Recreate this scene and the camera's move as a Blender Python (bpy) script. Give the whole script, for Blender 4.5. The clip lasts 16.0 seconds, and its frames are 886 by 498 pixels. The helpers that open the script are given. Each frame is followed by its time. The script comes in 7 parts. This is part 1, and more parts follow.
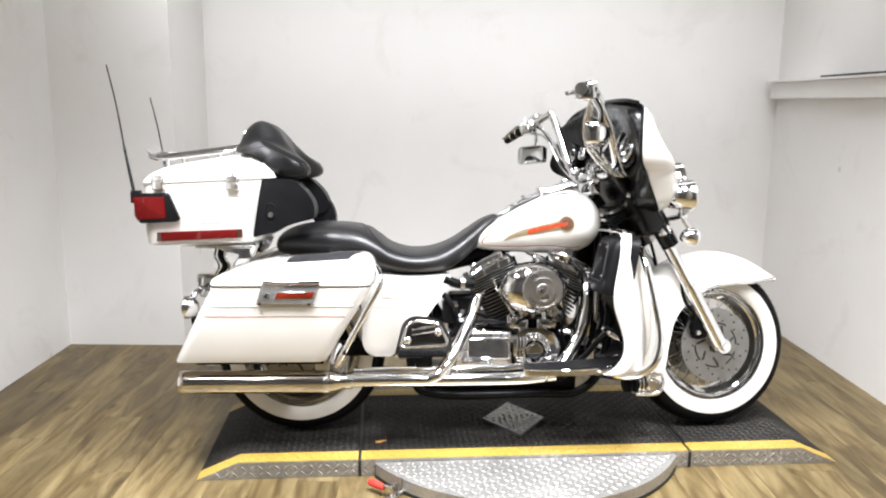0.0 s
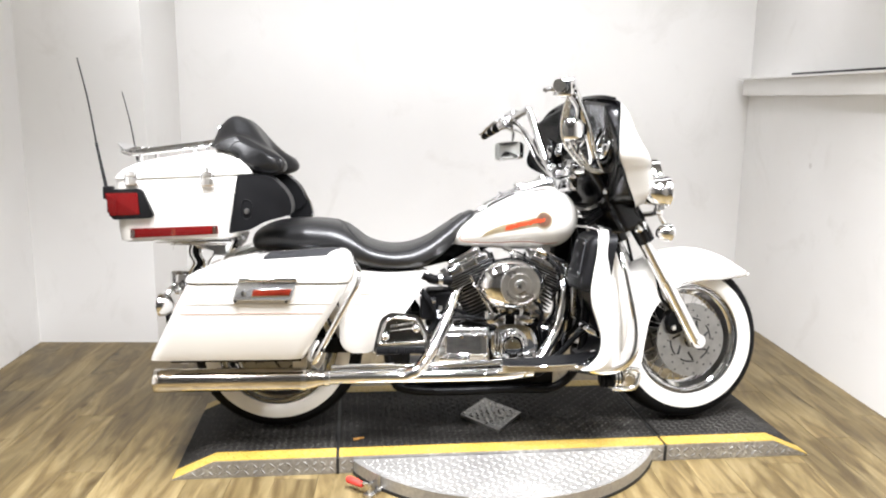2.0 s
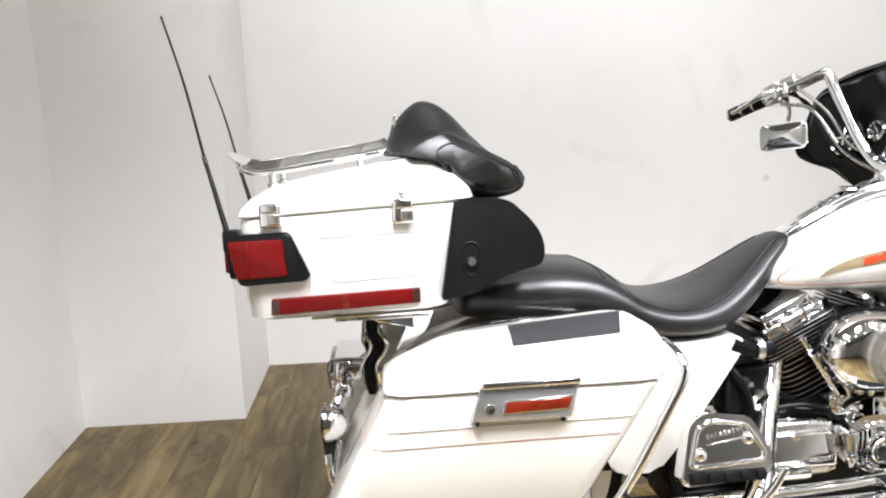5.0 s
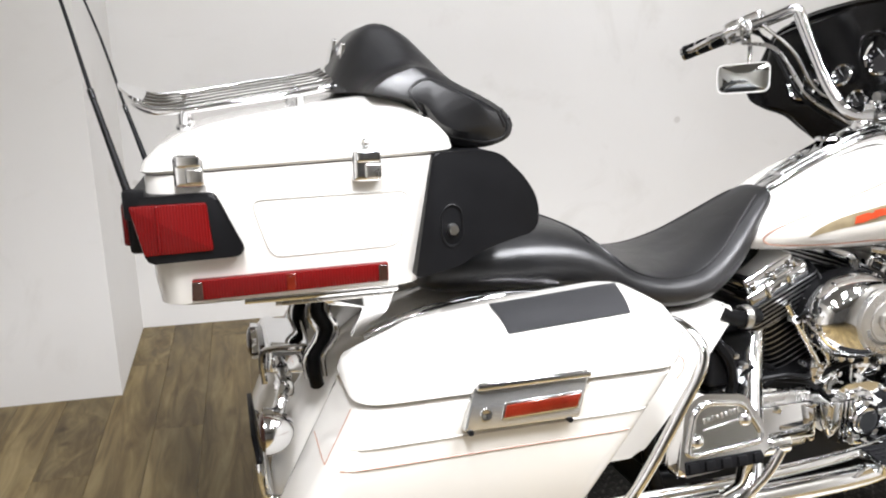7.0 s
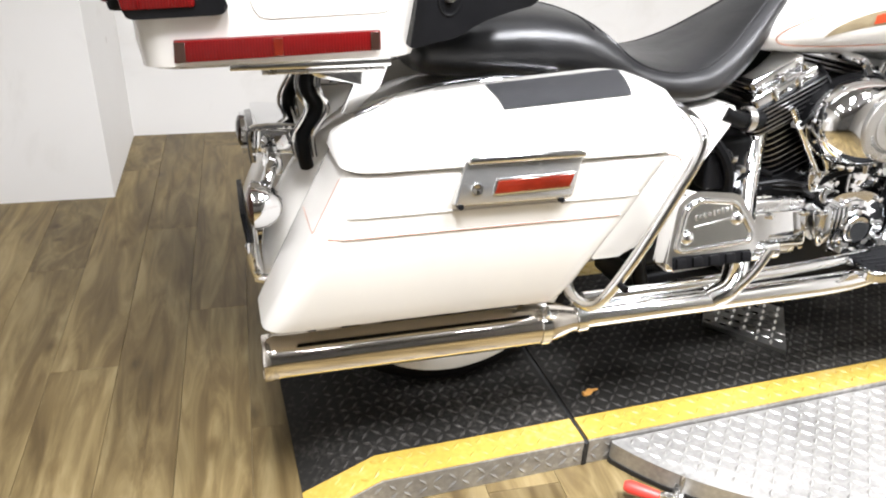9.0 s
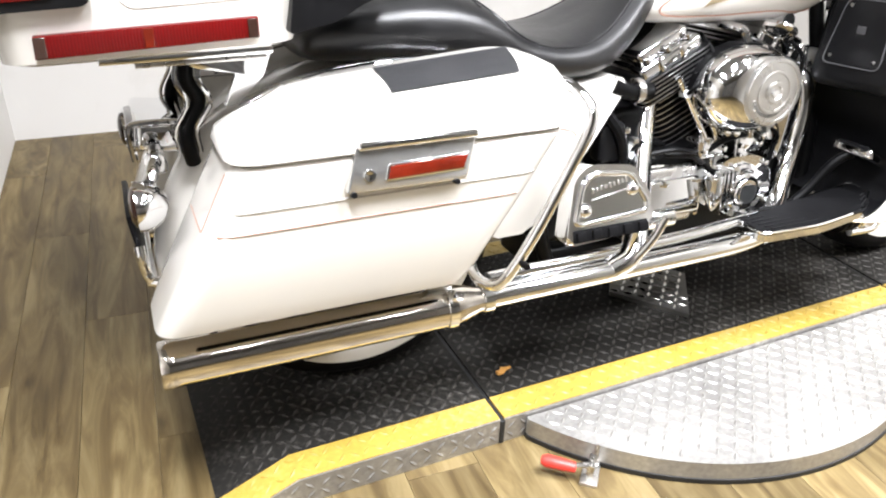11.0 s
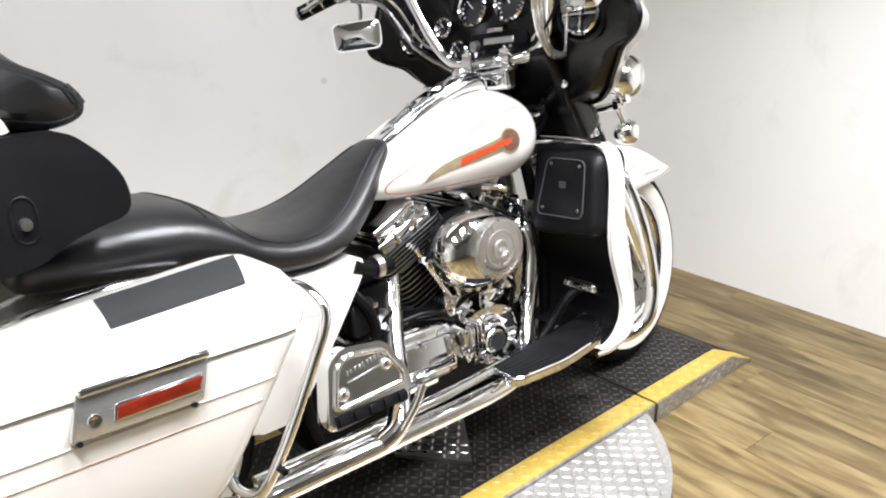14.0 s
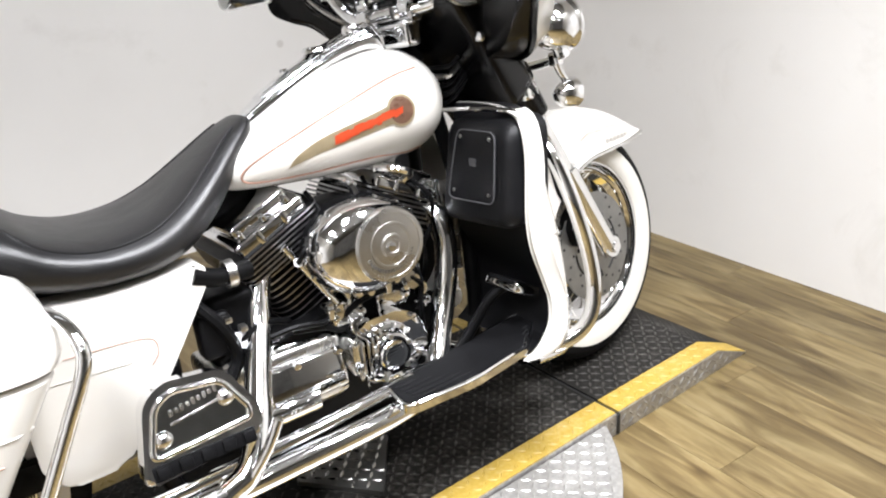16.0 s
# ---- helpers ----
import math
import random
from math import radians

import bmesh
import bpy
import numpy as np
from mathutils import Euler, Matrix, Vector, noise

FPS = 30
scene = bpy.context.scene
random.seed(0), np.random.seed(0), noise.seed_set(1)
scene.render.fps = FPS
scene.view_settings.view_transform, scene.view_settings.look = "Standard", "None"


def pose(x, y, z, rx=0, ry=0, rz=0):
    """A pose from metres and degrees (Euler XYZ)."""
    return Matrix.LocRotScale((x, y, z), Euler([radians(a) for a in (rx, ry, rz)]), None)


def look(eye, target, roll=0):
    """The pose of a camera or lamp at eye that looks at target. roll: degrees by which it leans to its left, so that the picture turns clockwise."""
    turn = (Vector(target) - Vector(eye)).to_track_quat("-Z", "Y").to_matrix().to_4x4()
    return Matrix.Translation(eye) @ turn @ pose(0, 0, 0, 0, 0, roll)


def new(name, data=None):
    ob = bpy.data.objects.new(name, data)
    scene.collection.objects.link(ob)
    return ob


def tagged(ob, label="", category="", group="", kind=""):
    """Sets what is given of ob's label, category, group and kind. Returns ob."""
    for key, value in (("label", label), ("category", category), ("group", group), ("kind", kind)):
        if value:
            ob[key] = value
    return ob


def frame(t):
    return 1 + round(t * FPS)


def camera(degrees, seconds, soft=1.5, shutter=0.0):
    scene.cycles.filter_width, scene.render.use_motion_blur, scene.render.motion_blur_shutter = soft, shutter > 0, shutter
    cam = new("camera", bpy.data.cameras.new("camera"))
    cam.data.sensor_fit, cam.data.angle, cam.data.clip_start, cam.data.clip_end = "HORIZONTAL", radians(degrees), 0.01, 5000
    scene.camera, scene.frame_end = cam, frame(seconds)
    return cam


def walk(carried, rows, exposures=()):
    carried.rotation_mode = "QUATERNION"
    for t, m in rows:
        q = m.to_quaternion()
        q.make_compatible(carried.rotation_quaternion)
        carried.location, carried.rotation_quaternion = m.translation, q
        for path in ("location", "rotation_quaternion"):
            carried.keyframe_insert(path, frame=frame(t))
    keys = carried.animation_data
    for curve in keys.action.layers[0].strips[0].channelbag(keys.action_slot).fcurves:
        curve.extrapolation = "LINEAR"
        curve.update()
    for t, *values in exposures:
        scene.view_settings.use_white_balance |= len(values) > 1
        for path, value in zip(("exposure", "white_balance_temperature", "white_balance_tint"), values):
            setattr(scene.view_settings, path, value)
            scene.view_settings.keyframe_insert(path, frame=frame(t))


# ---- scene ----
cam = camera(59.9, 16.0, soft=2.1)
PATH = [
    (0, (-0.029, -0.164, 1.327), (-0.006, 1.801, 0.955), 0.6),
    (0.5, (-0.023, -0.165, 1.333), (-0.002, 1.801, 0.963), 0.4),
    (1, (-0.035, -0.172, 1.328), (-0.005, 1.794, 0.964), 0.4),
    (1.5, (-0.045, -0.171, 1.332), (-0.001, 1.794, 0.964), 0.5),
    (2, (-0.045, -0.157, 1.332), (0.047, 1.803, 0.947), 0.9),
    (2.5, (-0.113, -0.111, 1.332), (0.02, 1.842, 0.925), 1.9),
    (3, (-0.245, -0.019, 1.34), (-0.151, 1.939, 0.946), -0.4),
    (3.5, (-0.353, 0.197, 1.322), (-0.363, 2.153, 0.903), -0.3),
    (4, (-0.535, 0.468, 1.326), (-0.641, 2.425, 0.93), -1.1),
    (4.2, (-0.627, 0.556, 1.321), (-0.574, 2.514, 0.916), -2.9),
    (4.3, (-0.659, 0.605, 1.325), (-0.517, 2.558, 0.914), -2.0),
    (4.5, (-0.694, 0.691, 1.308), (-0.564, 2.635, 0.855), -2.5),
    (4.7, (-0.712, 0.815, 1.29), (-0.622, 2.77, 0.877), -1.9),
    (6.8, (-0.911, 1.341, 1.288), (-0.448, 3.206, 0.73), -0.3),
    (7, (-0.911, 1.336, 1.276), (-0.444, 3.19, 0.687), 0.4),
    (7.5, (-0.912, 1.324, 1.234), (-0.474, 3.137, 0.512), 1.1),
    (8, (-0.91, 1.318, 1.202), (-0.45, 3.076, 0.366), 2.1),
    (8.5, (-0.905, 1.313, 1.178), (-0.462, 3.038, 0.268), 2.3),
    (8.7, (-0.905, 1.32, 1.169), (-0.467, 3.029, 0.227), 2.6),
    (10.8, (-0.87, 1.331, 1.147), (-0.249, 2.959, 0.165), 1.8),
    (11, (-0.867, 1.333, 1.153), (-0.225, 2.952, 0.171), 2.0),
    (11.5, (-0.852, 1.347, 1.161), (-0.115, 2.928, 0.182), 2.4),
    (12, (-0.816, 1.337, 1.184), (0.027, 2.909, 0.278), 0.8),
    (12.5, (-0.788, 1.335, 1.212), (0.155, 2.885, 0.372), 0.2),
    (13, (-0.76, 1.316, 1.245), (0.271, 2.86, 0.502), -1.1),
    (13.5, (-0.752, 1.299, 1.261), (0.331, 2.826, 0.556), -0.8),
    (14, (-0.759, 1.295, 1.269), (0.375, 2.799, 0.595), -1.0),
    (14.5, (-0.718, 1.297, 1.263), (0.416, 2.783, 0.551), -2.1),
    (15, (-0.57, 1.326, 1.257), (0.497, 2.868, 0.563), -4.4),
    (15.5, (-0.41, 1.293, 1.237), (0.556, 2.901, 0.544), -3.2),
    (16, (-0.285, 1.367, 1.21), (0.714, 2.921, 0.444), -4.1),
]
walk(cam, [(t, look(eye, target, roll)) for t, eye, target, roll in PATH],
     [(0, -0.50), (1.5, -0.34), (3.0, -0.18), (3.6, -0.24), (4.0, -0.24), (4.7, -0.38), (6.8, -0.58), (8.0, -0.52), (8.7, -0.40), (10.8, -0.28), (12.0, -0.33), (13.0, -0.57), (16.0, -0.71)])

from mathutils.bvhtree import BVHTree

# ---------------------------------------------------------------- light
world = bpy.data.worlds.new("world")
scene.world = world
world.use_nodes = True
world.node_tree.nodes["Background"].inputs[0].default_value = (0.9, 0.92, 1.0, 1)
world.node_tree.nodes["Background"].inputs[1].default_value = 0.02


def area(name, eye, target, sx, sy, watts, colour=(0.975, 0.985, 1.035), spread=112):
    data = bpy.data.lights.new(name, "AREA")
    data.shape, data.size, data.size_y, data.energy, data.color = "RECTANGLE", sx, sy, watts, colour
    data.spread = radians(spread)
    ob = new(name, data)
    ob.matrix_world = look(eye, target)
    return ob


def bulb(name, eye, watts, size=0.05):
    data = bpy.data.lights.new(name, "POINT")
    data.energy, data.shadow_soft_size, data.color = watts, size, (0.99, 0.985, 0.97)
    ob = new(name, data)
    ob.location = eye
    return ob


# ceiling panels over the bay and a row of small ceiling lamps
area("ceiling_panel", (-0.9, 1.45, 2.65), (-0.95, 1.70, 0), 0.28, 1.0, 88)
area("ceiling_panel", (0.2, 1.65, 2.65), (0.2, 1.85, 0), 0.28, 1.0, 84)
area("ceiling_panel", (1.1, 1.65, 2.65), (1.05, 1.85, 0), 0.28, 1.0, 80)
area("ceiling_panel", (0.2, 3.40, 2.65), (0.2, 4.5, 0.3), 3.3, 0.25, 38)
for lx, ly in ((-1.5, 0.4), (-0.7, 0.2), (0.1, 0.3), (0.9, 0.2), (1.6, 0.5), (-1.6, 1.3), (1.7, 1.3)):
    bulb("ceiling_lamp", (lx, ly, 2.5), 11, 0.04)


# ---------------------------------------------------------------- materials


def shader(name, base=(0.8, 0.8, 0.8), rough=0.5, metal=0.0, coat=0.0, spec=0.5):
    m = bpy.data.materials.new(name)
    m.use_nodes = True
    b = m.node_tree.nodes["Principled BSDF"]
    b.inputs["Base Color"].default_value = (*base, 1)
    b.inputs["Roughness"].default_value = rough
    b.inputs["Metallic"].default_value = metal
    b.inputs["Coat Weight"].default_value = coat
    b.inputs["Coat Roughness"].default_value = 0.06
    b.inputs["Specular IOR Level"].default_value = spec
    return m


def link(m, a, b):
    m.node_tree.links.new(a, b)


def node(m, kind, **values):
    n = m.node_tree.nodes.new(kind)
    for key, value in values.items():
        if key in n.inputs:
            n.inputs[key].default_value = value
    return n


def coords(m, scale=(1, 1, 1), turn=0.0, source="Object"):
    tc = node(m, "ShaderNodeTexCoord")
    mp = node(m, "ShaderNodeMapping")
    mp.inputs["Scale"].default_value = scale
    mp.inputs["Rotation"].default_value = (0, 0, turn)
    link(m, tc.outputs[source], mp.inputs["Vector"])
    return mp.outputs["Vector"]


def ramp(m, fac, stops):
    r = node(m, "ShaderNodeValToRGB")
    while len(r.color_ramp.elements) < len(stops):
        r.color_ramp.elements.new(0.5)
    for e, (p, c) in zip(r.color_ramp.elements, stops):
        e.position, e.color = p, (*c, 1)
    link(m, fac, r.inputs["Fac"])
    return r.outputs["Color"]


def worn(name, base, rough, metal=0.0, coat=0.0, var=0.12, scale=6.0, fine=120.0, bump=0.05, rvar=0.12, source="Object", spec=0.5):
    """A surface whose tone and gloss vary at two scales, with fine relief."""
    m = shader(name, base, rough, metal, coat, spec)
    b = m.node_tree.nodes["Principled BSDF"]
    v = coords(m, source=source)
    n1 = node(m, "ShaderNodeTexNoise", Scale=scale, Detail=6.0, Roughness=0.6)
    n2 = node(m, "ShaderNodeTexNoise", Scale=fine, Detail=3.0)
    link(m, v, n1.inputs["Vector"])
    link(m, v, n2.inputs["Vector"])
    lo = tuple(c * (1 - var) for c in base)
    hi = tuple(min(1.0, c * (1 + var)) for c in base)
    link(m, ramp(m, n1.outputs["Fac"], [(0.3, lo), (0.7, hi)]), b.inputs["Base Color"])
    mr = node(m, "ShaderNodeMapRange")
    mr.inputs[3].default_value, mr.inputs[4].default_value = max(0.02, rough - rvar), min(1.0, rough + rvar)
    link(m, n1.outputs["Fac"], mr.inputs[0])
    link(m, mr.outputs[0], b.inputs["Roughness"])
    bp = node(m, "ShaderNodeBump", Strength=bump, Distance=0.002)
    link(m, n2.outputs["Fac"], bp.inputs["Height"])
    link(m, bp.outputs["Normal"], b.inputs["Normal"])
    return m


WHITE = worn("white_paint", (0.635, 0.615, 0.575), 0.16, coat=0.5, var=0.03, scale=3, fine=40, bump=0.01, rvar=0.04)
FINEDGE = worn("cast_fin_edge", (0.28, 0.28, 0.28), 0.32, metal=1.0, var=0.15, scale=20, fine=200, bump=0.05)
CHROME = worn("chrome", (0.86, 0.865, 0.875), 0.06, metal=1.0, var=0.04, scale=9, fine=60, bump=0.015, rvar=0.04)
STEEL = worn("brushed_steel", (0.56, 0.55, 0.53), 0.28, metal=1.0, var=0.1, scale=14, fine=200, bump=0.05)
SATIN = worn("satin_chrome", (0.68, 0.68, 0.67), 0.14, metal=0.88, var=0.05, scale=12, fine=90, bump=0.02, rvar=0.06)
DISC = worn("brake_disc_steel", (0.22, 0.216, 0.205), 0.34, metal=0.85, var=0.12, scale=30, fine=220, bump=0.05)
MUFFLER = worn("muffler_chrome", (0.68, 0.645, 0.60), 0.11, metal=1.0, var=0.08, scale=5, fine=60, bump=0.01, rvar=0.05)
LEATHER = worn("black_vinyl", (0.0036, 0.0036, 0.0042), 0.38, coat=0.0, var=0.25, scale=5, fine=350, bump=0.16, rvar=0.14, spec=0.62)


def creased(m):
    """Adds the soft folds of stretched vinyl under the grain."""
    b = m.node_tree.nodes["Principled BSDF"]
    grain = b.inputs["Normal"].links[0].from_node
    fold = node(m, "ShaderNodeTexNoise", Scale=13.0, Detail=3.0, Distortion=0.5)
    link(m, coords(m, (1.0, 0.55, 1.3)), fold.inputs["Vector"])
    bp = node(m, "ShaderNodeBump", Strength=0.26, Distance=0.008)
    link(m, fold.outputs["Fac"], bp.inputs["Height"])
    link(m, bp.outputs["Normal"], grain.inputs["Normal"])


creased(LEATHER)
PLASTIC = worn("black_plastic", (0.0048, 0.0048, 0.0054), 0.42, var=0.2, scale=8, fine=500, bump=0.12, spec=0.15)
GLOSSBLACK = worn("gloss_black", (0.0030, 0.0030, 0.0034), 0.24, coat=0.0, var=0.2, scale=6, fine=80, bump=0.01, rvar=0.05, spec=0.27)
BLACK = worn("black_engine_paint", (0.0032, 0.0032, 0.0035), 0.40, var=0.25, scale=20, fine=200, bump=0.1, spec=0.10)
RUBBER = worn("tyre_rubber", (0.0045, 0.0045, 0.005), 0.6, var=0.25, scale=20, fine=250, bump=0.1, spec=0.08)
WHITEWALL = worn("whitewall_rubber", (0.60, 0.580, 0.535), 0.45, var=0.04, scale=18, fine=120, bump=0.03)
GREYPAD = worn("grey_grip_pad", (0.042, 0.042, 0.045), 0.7, var=0.12, scale=30, fine=600, bump=0.3)
PINSTRIPE = shader("tan_pinstripe", (0.34, 0.20, 0.15), 0.4)
# grey for thin printed lines and for the drawn shade of moulded creases
LINEGREY = shader("grey_line_and_crease_shade", (0.42, 0.40, 0.37), 0.5)
GOLD = worn("tan_gold_decal", (0.40, 0.33, 0.21), 0.35, var=0.1, scale=30)
BADGE = worn("brown_badge", (0.22, 0.12, 0.08), 0.3, var=0.15, scale=60)
ORANGE = worn("orange_red_decal", (0.75, 0.10, 0.035), 0.35, var=0.1, scale=80)
CLEARGLASS = shader("lamp_glass", (0.75, 0.76, 0.78), 0.08, spec=0.7, coat=0.6)
MIRROR = shader("mirror_glass", (0.62, 0.64, 0.64), 0.03, metal=1.0)
DARKGLASS = shader("gauge_glass", (0.012, 0.012, 0.014), 0.12, coat=0.4)
LEAF = shader("dry_leaf", (0.52, 0.26, 0.06), 0.7)
REDGRIP = worn("red_rubber_grip", (0.62, 0.04, 0.03), 0.45, var=0.1)


def lens(name, base):
    m = shader(name, base, 0.22, coat=0.0, spec=0.22)
    b = m.node_tree.nodes["Principled BSDF"]
    v = coords(m)
    wv = node(m, "ShaderNodeTexWave", Scale=70.0, Distortion=0.0)
    link(m, v, wv.inputs["Vector"])
    link(m, ramp(m, wv.outputs["Fac"], [(0.0, tuple(c * 0.75 for c in base)), (1.0, base)]), b.inputs["Base Color"])
    bp = node(m, "ShaderNodeBump", Strength=0.3, Distance=0.002)
    link(m, wv.outputs["Fac"], bp.inputs["Height"])
    link(m, bp.outputs["Normal"], b.inputs["Normal"])
    return m


SMOKED = shader("smoked_lens", (0.030, 0.014, 0.010), 0.10, coat=0.5)
REDLENS = lens("red_lens", (0.115, 0.004, 0.004))
AMBERLENS = worn("red_amber_reflector", (0.105, 0.010, 0.004), 0.14, coat=0.3, var=0.35, scale=14, fine=120, bump=0.05, rvar=0.05)


def plate_material(name, base, rough, metal, dirt):
    """Painted or bare tread plate, scuffed and dusty."""
    m = shader(name, base, rough, metal)
    b = m.node_tree.nodes["Principled BSDF"]
    v = coords(m, source="Generated")
    v2 = coords(m)
    n1 = node(m, "ShaderNodeTexNoise", Scale=3.0, Detail=8.0, Roughness=0.65)
    n2 = node(m, "ShaderNodeTexNoise", Scale=90.0, Detail=4.0)
    link(m, v2, n1.inputs["Vector"])
    link(m, v2, n2.inputs["Vector"])
    mix = node(m, "ShaderNodeMix")
    mix.data_type = "FLOAT"
    mix.inputs[0].default_value = 0.45
    link(m, n1.outputs["Fac"], mix.inputs[2])
    link(m, n2.outputs["Fac"], mix.inputs[3])
    link(m, ramp(m, mix.outputs[0], [(0.35, tuple(c * 0.75 for c in base)), (0.52, base), (0.68, dirt)]), b.inputs["Base Color"])
    mr = node(m, "ShaderNodeMapRange")
    mr.inputs[3].default_value, mr.inputs[4].default_value = rough - 0.12, rough + 0.15
    link(m, n1.outputs["Fac"], mr.inputs[0])
    link(m, mr.outputs[0], b.inputs["Roughness"])
    return m


DECK = plate_material("black_tread_paint", (0.0155, 0.0145, 0.0130), 0.60, 0.0, (0.050, 0.046, 0.041))
DECKLUG = plate_material("worn_tread_lug", (0.044, 0.041, 0.037), 0.50, 0.0, (0.105, 0.100, 0.092))
for deck_paint in (DECK, DECKLUG):
    deck_paint.node_tree.nodes["Principled BSDF"].inputs["Specular IOR Level"].default_value = 0.09
YELLOW = plate_material("yellow_tread_paint", (0.365, 0.245, 0.040), 0.50, 0.0, (0.41, 0.31, 0.11))
ALUPLATE = plate_material("bare_aluminium_tread", (0.42, 0.41, 0.39), 0.41, 0.75, (0.56, 0.55, 0.53))
ALUSIDE = plate_material("dull_aluminium_side", (0.34, 0.33, 0.31), 0.34, 0.7, (0.6, 0.59, 0.56))


def wall_material():
    m = shader("wall_paint", (0.8, 0.79, 0.77), 0.6)
    b = m.node_tree.nodes["Principled BSDF"]
    v = coords(m)
    n1 = node(m, "ShaderNodeTexNoise", Scale=1.3, Detail=5.0)
    n2 = node(m, "ShaderNodeTexNoise", Scale=140.0, Detail=3.0)
    n3 = node(m, "ShaderNodeTexVoronoi", Scale=2.1)
    link(m, v, n1.inputs["Vector"])
    link(m, v, n2.inputs["Vector"])
    link(m, v, n3.inputs["Vector"])
    c1 = ramp(m, n1.outputs["Fac"], [(0.3, (0.78, 0.765, 0.74)), (0.7, (0.83, 0.82, 0.80))])
    mx = node(m, "ShaderNodeMix")
    mx.data_type = "RGBA"
    link(m, ramp(m, n3.outputs["Distance"], [(0.0, (1, 1, 1)), (0.025, (1, 1, 1)), (0.04, (0, 0, 0))]), mx.inputs[0])
    link(m, c1, mx.inputs[6])
    mx.inputs[7].default_value = (0.66, 0.64, 0.61, 1)
    link(m, mx.outputs[2], b.inputs["Base Color"])
    n4 = node(m, "ShaderNodeTexNoise", Scale=2.3, Detail=7.0, Roughness=0.65, Distortion=1.2)
    link(m, v, n4.inputs["Vector"])
    scuff = node(m, "ShaderNodeMix")
    scuff.data_type = "RGBA"
    link(m, ramp(m, n4.outputs["Fac"], [(0.56, (0, 0, 0)), (0.76, (0.5, 0.5, 0.5))]), scuff.inputs[0])
    link(m, mx.outputs[2], scuff.inputs[6])
    scuff.inputs[7].default_value = (0.66, 0.64, 0.60, 1)
    link(m, scuff.outputs[2], b.inputs["Base Color"])
    bp = node(m, "ShaderNodeBump", Strength=0.06, Distance=0.002)
    link(m, n2.outputs["Fac"], bp.inputs["Height"])
    link(m, bp.outputs["Normal"], b.inputs["Normal"])
    return m


WALL = wall_material()
# tones of the unseen wall and ceiling, darkened to give chrome black reflections
DARKWALL = worn("dark_unseen_wall", (0.36, 0.36, 0.365), 0.7, var=0.3, scale=2)
CEIL = worn("dark_unseen_ceiling", (0.22, 0.218, 0.214), 0.8, var=0.04, scale=2)


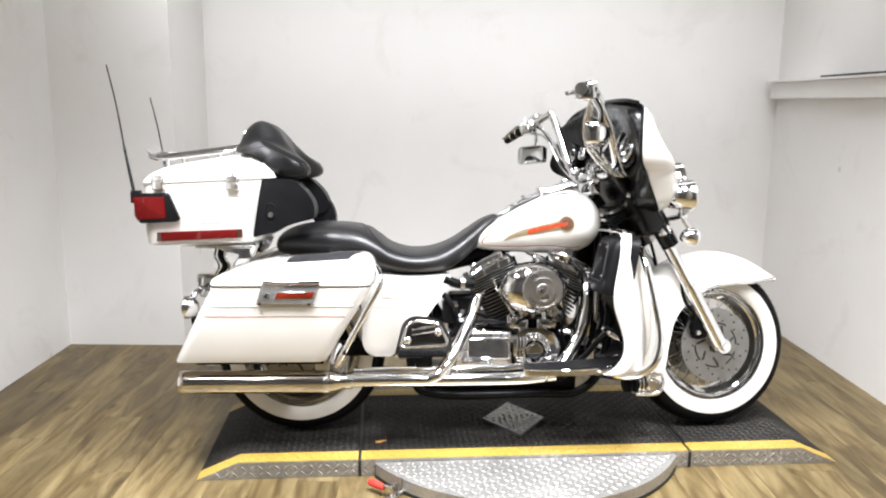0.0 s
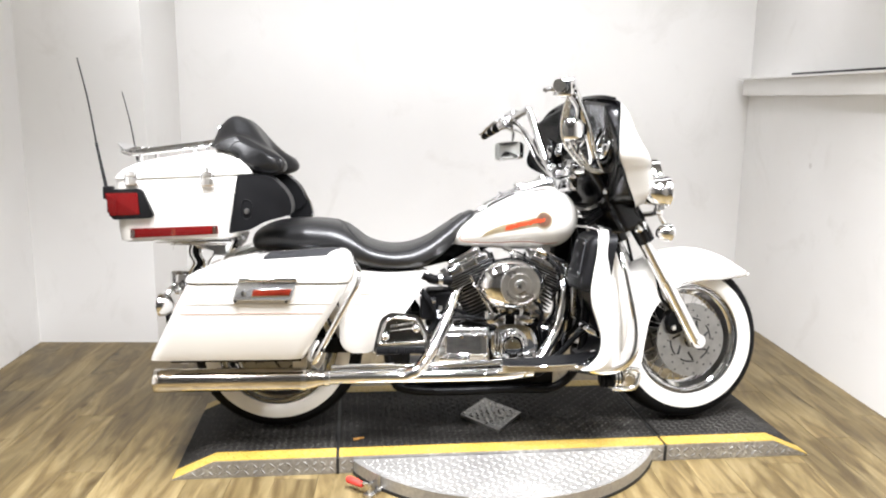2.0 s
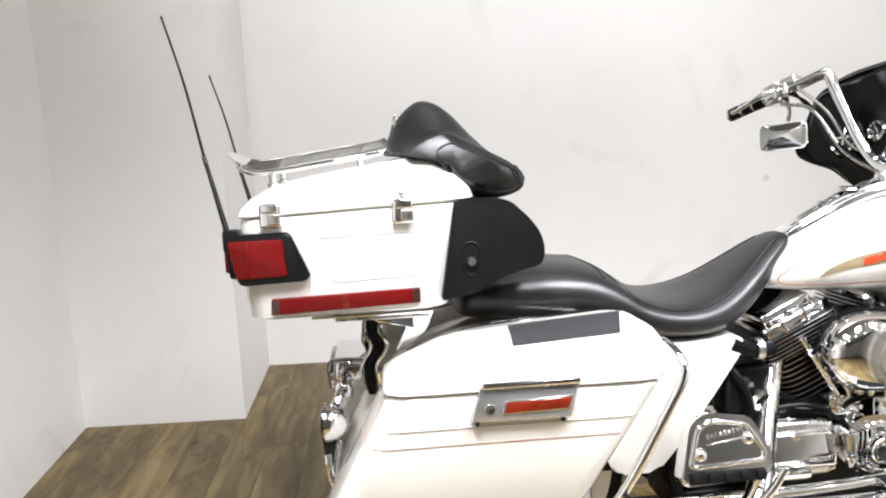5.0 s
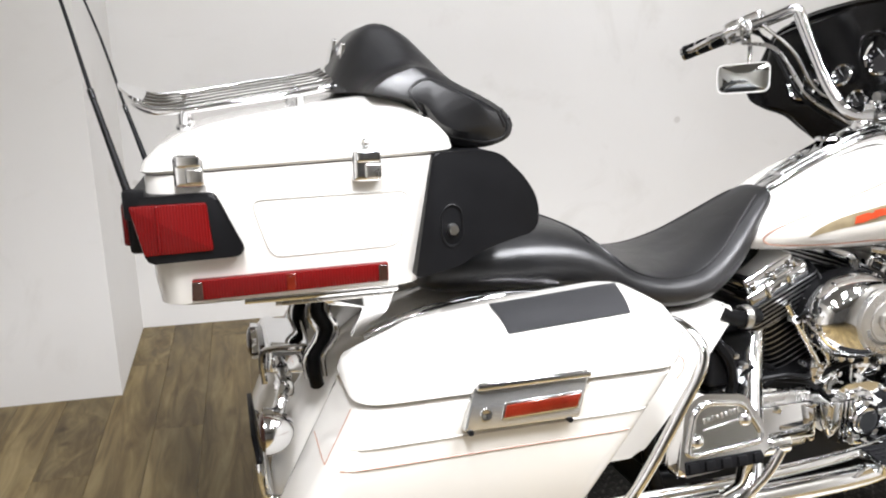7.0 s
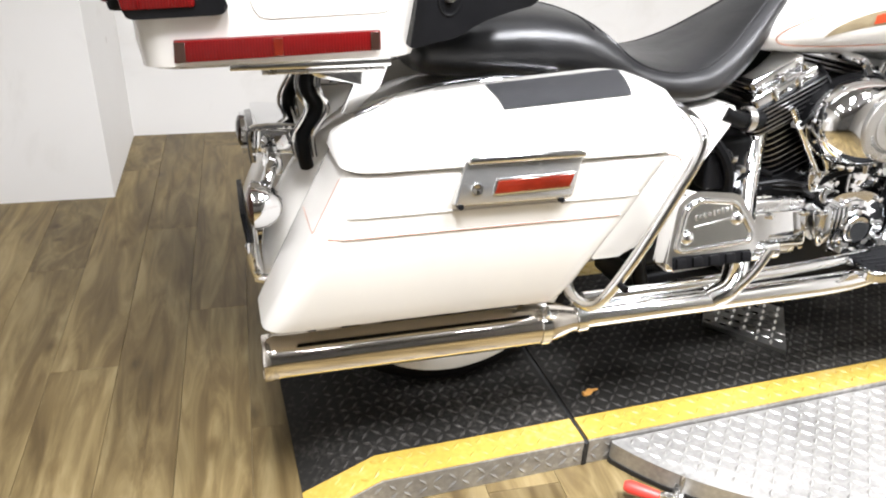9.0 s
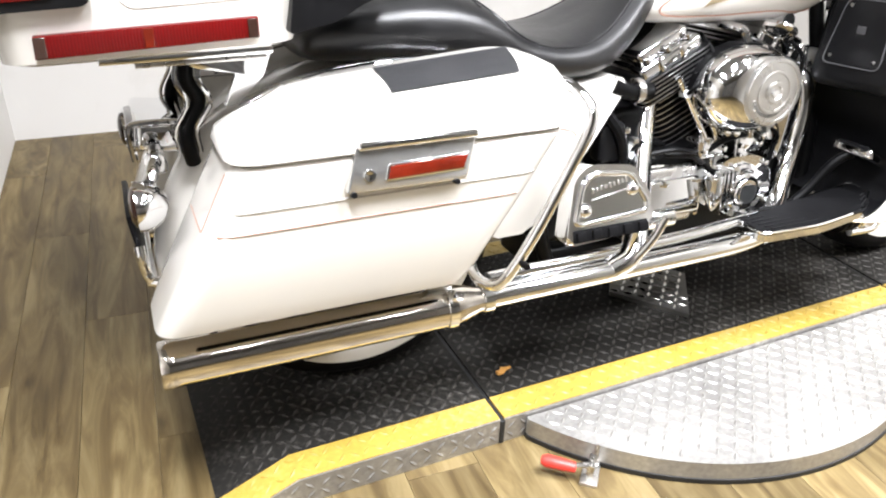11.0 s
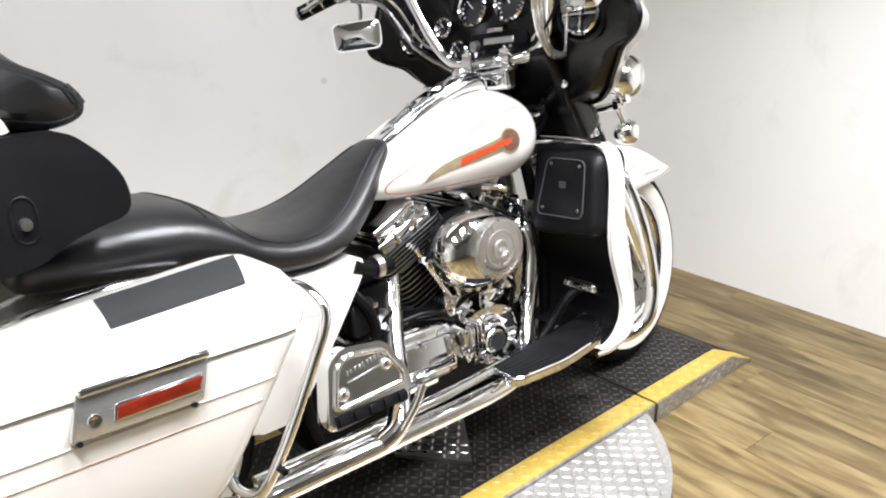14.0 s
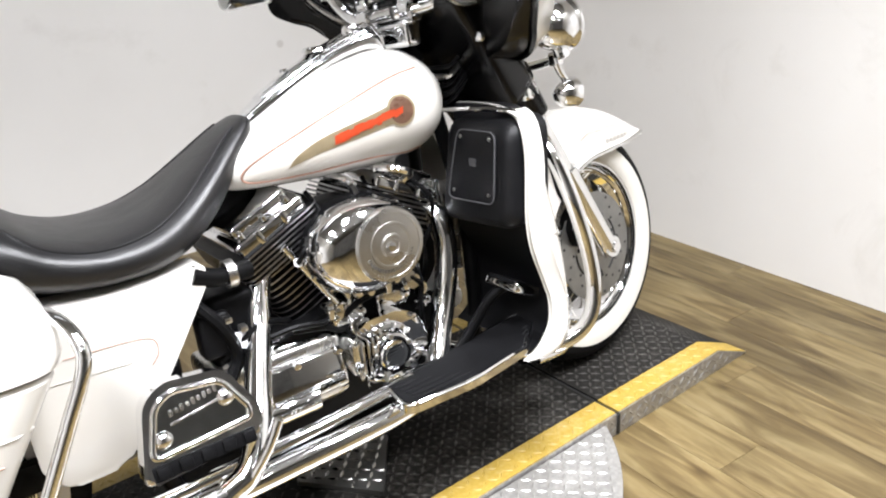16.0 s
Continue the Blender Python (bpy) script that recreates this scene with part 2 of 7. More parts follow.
def plank_material():
    m = shader("vinyl_wood_plank", (0.4, 0.3, 0.2), 0.42, spec=0.3)
    b = m.node_tree.nodes["Principled BSDF"]
    info = node(m, "ShaderNodeObjectInfo")
    tc = node(m, "ShaderNodeTexCoord")
    add = node(m, "ShaderNodeVectorMath")
    add.operation = "ADD"
    sc = node(m, "ShaderNodeVectorMath")
    sc.operation = "SCALE"
    sc.inputs[0].default_value = (37.0, 53.0, 11.0)
    link(m, info.outputs["Random"], sc.inputs["Scale"])
    link(m, tc.outputs["Object"], add.inputs[0])
    link(m, sc.outputs[0], add.inputs[1])
    mp = node(m, "ShaderNodeMapping")
    mp.inputs["Scale"].default_value = (13.0, 1.7, 1.0)
    link(m, add.outputs[0], mp.inputs["Vector"])
    n1 = node(m, "ShaderNodeTexNoise", Scale=1.6, Detail=8.0, Roughness=0.60, Distortion=0.9)
    link(m, mp.outputs[0], n1.inputs["Vector"])
    mp2 = node(m, "ShaderNodeMapping")
    mp2.inputs["Scale"].default_value = (3.0, 0.9, 1.0)
    link(m, add.outputs[0], mp2.inputs["Vector"])
    n2 = node(m, "ShaderNodeTexNoise", Scale=2.2, Detail=4.0)
    link(m, mp2.outputs[0], n2.inputs["Vector"])
    mp3 = node(m, "ShaderNodeMapping")
    mp3.inputs["Scale"].default_value = (120.0, 5.0, 1.0)
    link(m, add.outputs[0], mp3.inputs["Vector"])
    n3 = node(m, "ShaderNodeTexNoise", Scale=1.0, Detail=3.0)
    link(m, mp3.outputs[0], n3.inputs["Vector"])
    grain = ramp(m, n1.outputs["Fac"], [(0.32, (0.070, 0.048, 0.020)), (0.44, (0.104, 0.075, 0.033)), (0.54, (0.143, 0.108, 0.050)), (0.68, (0.198, 0.157, 0.081))])
    patch = ramp(m, n2.outputs["Fac"], [(0.32, (0.68, 0.66, 0.62)), (0.50, (0.93, 0.92, 0.90)), (0.66, (1.12, 1.11, 1.09))])
    mul = node(m, "ShaderNodeMix")
    mul.data_type, mul.blend_type = "RGBA", "MULTIPLY"
    mul.inputs[0].default_value = 1.0
    link(m, grain, mul.inputs[6])
    link(m, patch, mul.inputs[7])
    tone = ramp(m, info.outputs["Random"], [(0.0, (0.80, 0.78, 0.76)), (0.5, (1.0, 0.98, 0.95)), (1.0, (1.16, 1.14, 1.1))])
    mul2 = node(m, "ShaderNodeMix")
    mul2.data_type, mul2.blend_type = "RGBA", "MULTIPLY"
    mul2.inputs[0].default_value = 1.0
    link(m, mul.outputs[2], mul2.inputs[6])
    link(m, tone, mul2.inputs[7])
    mp4 = node(m, "ShaderNodeMapping")
    mp4.inputs["Scale"].default_value = (9.0, 4.2, 1.0)
    link(m, add.outputs[0], mp4.inputs["Vector"])
    wob = node(m, "ShaderNodeMix")
    wob.data_type = "RGBA"
    wob.inputs[0].default_value = 0.12
    link(m, mp4.outputs[0], wob.inputs[6])
    link(m, n1.outputs["Color"], wob.inputs[7])
    kn = node(m, "ShaderNodeTexVoronoi", Scale=1.0)
    link(m, wob.outputs[2], kn.inputs["Vector"])
    knots = ramp(m, kn.outputs["Distance"], [(0.04, (0.30, 0.25, 0.19)), (0.10, (0.66, 0.61, 0.54)), (0.18, (1.0, 1.0, 1.0))])
    mul3 = node(m, "ShaderNodeMix")
    mul3.data_type, mul3.blend_type = "RGBA", "MULTIPLY"
    mul3.inputs[0].default_value = 0.8
    link(m, mul2.outputs[2], mul3.inputs[6])
    link(m, knots, mul3.inputs[7])
    link(m, mul3.outputs[2], b.inputs["Base Color"])
    mr = node(m, "ShaderNodeMapRange")
    mr.inputs[3].default_value, mr.inputs[4].default_value = 0.32, 0.52
    link(m, n2.outputs["Fac"], mr.inputs[0])
    link(m, mr.outputs[0], b.inputs["Roughness"])
    bp = node(m, "ShaderNodeBump", Strength=0.10, Distance=0.002)
    link(m, n3.outputs["Fac"], bp.inputs["Height"])
    link(m, bp.outputs["Normal"], b.inputs["Normal"])
    return m


PLANK = plank_material()
SUBFLOOR = shader("dark_joint", (0.16, 0.12, 0.07), 0.8)
# black for rubber joints, also painted where brake disc openings look dark
JOINTGAP = shader("black_joint_and_gap", (0.008, 0.008, 0.008), 0.6)
FRAMEWOOD = worn("dark_brown_frame", (0.045, 0.036, 0.028), 0.5, var=0.35, scale=12, fine=90, bump=0.2)
MESHMETAL = worn("grey_expanded_metal", (0.20, 0.19, 0.19), 0.45, metal=0.6, var=0.2, scale=10)
MESHBACK = worn("dark_panel", (0.07, 0.067, 0.066), 0.8, var=0.2, scale=5)

# ---------------------------------------------------------------- mesh tools


def mesh_of(name, bm, mats, sharp=38):
    bmesh.ops.recalc_face_normals(bm, faces=bm.faces)
    me = bpy.data.meshes.new(name)
    bm.to_mesh(me)
    bm.free()
    for m in mats if isinstance(mats, (list, tuple)) else [mats]:
        me.materials.append(m)
    for p in me.polygons:
        p.use_smooth = True
    me.set_sharp_from_angle(angle=radians(sharp))
    return me


def part(name, bm, mats, parent=None, label="", m=None, sharp=38):
    ob = new(name, mesh_of(name, bm, mats, sharp))
    if parent is not None:
        ob.parent = parent
    if m is not None:
        ob.matrix_basis = m
    if label:
        tagged(ob, label)
    return ob


def again(ob, m, parent=None):
    """The same mesh once more as an object of its own."""
    c = ob.copy()
    scene.collection.objects.link(c)
    c.parent = parent if parent is not None else ob.parent
    c.matrix_basis = m
    return c


def curve(points, sub=6, closed=False):
    """A smooth line through the points."""
    p = [Vector(q) for q in points]
    n, out = len(p), []
    last = n if closed else n - 1
    for i in range(last):
        a = p[i - 1] if closed or i > 0 else p[0] * 2 - p[1]
        b, c = p[i], p[(i + 1) % n]
        d = p[(i + 2) % n] if closed or i + 2 < n else p[n - 1] * 2 - p[n - 2]
        for k in range(sub):
            t = k / sub
            out.append(0.5 * (2 * b + (c - a) * t + (2 * a - 5 * b + 4 * c - d) * t * t + (3 * b - a - 3 * c + d) * t ** 3))
    if not closed:
        out.append(p[-1])
    return out


def skin(bm, rings, cap=True, closed=False, wrap=True):
    """Faces between rings of equally many points."""
    vs = [[bm.verts.new(q) for q in r] for r in rings]
    n = len(vs[0])
    pairs = list(zip(vs, vs[1:])) + ([(vs[-1], vs[0])] if closed else [])
    for a, b in pairs:
        for i in range(n if wrap else n - 1):
            j = (i + 1) % n
            bm.faces.new((a[i], a[j], b[j], b[i]))
    if cap and not closed:
        bm.faces.new(vs[0][::-1])
        bm.faces.new(vs[-1])
    return vs


def tube(points, r, seg=10, sub=6, closed=False, bm=None, smooth=True):
    bm = bm or bmesh.new()
    line = curve(points, sub, closed) if smooth and len(points) > 2 else [Vector(q) for q in points]
    n = len(line)
    radii = r if callable(r) else (lambda t: r)
    up = Vector((0.13, 0.31, 0.94))
    rings = []
    for i, q in enumerate(line):
        a = line[i - 1] if i > 0 or closed else q
        b = line[(i + 1) % n] if i + 1 < n or closed else q
        d = (b - a).normalized()
        side = d.cross(up)
        if side.length < 1e-3:
            side = d.cross(Vector((1, 0, 0)))
        side.normalize()
        up = side.cross(d).normalized()
        w = radii(i / max(1, n - 1))
        rings.append([q + w * (math.cos(2 * math.pi * k / seg) * side + math.sin(2 * math.pi * k / seg) * up) for k in range(seg)])
    skin(bm, rings, closed=closed)
    return bm


def lathe(profile, seg=48, closed=False, bm=None, axis="y", at=(0, 0, 0), sx=1.0, sz=1.0):
    """Turns (radius, height) about the axis."""
    bm = bm or bmesh.new()
    at = Vector(at)
    rings = []
    for k in range(seg):
        c, s = math.cos(2 * math.pi * k / seg), math.sin(2 * math.pi * k / seg)
        ring = []
        for r, h in profile:
            v = {"y": (r * c * sx, h, r * s * sz), "z": (r * c * sx, r * s * sz, h), "x": (h, r * c * sx, r * s * sz)}[axis]
            ring.append(at + Vector(v))
        rings.append(ring)
    skin(bm, rings, cap=False, closed=True, wrap=closed)
    if not closed:
        bmesh.ops.remove_doubles(bm, verts=bm.verts, dist=1e-5)
    return bm


def soften(bm, offset, seg=2, limit=40):
    edges = [e for e in bm.edges if len(e.link_faces) == 2 and e.calc_face_angle(0) > radians(limit)]
    if edges:
        bmesh.ops.bevel(bm, geom=edges, offset=offset, segments=seg, profile=0.6, affect="EDGES", clamp_overlap=True)
    return bm


def box(c, size, b=0.003, seg=2, turn=None, bm=None):
    own = bmesh.new()
    bmesh.ops.create_cube(own, size=1)
    bmesh.ops.scale(own, vec=size, verts=own.verts)
    if b:
        soften(own, b, seg)
    if turn is not None:
        bmesh.ops.transform(own, matrix=turn.to_4x4() if len(turn) == 3 else turn, verts=own.verts)
    bmesh.ops.translate(own, vec=c, verts=own.verts)
    if bm is None:
        return own
    merge(bm, own)
    return bm


def merge(bm, other):
    me = bpy.data.meshes.new("tmp")
    other.to_mesh(me)
    other.free()
    bm.from_mesh(me)
    bpy.data.meshes.remove(me)
    return bm


def rounded(pts, r, seg=4):
    """A closed outline with its corners rounded."""
    out, n = [], len(pts)
    for i in range(n):
        a, b, c = Vector(pts[i - 1]), Vector(pts[i]), Vector(pts[(i + 1) % n])
        rr = r[i] if isinstance(r, (list, tuple)) else r
        u, w = a - b, c - b
        d = min(rr, u.length * 0.45, w.length * 0.45)
        p, q = b + u.normalized() * d, b + w.normalized() * d
        for k in range(seg + 1):
            t = k / seg
            out.append((1 - t) ** 2 * p + 2 * t * (1 - t) * b + t * t * q)
    return out


def prism(outline, y0, y1, b=0.004, seg=2, taper=1.0):
    """An outline in x and z, drawn out along y; taper scales the end at y1."""
    bm = bmesh.new()
    pts = [Vector(p) for p in outline]
    c = sum(pts, Vector((0, 0))) / len(pts)
    skin(bm, [[(p.x, y0, p.y) for p in pts], [(c.x + (p.x - c.x) * taper, y1, c.y + (p.y - c.y) * taper) for p in pts]])
    if b:
        rim = [e for e in bm.edges if abs(e.verts[0].co.y - e.verts[1].co.y) < 1e-6]
        bmesh.ops.bevel(bm, geom=rim, offset=b, segments=seg, profile=0.5, affect="EDGES", clamp_overlap=True)
    return bm


def plan_ring(x0, x1, y0, y1, z, r=0.04, seg=5, slope=0.0, xm=0.0):
    """A rounded rectangle lying at height z, tilted along x by slope."""
    return [(p.x, p.y, z + slope * (p.x - xm)) for p in rounded([(x0, y0), (x1, y0), (x1, y1), (x0, y1)], r, seg)]


def oval(x, hw, bot, top, n=2.4, seg=36, yc=0.0):
    """A cross-section across the machine at x."""
    zc, h = (top + bot) / 2, (top - bot) / 2
    ring = []
    for k in range(seg):
        a = 2 * math.pi * k / seg
        c, s = math.cos(a), math.sin(a)
        ring.append((x, yc + hw * math.copysign(abs(c) ** (2 / n), c), zc + h * math.copysign(abs(s) ** (2 / n), s)))
    return ring


def table(rows, x):
    """Linear reading of rows (x, a, b, ...)."""
    if x <= rows[0][0]:
        return rows[0][1:]
    for p, q in zip(rows, rows[1:]):
        if x <= q[0]:
            t = (x - p[0]) / (q[0] - p[0])
            return tuple(a + (b - a) * t for a, b in zip(p[1:], q[1:]))
    return rows[-1][1:]


def smooth_rows(rows, sub=4):
    n = len(rows[0])
    out = []
    for i in range(len(rows) - 1):
        a = rows[i - 1] if i else rows[0]
        b, c = rows[i], rows[i + 1]
        d = rows[i + 2] if i + 2 < len(rows) else rows[-1]
        for k in range(sub):
            t = k / sub
            out.append(tuple(0.5 * (2 * b[j] + (c[j] - a[j]) * t + (2 * a[j] - 5 * b[j] + 4 * c[j] - d[j]) * t * t + (3 * b[j] - a[j] - 3 * c[j] + d[j]) * t ** 3) for j in range(n)))
    out.append(rows[-1])
    return out


def tree_of(ob):
    me = ob.data
    return BVHTree.FromPolygons([v.co for v in me.vertices], [list(p.vertices) for p in me.polygons])


def laid(tree, p, way, lift=0.0015):
    """Where a ray from p along way meets a surface, lifted a little off it."""
    hit, normal, _, _ = tree.ray_cast(Vector(p), Vector(way).normalized())
    if hit is None:
        return Vector(p)
    if normal.dot(Vector(way)) > 0:
        normal = -normal
    return hit + normal * lift


def patch(tree, grid, way, lift=0.0015):
    """A decal on a surface: a grid of start points cast along way."""
    bm = bmesh.new()
    vs = [[bm.verts.new(laid(tree, p, way, lift)) for p in row] for row in grid]
    for a, b in zip(vs, vs[1:]):
        for i in range(len(a) - 1):
            bm.faces.new((a[i], a[i + 1], b[i + 1], b[i]))
    bmesh.ops.solidify(bm, geom=bm.faces[:], thickness=0.0012)
    return bm


def thing(name, m, label, category, group=""):
    ob = new(name)
    ob.empty_display_size = 0.1
    ob.matrix_basis = m
    return tagged(ob, label, category, group)

# ---------------------------------------------------------------- the bay
LEFT, RIGHT, BACK, PANEL, JOG, REAR, HIGH = -2.03, 2.03, 4.54, 3.93, -1.40, -3.6, 2.75


def slab(name, lo, hi, mat, b=0.0):
    c = [(a + d) / 2 for a, d in zip(lo, hi)]
    return tagged(part(name, box(c, [d - a for a, d in zip(lo, hi)], b), mat), kind="structure")


tagged(slab("wall_back", (JOG, BACK, 0), (RIGHT, BACK + 0.12, HIGH), WALL), "plain white painted back wall of the bay", "wall")
tagged(slab("wall_panel", (LEFT, PANEL, 0), (JOG, BACK + 0.12, HIGH), WALL), "white painted wall projection beside the back wall", "wall")
tagged(slab("wall_left", (LEFT - 0.12, REAR, 0), (LEFT, BACK + 0.12, HIGH), WALL), "plain white painted side wall", "wall")
tagged(slab("wall_right", (RIGHT, REAR, 0), (RIGHT + 0.12, BACK + 0.12, HIGH), WALL), "plain white painted side wall with a ledge", "wall")
# unseen closing wall and ceiling, added dark to shape the reflections
tagged(slab("wall_front", (LEFT, REAR - 0.12, 0), (RIGHT, REAR, HIGH), DARKWALL), "unseen wall closing the bay, kept dark for the chrome to reflect", "wall")
tagged(slab("ceiling", (LEFT - 0.12, REAR - 0.12, HIGH), (RIGHT + 0.12, BACK + 0.12, HIGH + 0.1), CEIL), "unseen ceiling, kept dark for the chrome to reflect", "ceiling")
floor = tagged(slab("floor", (LEFT - 0.12, REAR - 0.12, -0.10), (RIGHT + 0.12, BACK + 0.12, -0.006), SUBFLOOR), "wood-look vinyl plank floor in brown and straw tones", "floor")

# ledge along the right wall; a dark strip stands for the shadow above it
ledge = thing("wall_ledge", pose(RIGHT, 3.3, 1.374), "white painted wooden ledge fixed along the white wall", "ledge")
ledge["kind"] = "structure"
part("fascia", box((-0.03, 0, 0.046), (0.06, 2.4, 0.092), 0.004), WALL, ledge)
part("ledge_top", box((-0.045, 0, 0.098), (0.09, 2.4, 0.012), 0.003), WALL, ledge)
strip = thing("ledge_shadow_strip", pose(RIGHT - 0.05, 3.35, 1.478), "thin dark strip for the shadowed gap above the white ledge", "strip")
part("bar", box((0, 0, 0.006), (0.03, 1.1, 0.012), 0.003), PLASTIC, strip)


def mesh_screen():
    """A framed expanded-metal screen hung on the left wall."""
    w, h = 1.05, 1.262
    s = thing("mesh_screen", pose(LEFT + 0.044, 3.066 - w, 0.078, -1.8, 0, 90), "dark brown framed screen of grey expanded metal mesh on the wall", "screen")
    f = 0.06
    part("top_rail", box((w / 2, -0.02, h - f / 2), (w, 0.04, f), 0.004), FRAMEWOOD, s)
    part("bottom_rail", box((w / 2, -0.02, f / 2), (w, 0.04, f), 0.004), FRAMEWOOD, s)
    for x in (f / 2, w - f / 2):
        part("stile", box((x, -0.02, h / 2), (f, 0.042, h - 2 * f), 0.004), FRAMEWOOD, s)
    part("corner_plate", box((w - 0.02, -0.044, h - 0.03), (0.03, 0.006, 0.04), 0.002), STEEL, s)
    part("back_panel", box((w / 2, -0.006, h / 2), (w - 2 * f, 0.006, h - 2 * f), 0), MESHBACK, s)
    bm = bmesh.new()
    step_x, step_z = 0.040, 0.020
    rows = int((h - 2 * f) / step_z)
    for k in range(-1, rows + 1):
        for flip in (1, -1):
            pts, n = [], int((w - 2 * f) / (step_x / 2))
            for i in range(n + 1):
                z = f + (k + 0.5) * step_z + flip * (step_z / 2 if i % 2 else -step_z / 2)
                pts.append((f + i * step_x / 2, z))
            for (xa, za), (xb, zb) in zip(pts, pts[1:]):
                if min(za, zb) < f - 0.001 or max(za, zb) > h - f + 0.001:
                    continue
                t = 0.0022
                q = [bm.verts.new(v) for v in ((xa, -0.022, za - t), (xb, -0.022, zb - t), (xb, -0.026, zb + t), (xa, -0.026, za + t))]
                bm.faces.new(q)
    tagged(part("expanded_metal", bm, MESHMETAL, s), kind="stuff")


mesh_screen()

# ---------------------------------------------------------------- the display platform
PX, PY, PYAW, PH = 0.298, 2.774, 4.0, 0.065
FRONT, BACKEDGE, SEAM, BREAK, TIP = -0.316, 0.372, 0.612, 1.045, 1.190
STRIPE = 0.072


def lug(bm, x, y, z, turn, size=0.0128, wide=0.0046, high=0.0021):
    c, s = math.cos(turn), math.sin(turn)
    pt = lambda u, v, h: bm.verts.new((x + u * c - v * s, y + u * s + v * c, z(x + u * c - v * s, y) + h))
    a, b, d, e = pt(-size, 0, 0), pt(0, -wide, 0), pt(size, 0, 0), pt(0, wide, 0)
    f, g = pt(-size * 0.5, 0, high), pt(size * 0.5, 0, high)
    for q in ((a, b, f), (b, g, f), (b, d, g), (d, e, g), (e, f, g), (e, a, f)):
        bm.faces.new(q)


def lugs(x0, x1, y0, y1, z, keep=None, pitch=0.0235):
    """Raised bars of tread plate, turned by halves."""
    bm = bmesh.new()
    ny, nx = int((y1 - y0) / pitch), int((x1 - x0) / pitch)
    for j in range(ny):
        for i in range(nx):
            x, y = x0 + (i + 0.5) * (x1 - x0) / nx, y0 + (j + 0.5) * (y1 - y0) / ny
            if keep is None or keep(x, y):
                lug(bm, x, y, z, radians(45) if (i + j) % 2 else radians(-45))
    return bm


def height(x, y=0):
    a = abs(x)
    return PH if a <= BREAK else max(0.0025, PH * (TIP - a) / (TIP - BREAK))


def platform_section(name, label, x0, x1):
    s = thing(name, pose(PX, PY, 0, 0, 0, PYAW), label, "platform", "sections of the display platform")
    cuts = [x for x in (x0, -BREAK, BREAK, x1) if x0 <= x <= x1]
    cuts = sorted(set(cuts))

    def deck(y0, y1, lift, drop=True):
        bm = bmesh.new()
        outline = [Vector((x, height(x) + lift)) for x in cuts] + [Vector((x, 0.001)) for x in reversed(cuts)]
        skin(bm, [[(p.x, y0, p.y) for p in outline], [(p.x, y1, p.y) for p in outline]])
        return bm

    part("deck", deck(FRONT + STRIPE, BACKEDGE - STRIPE, 0), DECK, s, "black painted tread plate deck")
    part("edge_stripe", deck(FRONT + 0.004, FRONT + STRIPE, 0.0), YELLOW, s, "yellow painted tread plate edge")
    part("edge_stripe", deck(BACKEDGE - STRIPE, BACKEDGE - 0.004, 0.0), YELLOW, s, "yellow painted tread plate edge")
    for y0, y1 in ((FRONT, FRONT + 0.004), (BACKEDGE - 0.004, BACKEDGE)):
        part("side_plate", deck(y0, y1, -0.002), ALUSIDE, s, "bare aluminium tread plate side")
    z = lambda x, y: height(x)
    tagged(part("tread", lugs(x0 + 0.006, x1 - 0.006, FRONT + STRIPE + 0.002, BACKEDGE - STRIPE - 0.002, z), DECKLUG, s), kind="stuff")
    for y0, y1 in ((FRONT + 0.008, FRONT + STRIPE), (BACKEDGE - STRIPE, BACKEDGE - 0.008)):
        tagged(part("stripe_tread", lugs(x0 + 0.006, x1 - 0.006, y0, y1, z), YELLOW, s), kind="stuff")
    bm = bmesh.new()
    nx = int((x1 - x0) / 0.03)
    for i in range(nx):
        for k in (0.018, 0.042):
            x = x0 + (i + 0.5) * (x1 - x0) / nx
            if k + 0.014 < height(x):
                own = bmesh.new()
                lug(own, 0, 0, lambda a, b: 0.0, radians(45 if (i + (k > 0.03)) % 2 else -45))
                bmesh.ops.transform(own, matrix=pose(x, FRONT, k, 90, 0, 0), verts=own.verts)
                merge(bm, own)
    if len(bm.verts):
        tagged(part("side_tread", bm, ALUSIDE, s), kind="stuff")
    return s


platform_section("ramp_section", "low black tread plate ramp with yellow edges behind the platform", -TIP, -SEAM - 0.0055)
platform_section("centre_section", "low black tread plate platform with yellow edges under the motorcycle", -SEAM + 0.0055, SEAM - 0.0055)
platform_section("ramp_section", "low black tread plate ramp with yellow edges before the platform", SEAM + 0.0055, TIP)

for sgn in (-1, 1):
    seal = thing("joint_seal", pose(PX, PY, 0, 0, 0, PYAW), "black rubber seal in the platform joint", "seal", "platform joint seals")
    part("strip", box((sgn * SEAM, (FRONT + BACKEDGE) / 2, 0.031), (0.0105, BACKEDGE - FRONT + 0.006, 0.060), 0.001, 1), JOINTGAP, seal)

disc = thing("turntable_disc", pose(PX, PY, 0, 0, 0, PYAW), "round bare aluminium tread plate turntable beneath the platform", "turntable")
RDISC = 0.645
bm = bmesh.new()
arc = [(RDISC * math.cos(a), RDISC * math.sin(a)) for a in (radians(180 + 30.6) + i / 48 * radians(118.8) for i in range(49))]
edge = [(-RDISC * math.cos(radians(30.6)), FRONT - 0.003)] + [p for p in arc if p[1] < FRONT - 0.004] + [(RDISC * math.cos(radians(30.6)), FRONT - 0.003)]
skin(bm, [[(x, y, 0.011) for x, y in edge], [(x, y, 0.054) for x, y in edge]])
soften(bm, 0.002, 2, 50)
part("plate", bm, [ALUPLATE], disc)
bm = bmesh.new()
